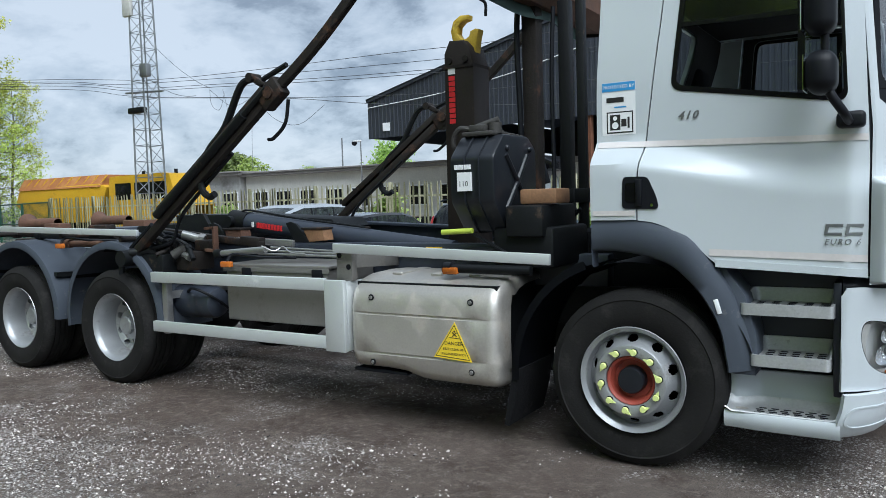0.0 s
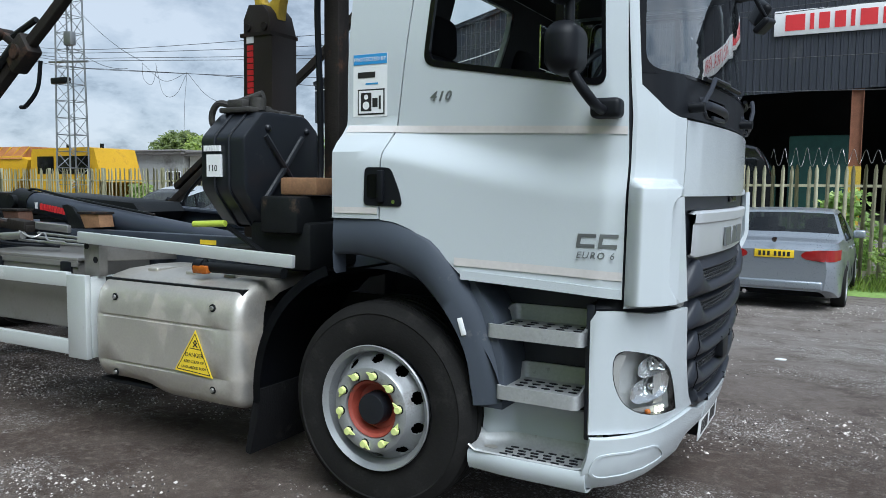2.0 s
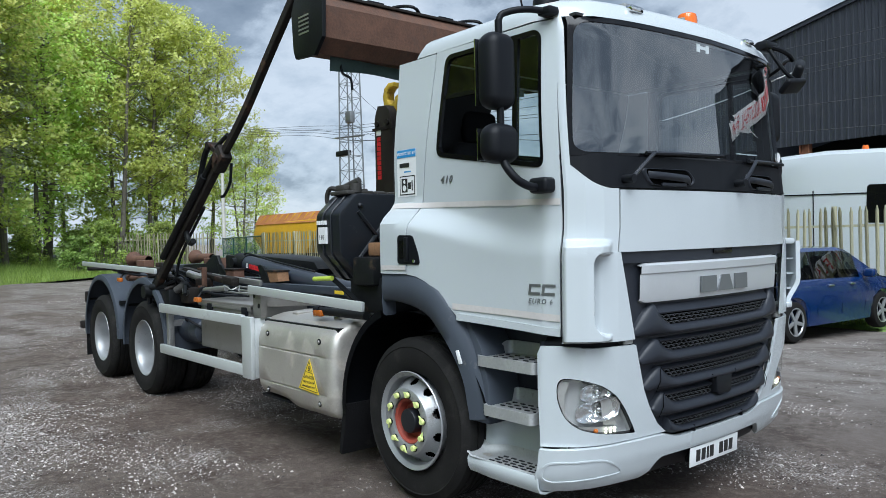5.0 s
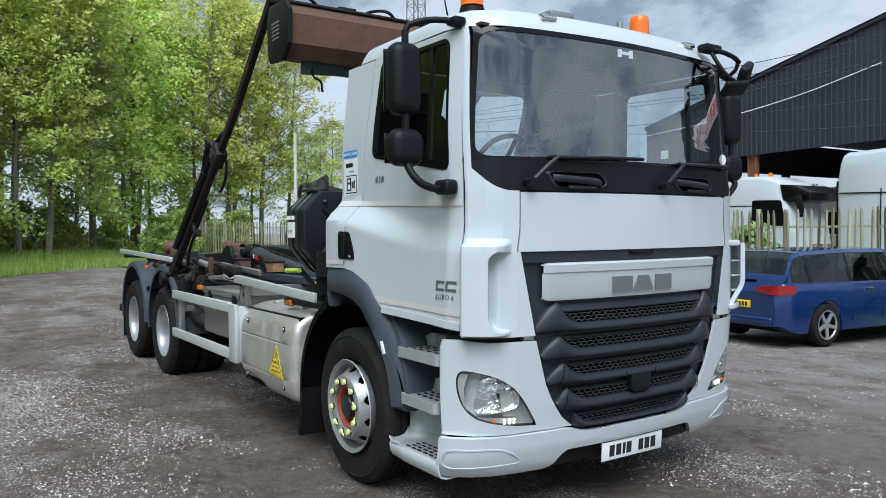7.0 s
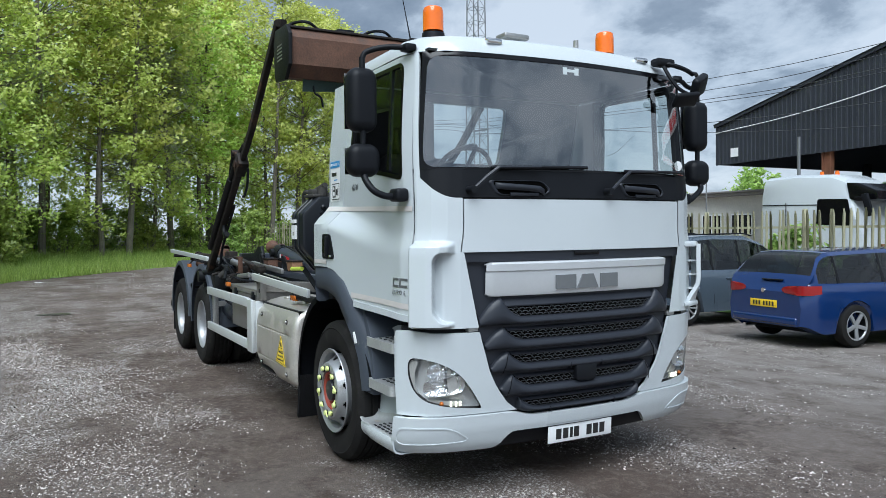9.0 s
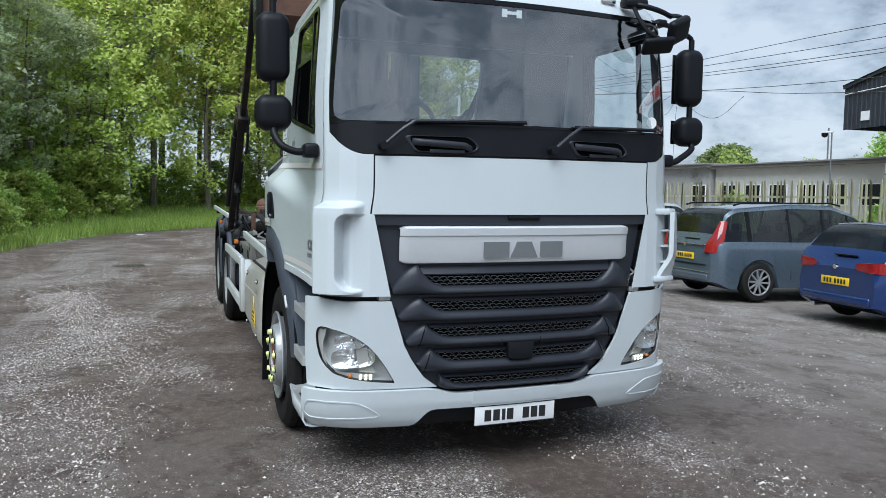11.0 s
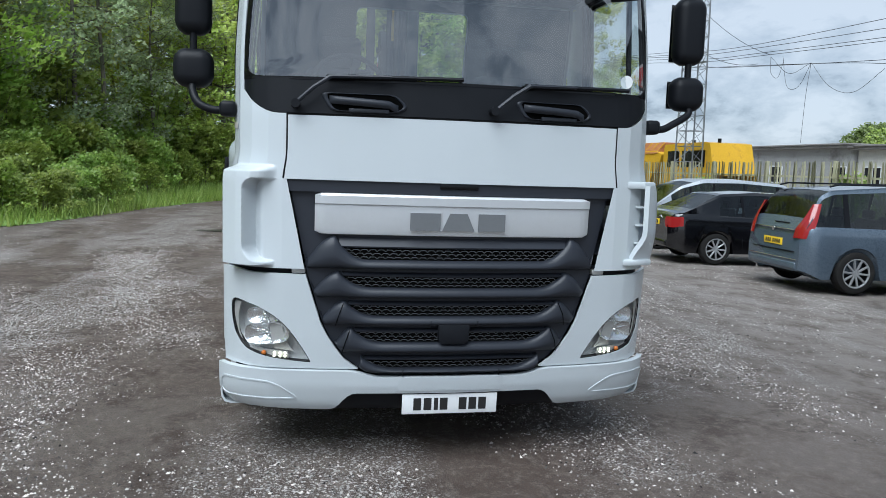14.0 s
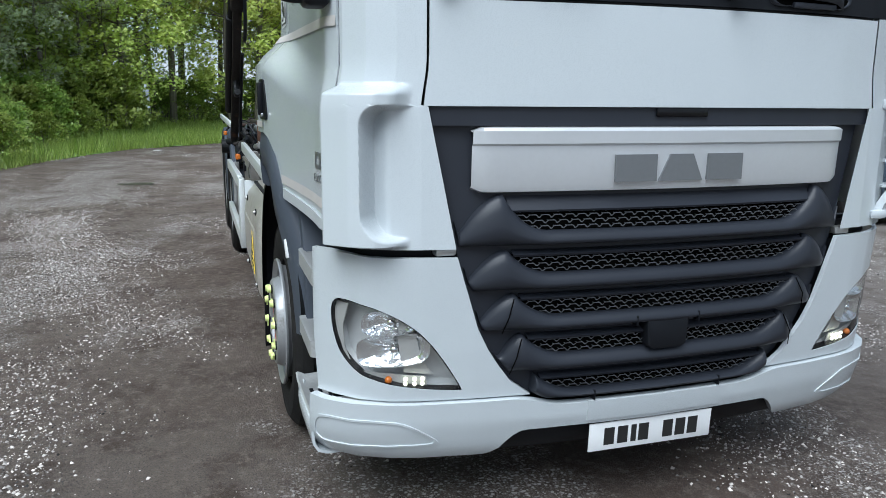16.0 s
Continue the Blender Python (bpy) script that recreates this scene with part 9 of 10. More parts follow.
MPV = [(0.0, 0.84, 0.84, 0.90), (0.015, 1.02, 1.03, 0.95), (0.07, 1.03, 1.50, 0.97), (0.11, 1.03, 1.60, 0.98), (0.35, 1.01, 1.68, 1.0), (0.55, 1.0, 1.66, 1.0), (0.66, 0.99, 1.50, 1.0), (0.82, 0.98, 1.0, 0.99), (0.92, 0.88, 0.89, 0.94), (1.0, 0.60, 0.61, 0.80)]
random.seed(8)
make_car("blue_estate_car", "blue estate car with red tail lamps parked on gravel", BLUECAR, (-2.72, 6.88, -0.15), 90 - 6, 4.75, 1.76, 1.47, EST, (0.135, 0.335, 0.49), (0.56, 0.12, 0.05, 0.63), (0.95, 3.67), 0.32, 5, (0.80, 0.94, 0.36), 0.64, True)
make_car("grey_people_carrier", "grey-blue people carrier with tall red tail lamps", GREYBLUE, (-5.93, 6.82, -0.15), 90 - 3, 4.59, 1.83, 1.68, MPV, (0.15, 0.33, 0.49, 0.62), (0.60, 0.10, 0.04, 0.72), (0.86, 3.58), 0.33, 10, "tall", 0.75, True, True)
make_car("black_hatchback_car", "black liftback car with alloy wheels beside the carrier", BLACKCAR, (-9.35, 6.4, -0.15), 90 - 4, 4.5, 1.73, 1.44, LIFT, (0.33, 0.49), (0.56, 0.22, 0.22, 0.62), (0.95, 3.48), 0.31, 9, (0.72, 0.93, 0.16), 0.80)
make_car("pale_silver_car", "pale silver people carrier parked nose out", PALECAR, (-11.9, 11.2, -0.15), -90 - 4, 4.7, 1.85, 1.68, MPV, (0.15, 0.33, 0.49, 0.62), (0.60, 0.10, 0.04, 0.72), (0.95, 3.67), 0.34, 7, "tall", 0.72, True)
make_car("silver_saloon_car", "silver saloon car parked by the fence", SILVERCAR, (0.93, 7.5, -0.16), 90 - 2, 4.58, 1.77, 1.45, SAL, (0.33, 0.49), (0.52, 0.28, 0.27, 0.60), (1.0, 3.76), 0.32, 7, (0.74, 0.90, 0.34), 0.83)

# ---- big shed behind the yard ----
CLAD = mat("black_box_profile_cladding", (0.028, 0.032, 0.042), 0.42, vary=0.14, scale=0.6, fine=6, dirt=(0.06, 0.062, 0.068), dirt_amount=0.2, dirt_scale=0.5)
# the colour itself holds the shade inside the shed
SHEDIN = mat("shaded_shed_interior", (0.03, 0.03, 0.03), 0.9, vary=0.3, scale=0.5, fine=5)
shed = thing("industrial_shed", "large black corrugated open-fronted industrial shed", "shed")
SY = 42.18  # the gable stands in this plane
ROOFLINE = [(-34.9, 9.25), (-13.5, 14.75), (1.75, 12.6), (1.8, 12.6), (12.3, 14.9), (23, 12.8)]


def corrugated(bm, x0, x1, y, zlo, zhi, pitch=0.36):
    x, rows = x0, []
    while x < x1:
        for dx, dy in ((0.0, 0.0), (0.20, 0.0), (0.235, -0.045), (0.325, -0.045)):
            xx = min(x1, x + dx)
            rows.append([(xx, y + dy, zlo(xx)), (xx, y + dy, zhi(xx))])
        x += pitch
    loft(bm, rows)
    bmesh.ops.recalc_face_normals(bm, faces=bm.faces)


bm = bmesh.new()
corrugated(bm, -34.9, 23, SY, lambda x: 6.35 + 0.019 * (x + 35), lambda x: lerp_table(x, ROOFLINE))
part("gable_cladding", bm, CLAD, shed, "black corrugated gable sheeting", 20)
for (xa, za), (xb, zb) in zip(ROOFLINE, ROOFLINE[1:]):
    if xb - xa < 1:
        continue
    bm = bmesh.new()
    loft(bm, [[(xa, SY - 0.3, za + 0.12), (xb, SY - 0.3, zb + 0.12)], [(xa, SY + 36, za + 0.12), (xb, SY + 36, zb + 0.12)]])
    bmesh.ops.solidify(bm, geom=bm.faces[:], thickness=0.2)
    part("roof_slope", bm, CLAD, shed)
    bm = bmesh.new()
    beam(bm, (xa, SY - 0.15, za + 0.02), (xb, SY - 0.15, zb + 0.02), 0.12, 0.28)
    part("barge_board", bm, CLAD, shed)
bm = bmesh.new()
box(bm, (-34.9, SY + 35.8, -0.5), (23, SY + 36, 12.4))
box(bm, (22.8, SY + 0.05, -0.5), (23, SY + 35.7, 12.7))
part("rear_wall", bm, SHEDIN, shed)
bm = bmesh.new()
box(bm, (-34.9, SY + 0.1, 6.4), (-34.7, SY + 35.7, 9.2))
part("side_cladding", bm, CLAD, shed)
COLUMN = mat("rusty_column", (0.20, 0.085, 0.045), 0.8, vary=0.3, scale=2, fine=20)
for x in (1.55, 12.0, 22.5, -8, -17, -26, -34.5):
    for y in (SY + 0.3, SY + 18, SY + 35.4) if x > -30 else (SY + 18, SY + 35.4):
        col = new("column")
        col.parent = shed
        bm = bmesh.new()
        box(bm, (x - 0.28, y - 0.06, -0.4), (x + 0.28, y + 0.06, 7.05))
        box(bm, (x - 0.30, y - 0.22, -0.4), (x - 0.26, y + 0.22, 7.05))
        box(bm, (x + 0.26, y - 0.22, -0.4), (x + 0.30, y + 0.22, 7.05))
        # columns deeper in get the shaded colour instead of rust
        part("column_shaft", bm, COLUMN if y < 50 else SHEDIN, col, "steel column, rusty in front and coloured as shade inside")
        if x == 1.55 and y < 50:
            bm = bmesh.new()
            box(bm, (x - 0.33, y - 0.25, -0.4), (x + 0.33, y + 0.24, 2.9))
            part("column_guard", bm, HOOKY, col, "yellow painted column base")
# fascia sign: white board, red bars for the firm's name, then the readable words
sign = thing("fascia_sign", "long white fascia sign with red lettering on the shed", "sign")
bm = bmesh.new()
box(bm, (-2.72, SY - 0.20, 10.05), (20.0, SY - 0.10, 11.4), 0.02)
part("sign_board", bm, LABELW, sign)
x = -2.15
for i, w in enumerate((0.98, 0.20, 0.52, 0.52, 0.20, 0.80, 0.85, 0.62, 0, 0.65, 0.65, 0.70, 0.62)):
    if w:
        bm = bmesh.new()
        box(bm, (x, SY - 0.23, 10.3), (x + w, SY - 0.20, 11.15), 0.0)
        part("name_bar", bm, LABELR, sign)
    x += (w or 0.45) + 0.24
text_mesh("INDUSTRIAL PARK", 1.2, Matrix(((1, 0, 0, 14.2), (0, 0, -1, SY - 0.22), (0, 1, 0, 10.72), (0, 0, 0, 1))), LABELR, "sign_words", sign, "", 0.01)
bm = bmesh.new()
box(bm, (-33.45, SY - 0.10, 6.88), (-32.8, SY - 0.05, 7.5))
part("small_notice", bm, LABELW, shed, "small white notice")
bm = bmesh.new()
tube(bm, [(-34.8, SY - 0.12, 8.75), (-28.5, SY - 0.15, 9.2), (-22.5, SY - 0.18, 10.0), (-17.5, SY - 0.2, 11.1)], 0.035, 5, smooth=5)
part("cable", bm, LABELW, shed)

# dark lorry standing in the shed mouth, and goods in the gloom
dl = thing("dark_lorry", "black lorry cab parked in the shed mouth", "lorry", (-4.0, 36.6, -0.55))
dl.scale = (0.9, 0.9, 0.9)
bm = bmesh.new()
rows = []
for x, zt in ((-2.6, 5.0), (-0.2, 5.0), (0.3, 4.95), (1.5, 4.7), (2.0, 4.0), (2.35, 3.2), (2.4, 0.8)):
    rows.append([(x, -1.25, 0.7), (x, -1.25, zt - 0.15), (x, -1.1, zt), (x, 1.1, zt), (x, 1.25, zt - 0.15), (x, 1.25, 0.7)])
loft(bm, rows)
bmesh.ops.recalc_face_normals(bm, faces=bm.faces)
part("cab_body", bm, BLACKCAR, dl)
bm = bmesh.new()
prism(bm, [(0.4, 3.1), (1.75, 3.0), (1.55, 4.1), (0.5, 4.2)], -1.27, -1.255, "y")
part("cab_window", bm, CARGLASS, dl)
bm = bmesh.new()
for a, b in (((-2.6, -1.2, 5.1), (-2.4, -1.2, 5.7)), ((-0.4, -1.2, 5.0), (-0.3, -1.2, 5.85)), ((-2.5, -1.2, 5.65), (-0.3, -1.2, 5.8)), ((-1.6, -1.2, 5.0), (-1.4, -1.2, 5.7))):
    rod(bm, a, b, 0.05, seg=6)
part("roof_bars", bm, BOXSTEEL, dl)
for x in (-1.8, 1.2):
    bm = bmesh.new()
    lathe(bm, [(0.2, -0.2), (0.5, -0.18), (0.52, -0.1), (0.52, 0.12)], 24, at=(x, -1.1, 0.52))
    part("wheel", bm, RUBBER, dl)
tarp = thing("green_tarpaulin_stack", "stack under a dark green tarpaulin in the shed", "stack", (-0.4, 47.4, -0.35))
bm = bmesh.new()
box(bm, (-1.6, -1.5, 0), (1.6, 1.5, 5.2), 0.12)
part("tarpaulin_cover", bm, mat("green_tarpaulin", (0.02, 0.085, 0.07), 0.6, vary=0.3, scale=2), tarp)
for k, (x, y, sx, sz, m) in enumerate(((5.5, 47, 2.2, 1.6, RUST), (9, 46, 2.6, 2.2, BLUEMET), (-7.6, 47, 3, 2.5, BLACKMET), (12, 48, 2, 3, RUST))):
    t = thing("scrap_bin", "rusty metal bin of scrap in the shed", "bin", (x, y, -0.35))
    bm = bmesh.new()
    prism(bm, [(-sx / 2 + 0.2, 0), (sx / 2 - 0.2, 0), (sx / 2, sz), (-sx / 2, sz)], -1, 1, "y", 0.04)
    part("bin_shell", bm, m, t)

# ---- low prefab huts ----
PREFAB = mat("weathered_grey_render", (0.34, 0.34, 0.33), 0.85, vary=0.22, scale=0.7, fine=9, dirt=(0.12, 0.11, 0.10), dirt_amount=0.35, dirt_scale=0.5)
FELT = mat("roof_felt", (0.22, 0.21, 0.20), 0.9, vary=0.25, scale=0.6, fine=8)
PALEWALL = mat("pale_board", (0.55, 0.54, 0.50), 0.8, vary=0.15, scale=1, fine=8)
for x0, x1, z1, y0, lab in ((-76.2, -57.8, 4.06, 47.0, "grey rendered flat-roofed hut"), (-54.3, -33.4, 3.92, 47.6, "long low prefabricated hut with many windows"), (-29.1, -12.1, 3.7, 49.0, "long low prefabricated hut with many windows")):
    hut = thing("prefab_hut", lab, "building", (x0, y0, -0.3))
    hut.scale = (1.18, 1.18, 1.18)
    L, h = x1 - x0, z1 + 0.3
    bm = bmesh.new()
    box(bm, (0, 0, 0), (L, 8, h - 0.35))
    part("wall", bm, PREFAB if x0 < -70 else PALEWALL, hut)
    bm = bmesh.new()
    box(bm, (-0.4, -0.6, h - 0.35), (L + 0.4, 8.5, h - 0.12), 0.03)
    box(bm, (-0.5, -0.75, h - 0.12), (L + 0.5, 8.6, h), 0.02)
    part("roof", bm, FELT, hut)
    n = int(L / 2.6)
    for i in range(n):
        x = 0.8 + i * 2.6
        if x0 < -70 and i % 3:
            continue
        bm = bmesh.new()
        for a, b in (((x, -0.06, 1.2), (x + 1.7, -0.06, 1.2)), ((x, -0.06, 2.6), (x + 1.7, -0.06, 2.6)), ((x, -0.06, 1.2), (x, -0.06, 2.6)), ((x + 1.7, -0.06, 1.2), (x + 1.7, -0.06, 2.6)), ((x + 0.85, -0.06, 1.2), (x + 0.85, -0.06, 2.6))):
            beam(bm, a, b, 0.06, 0.08)
        w = part("window", bm, LABELW, hut)
        bm = bmesh.new()
        box(bm, (x, -0.045, 1.2), (x + 1.7, -0.03, 2.6))
        part("pane", bm, BLACKGLOSS, w)
# grey canopy posts, crates and timber in the yard between
rr = random.Random(31)
for k in range(16):
    x, y = rr.uniform(-26, 6), rr.uniform(15, 32)
    m = rr.choice((TIMBER, RUST, BOXSTEEL, BLUEMET, TIMBER))
    st = thing("pallet_stack", "stack of old pallets and crates in the yard", "pallet stack", (x, y, -0.35), rr.uniform(0, 90))
    hgt = rr.randint(3, 9)
    for j in range(hgt):
        bm = bmesh.new()
        z = j * 0.15
        for q in range(6):
            box(bm, (-0.6, -0.5 + q * 0.19, z + 0.11), (0.6, -0.5 + q * 0.19 + 0.10, z + 0.135))
        for q in (-0.55, 0.0, 0.45):
            box(bm, (q, -0.5, z), (q + 0.1, 0.5, z + 0.11))
        part("pallet", bm, m, st)

# ---- yellow gritter lorries behind the fence ----
YEL = mat("highway_yellow", (0.62, 0.36, 0.015), 0.45, vary=0.12, scale=1.2, fine=14, dirt=(0.30, 0.15, 0.04), dirt_amount=0.2, dirt_scale=1.2)
HOPR = mat("rusty_hopper_cover", (0.36, 0.14, 0.045), 0.75, vary=0.3, scale=1.5, fine=14, dirt=(0.42, 0.22, 0.06), dirt_amount=0.4, dirt_scale=1.5)
gr = thing("gritter_lorry", "yellow gritter lorry with a rusty hopper behind the fence", "lorry", (-43.3, 20.3, -0.4))
gr.scale = (0.98, 1.0, 1.07)
bm = bmesh.new()
prism(bm, [(0.0, 2.2), (0.5, 3.0), (8.2, 3.1), (8.9, 2.9), (8.6, 2.3), (7.0, 1.2), (1.6, 1.2)], -1.25, 1.25, "y", 0.03)
part("hopper", bm, YEL, gr)
bm = bmesh.new()
prism(bm, [(-1.3, 2.95), (-0.9, 3.55), (0.9, 3.55), (1.3, 2.95)], 0.4, 8.4, "x", 0.03)
part("hopper_cover", bm, HOPR, gr)
for x in [0.9 + 0.8 * i for i in range(10)]:
    bm = bmesh.new()
    beam(bm, (x, -1.27, 2.9), (x + 0.5, -0.95, 3.52), 0.05, 0.05)
    part("cover_rib", bm, YEL, gr)
bm = bmesh.new()
rows = [[(x, y, z) for y, z in ((-1.2, 0.8), (-1.22, 2.0), (-1.15, zt), (1.15, zt), (1.22, 2.0), (1.2, 0.8))] for x, zt in ((9.0, 3.2), (9.1, 3.40), (13.4, 3.44), (13.9, 3.38), (14.2, 2.6), (14.4, 1.9))]
loft(bm, rows)
bmesh.ops.recalc_face_normals(bm, faces=bm.faces)
part("cab", bm, YEL, gr)
for x0, x1 in ((9.6, 10.9), (11.2, 13.6)):
    bm = bmesh.new()
    box(bm, (x0, -1.225, 2.25), (x1, -1.20, 3.05), 0.01)
    part("cab_window", bm, BLACKGLOSS, gr)
bm = bmesh.new()
box(bm, (0.5, -0.5, 0.6), (15.5, 0.5, 1.2), 0.03)
for x in (1.8, 4.0, 11.0, 14.8):
    rod(bm, (x, -1.2, 0.5), (x, 1.2, 0.5), 0.5, seg=20)
part("running_gear", bm, BLACKMET, gr)
for x in (10.9, 13.5):
    bm = bmesh.new()
    rod(bm, (x, -0.4, 3.4), (x, -0.4, 3.62), 0.09)
    part("beacon", bm, BLACKPL, gr)

# ---- white tractor unit behind the fence ----
wc = thing("white_tractor_unit", "white lorry tractor unit with roof beacons behind the fence", "lorry", (-16.8, 25.9, -0.35))
wc.scale = (1.2, 1.1, 1.05)
bm = bmesh.new()
rows = []
for x, zt, w in ((0.0, 3.75, 1.18), (0.08, 3.93, 1.22), (1.2, 3.98, 1.24), (2.6, 3.90, 1.24), (3.05, 3.70, 1.22), (3.3, 3.15, 1.2), (3.55, 2.6, 1.2), (3.72, 1.9, 1.16), (3.75, 0.5, 1.1)):
    rows.append([(x, y, z) for y, z in ((-w, 0.55), (-w - 0.02, 1.6), (-w, zt - 0.55), (-w + 0.12, zt - 0.12), (-w + 0.35, zt), (w - 0.35, zt), (w - 0.12, zt - 0.12), (w, zt - 0.55), (w + 0.02, 1.6), (w, 0.55))])
loft(bm, rows)
for end in (rows[0], rows[-1]):
    bm.faces.new([bm.verts.new(p) for p in end])
bmesh.ops.recalc_face_normals(bm, faces=bm.faces)
part("cab_shell", bm, WHITE, wc, "", 30)
bm = bmesh.new()
prism(bm, rounded([(2.15, 2.0), (3.42, 1.95), (3.25, 2.95), (2.2, 2.98)], 0.08), -1.262, -1.235, "y")
part("side_window", bm, BLACKGLOSS, wc)
bm = bmesh.new()
prism(bm, [(3.25, 2.95), (3.15, 3.55), (3.6, 3.5), (4.15, 3.2), (4.2, 2.9), (3.5, 2.85)], -1.15, 1.15, "y", 0.03)
part("sun_visor", bm, BLACKGLOSS, wc)
bm = bmesh.new()
beam(bm, (3.9, -1.4, 3.1), (4.1, -1.4, 2.3), 0.1, 0.22, 0.03)
beam(bm, (3.5, -1.25, 3.0), (4.0, -1.4, 3.0), 0.05, 0.05)
part("mirror", bm, BLACKPL, wc)
bm = bmesh.new()
beam(bm, (0.05, -1.256, 2.82), (2.6, -1.256, 2.75), 0.01, 0.035)
beam(bm, (1.0, -1.262, 0.8), (1.0, -1.256, 2.9), 0.02, 0.02)
part("side_trim", bm, BLACKPL, wc)
for x in (1.95, 2.5):
    bm = bmesh.new()
    rod(bm, (x, -0.6, 3.9), (x, -0.6, 4.06), 0.08, 0.06)
    part("beacon", bm, ORANGE, wc)
bm = bmesh.new()
box(bm, (-3.2, -0.5, 0.6), (3.6, 0.5, 1.0), 0.02)
for x in (-2.4, 2.6):
    rod(bm, (x, -1.2, 0.5), (x, 1.2, 0.5), 0.5, seg=20)
box(bm, (-0.4, -0.5, 1.0), (-0.12, -0.2, 3.2), 0.03)
part("chassis", bm, BLACKMET, wc)

white2 = copy_thing(wc, pose(-7.1, 19.3, -0.35))
tagged(white2, "white lorry tractor unit parked nearer behind the fence")

# ---- lattice mast, poles, wires ----
GALV = mat("galvanised_steel", (0.22, 0.23, 0.235), 0.5, 0.6, vary=0.12, scale=2)
mast = thing("lattice_mast", "tall galvanised lattice mast with lamps", "mast", (-29.5, 17.95, -0.4))
HM = 24.0
def mast_w(z):
    return 0.50 - 0.011 * z
for sx, sy in ((-1, -1), (1, -1), (1, 1), (-1, 1)):
    bm = bmesh.new()
    rod(bm, (sx * mast_w(0), sy * mast_w(0), 0), (sx * mast_w(HM), sy * mast_w(HM), HM), 0.042, 0.03, 6)
    part("leg", bm, GALV, mast)
for (ax_, ay_), (bx_, by_) in (((-1, -1), (1, -1)), ((1, -1), (1, 1)), ((1, 1), (-1, 1)), ((-1, 1), (-1, -1))):
    bm = bmesh.new()
    z, k = 0.4, 0
    while z < HM - 0.8:
        w0, w1 = mast_w(z), mast_w(z + 0.75)
        a, b = (ax_, ay_), (bx_, by_)
        if k % 2:
            a, b = b, a
        rod(bm, (a[0] * w0, a[1] * w0, z), (b[0] * w1, b[1] * w1, z + 0.75), 0.018, seg=4)
        rod(bm, (ax_ * w0, ay_ * w0, z), (bx_ * w0, by_ * w0, z), 0.016, seg=4)
        z += 0.75
        k += 1
    part("bracing", bm, GALV, mast)
for lo, hi, m, nm in (((-0.75, -0.5, 6.4), (0.35, -0.2, 6.68), BLACKMET, "flood_lamp"), ((-0.75, -0.5, 10.9), (-0.15, -0.3, 11.9), PALEWALL, "equipment_box"), ((0.4, -0.6, 8.0), (0.9, -0.3, 8.6), GALV, "dish_lamp")):
    bm = bmesh.new()
    box(bm, lo, hi, 0.06)
    part(nm, bm, m, mast)
bm = bmesh.new()
rod(bm, (-1.2, -0.2, 7.45), (1.5, -0.2, 7.3), 0.05, seg=6)
part("cross_arm", bm, GALV, mast)
for x, y, h, r, lab in ((-40.6, 15.8, 8.3, 0.13, "pale timber pole beside the gate"), (-47.8, 54.6, 8.4, 0.09, "thin grey metal lamp post"), (-35.2, 41.5, 6.7, 0.06, "thin grey metal camera post"), (-19.0, 30, 6.5, 0.1, "thin grey metal lamp post")):
    p = thing("pole", lab, "pole", (x, y, -0.4))
    bm = bmesh.new()
    rod(bm, (0, 0, 0), (0, 0, h), r, r * 0.75, 10)
    part("shaft", bm, PALEWALL if x == -40.6 else GALV, p)
    if y == 41.5:
        bm = bmesh.new()
        box(bm, (-0.75, -0.08, h - 0.12), (0.05, 0.08, h), 0.03)
        part("camera_arm", bm, LABELW, p)
        bm = bmesh.new()
        lathe(bm, [(0.02, 0.0), (0.20, -0.02), (0.22, 0.10), (0.16, 0.24), (0.02, 0.30)], 14)
        bmesh.ops.transform(bm, matrix=Matrix.Translation((-0.62, 0, h - 0.12)) @ Matrix.Rotation(radians(-90), 4, "X"), verts=bm.verts)
        part("dome_camera", bm, BLACKPL, p)
WIREGREY = mat("weathered_wire", (0.05, 0.052, 0.055), 0.6, vary=0.1)
SPAN = 22.6
for pts in ([(-75, 12.6), (-45.3, 9.85), (-33.8, 8.64), (-18.7, 8.12), (-10.25, 7.94), (12, 8.6)], [(-75, 12.4), (-45.3, 9.7), (-36.9, 8.68), (-18.6, 7.64), (-10.25, 7.55), (12, 8.2)],
            [(-75, 12.3), (-45.3, 9.6), (-36.9, 8.45), (-31.2, 8.02), (-18.6, 7.25), (-10, 7.1), (12, 7.8)], [(-75, 12.2), (-45.3, 9.45), (-36.9, 8.3), (-31.2, 7.88), (-18.6, 7.1), (-10, 6.95), (12, 7.6)],
            [(-75, 12.0), (-45.3, 9.25), (-37.2, 8.04), (-32, 7.42), (-18.5, 6.25), (-8, 5.9), (12, 5.6)], [(-37.2, 7.97), (-30.4, 7.3), (-24.4, 6.66), (-18.4, 5.84), (-8, 5.0), (12, 4.4)]):
    w = thing("overhead_wire", "thin dark overhead wire", "wire")
    bm = bmesh.new()
    tube(bm, [(x, SPAN, z) for x, z in pts], 0.013, 4, smooth=6)
    part("strand", bm, WIREGREY, w)
for a, b in (((-29.3, 17.95, 9.6), (-30.4, SPAN, 7.8)), ((-29.2, 17.95, 7.6), (-31.5, SPAN, 7.5))):
    w = thing("stay_wire", "thin slack wire from the mast", "wire")
    bm = bmesh.new()
    A, B = Vector(a), Vector(b)
    tube(bm, [A + (B - A) * (i / 12) - Vector((0, 0, 1.2 * (i / 12) * (1 - i / 12))) for i in range(13)], 0.012, 4)
    part("strand", bm, WIREGREY, w)
loops = thing("hanging_wire_loops", "tangled loops of slack wire hanging from the overhead line", "wire")
bm = bmesh.new()
P = Vector((-30.4, SPAN, 7.7))
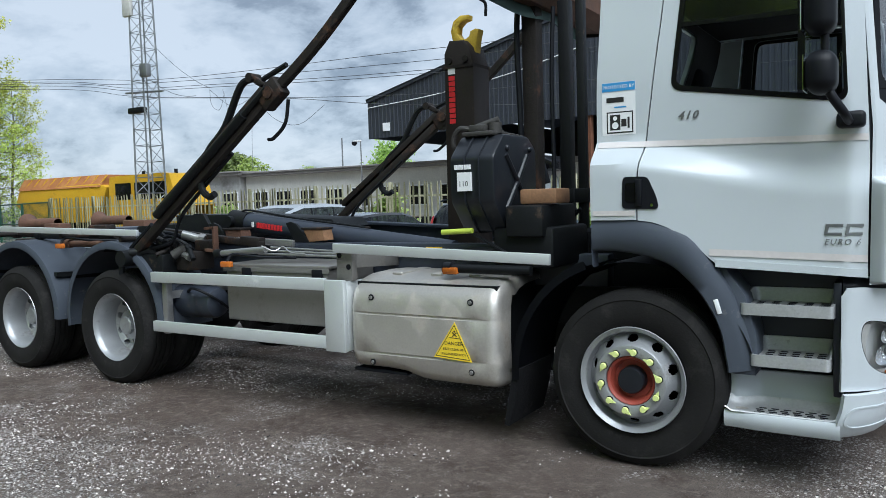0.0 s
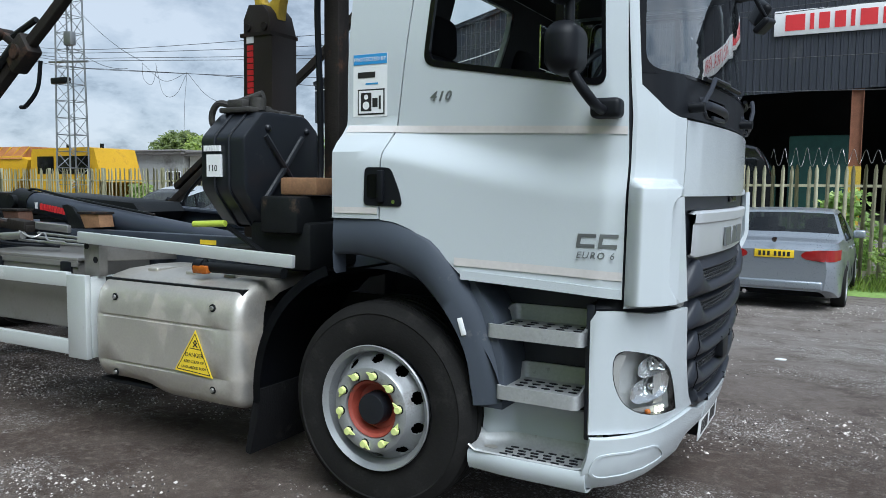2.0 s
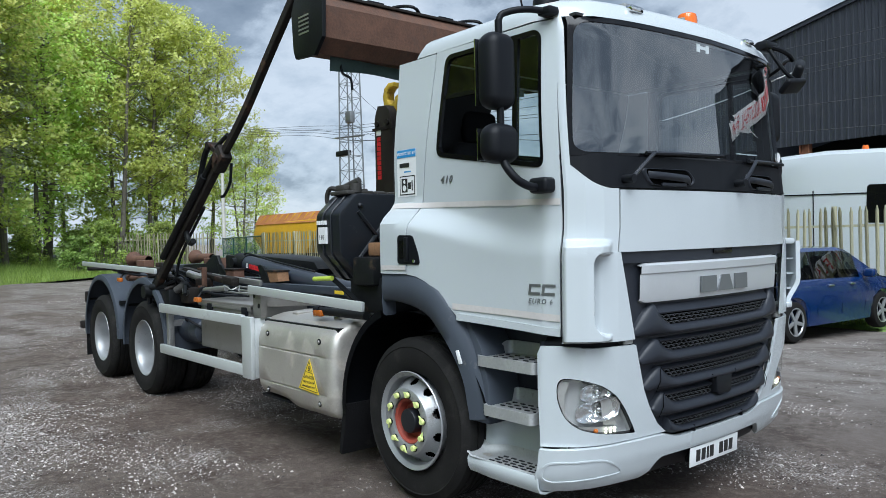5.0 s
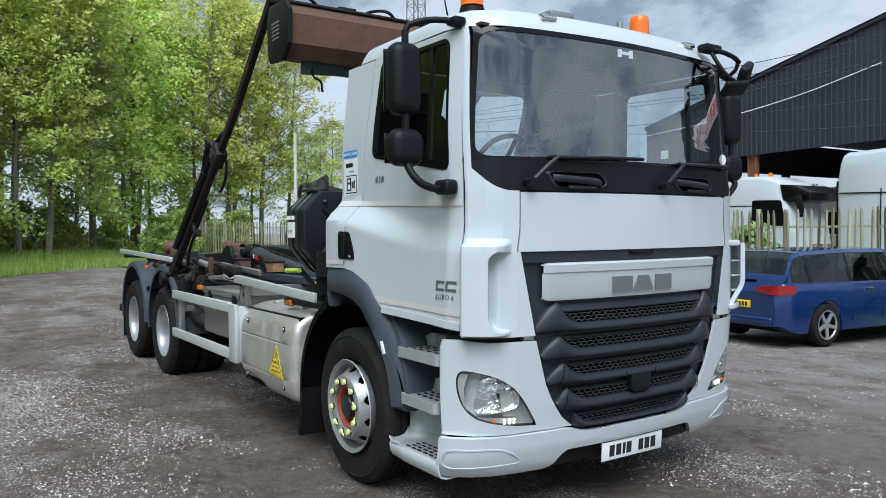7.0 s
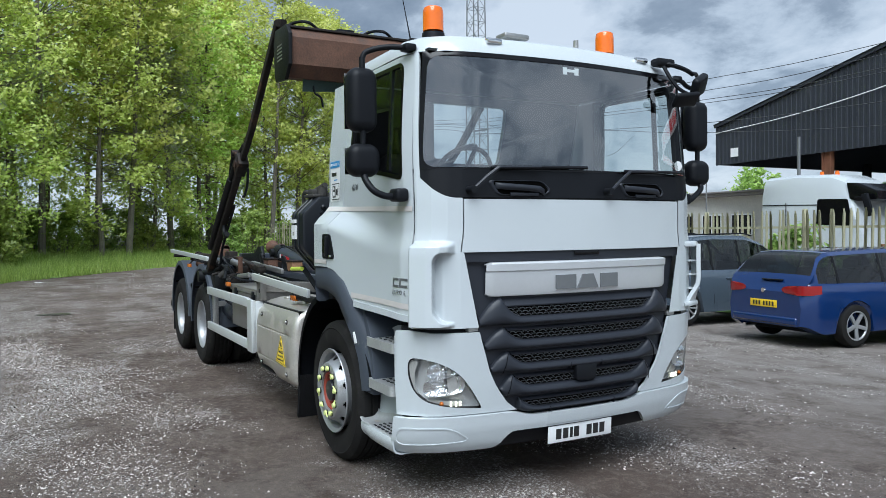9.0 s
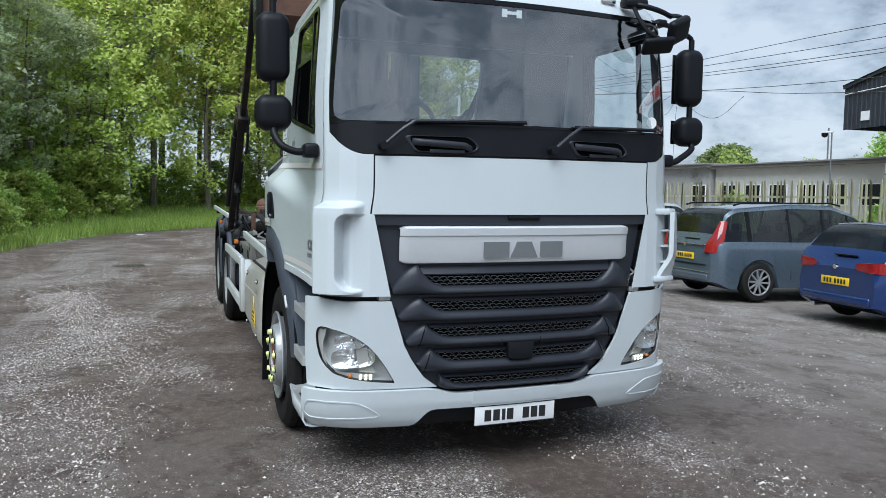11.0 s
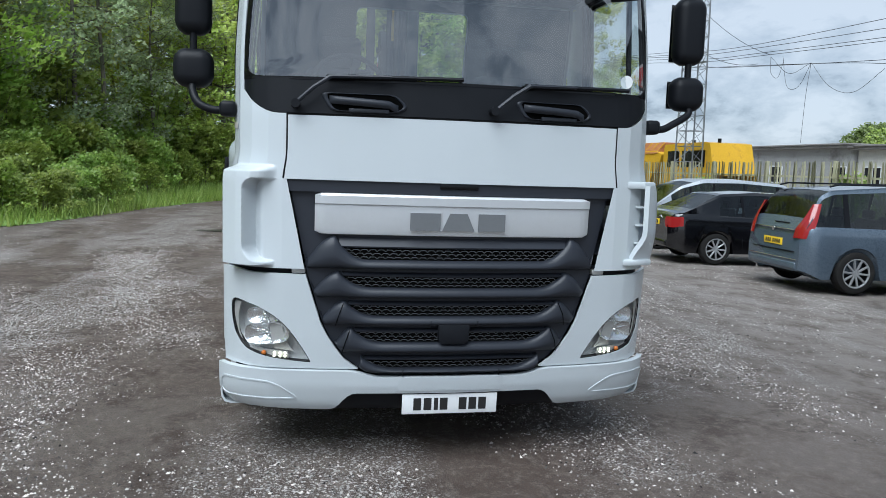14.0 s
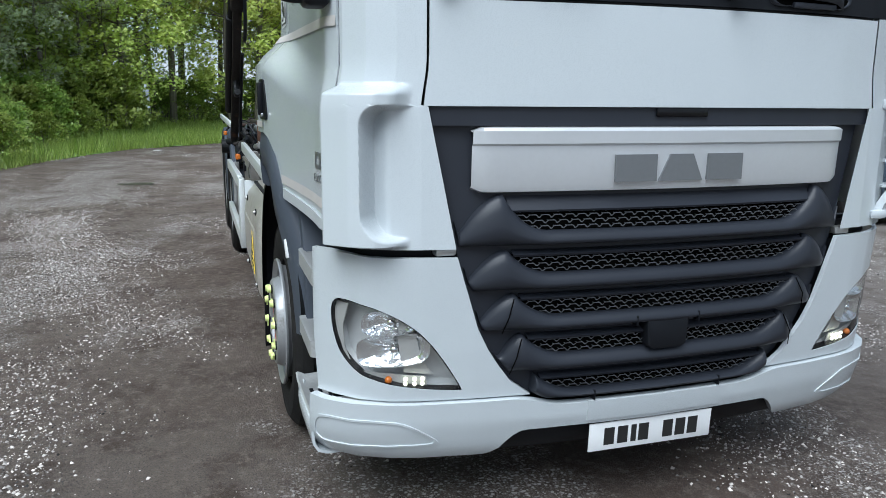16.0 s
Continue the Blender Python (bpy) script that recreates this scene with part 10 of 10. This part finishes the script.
for pts in ([(0, 0), (0.1, -0.8), (0.7, -1.1), (1.1, -0.3)], [(1.0, -0.1), (1.5, -1.6), (2.4, -1.7), (3.2, -0.7)], [(0.0, 0.0), (1.6, -1.0), (3.2, -0.68)], [(3.2, -0.68), (4.6, -1.9), (6.2, -2.3), (7.9, -1.5)], [(3.2, -0.68), (3.0, -2.2), (2.9, -4.4)]):
    tube(bm, [P + Vector((x, 0, z)) for x, z in pts], 0.011, 4, smooth=6)
part("strand", bm, WIREGREY, loops)

# ---- loose stones on the yard ----
def stones(count, seed, region, smin, smax, bias):
    """Angular chips, thick in tracks drawn out along the yard and thin between them."""
    g = np.random.default_rng(seed)
    places = []
    while len(places) < count:
        for x, y, u in zip(g.uniform(region[0], region[1], 4000), g.uniform(region[2], region[3], 4000), g.random(4000)):
            a, b = 0.97 * x + 0.24 * y, -0.24 * x + 0.97 * y
            d = noise.noise(Vector((a * 0.22, b * 0.95, 11.0))) + 0.5 * noise.noise(Vector((x * 0.8, y * 1.1, 4.0))) + 0.35 * noise.noise(Vector((x * 3.1, y * 3.1, 9.0)))
            if d > bias - 0.25 + 0.75 * u:
                places.append((x, y, ground_z(x, y)))
    p = np.array(places[:count])
    n = count
    s = smin + (smax - smin) * g.random((n, 1, 1)) ** 3.5
    base = np.array([(1, 0.1, 0), (0.1, 1, 0), (-1, -0.1, 0), (-0.1, -1, 0), (0, 0, 1)], float)
    q = (base + 0.38 * g.uniform(-1, 1, (n, 5, 3)) * np.array([1, 1, 0.35])) * np.array([1, 0.75, 0.72]) * s
    q[:, :4, 2] -= 0.12 * s[:, :, 0]
    a = g.uniform(0, 2 * math.pi, (n, 1))
    c, e = np.cos(a), np.sin(a)
    v = np.stack([q[:, :, 0] * c - q[:, :, 1] * e, q[:, :, 0] * e + q[:, :, 1] * c, q[:, :, 2]], 2) + p[:, None, :]
    k = 5 * np.arange(n)[:, None, None]
    f = np.array([(0, 1, 4), (1, 2, 4), (2, 3, 4), (3, 0, 4)])[None] + k
    return v.reshape(-1, 3), f.reshape(-1, 3)


CHIP = mat("pale_chippings", (0.40, 0.37, 0.345), 0.85, vary=0.15, scale=30, fine=200, per_island=1.0)
V, F = stones(125000, 3, (-8, 5.5, -6.5, 3.0), 0.0030, 0.0125, 0.0)
V2, F2 = stones(52000, 4, (-22, 5.5, -8, 9), 0.006, 0.017, -0.05)
F = np.vstack([F, F2 + len(V)])
V = np.vstack([V, V2])
me = bpy.data.meshes.new("gravel")
me.vertices.add(len(V))
me.vertices.foreach_set("co", V.ravel())
me.loops.add(3 * len(F))
me.loops.foreach_set("vertex_index", F.ravel())
me.polygons.add(len(F))
me.polygons.foreach_set("loop_start", np.arange(0, 3 * len(F), 3))
me.polygons.foreach_set("loop_total", np.full(len(F), 3))
me.update()
me.materials.append(CHIP)
tagged(new("gravel", me), "loose pale gravel strewn over the yard", "gravel", kind="stuff")
# a few larger scraps lying about
for x, y, s in ((3.0, 4.3, 0.06), (2.6, 1.9, 0.05), (-4.2, -5.2, 0.06), (-25.0, -2.9, 0.2), (1.4, 3.4, 0.05)):
    t = thing("litter_scrap", "pale flat scrap of litter on the gravel", "litter", (x, y, ground_z(x, y)))
    bm = bmesh.new()
    prism(bm, [(-s, -s * 0.6), (s * 0.7, -s * 0.8), (s, s * 0.3), (0, s * 0.7), (-s * 0.8, s * 0.4)], 0.0, 0.012, "z", 0.003)
    part("scrap", bm, LABELW, t)
pd = thing("puddle_patch", "dark wet patch in a shallow dip", "puddle", (-12.4, -2.75, ground_z(-12.4, -2.75) + 0.012))
bm = bmesh.new()
bm.faces.new([bm.verts.new((0.22 * (1 + 0.3 * math.sin(3 * a)) * math.cos(a), 0.42 * (1 + 0.2 * math.cos(2 * a)) * math.sin(a), 0)) for a in [2 * math.pi * k / 24 for k in range(24)]])
part("water", bm, mat("wet_mud", (0.06, 0.055, 0.05), 0.3, vary=0.2), pd)
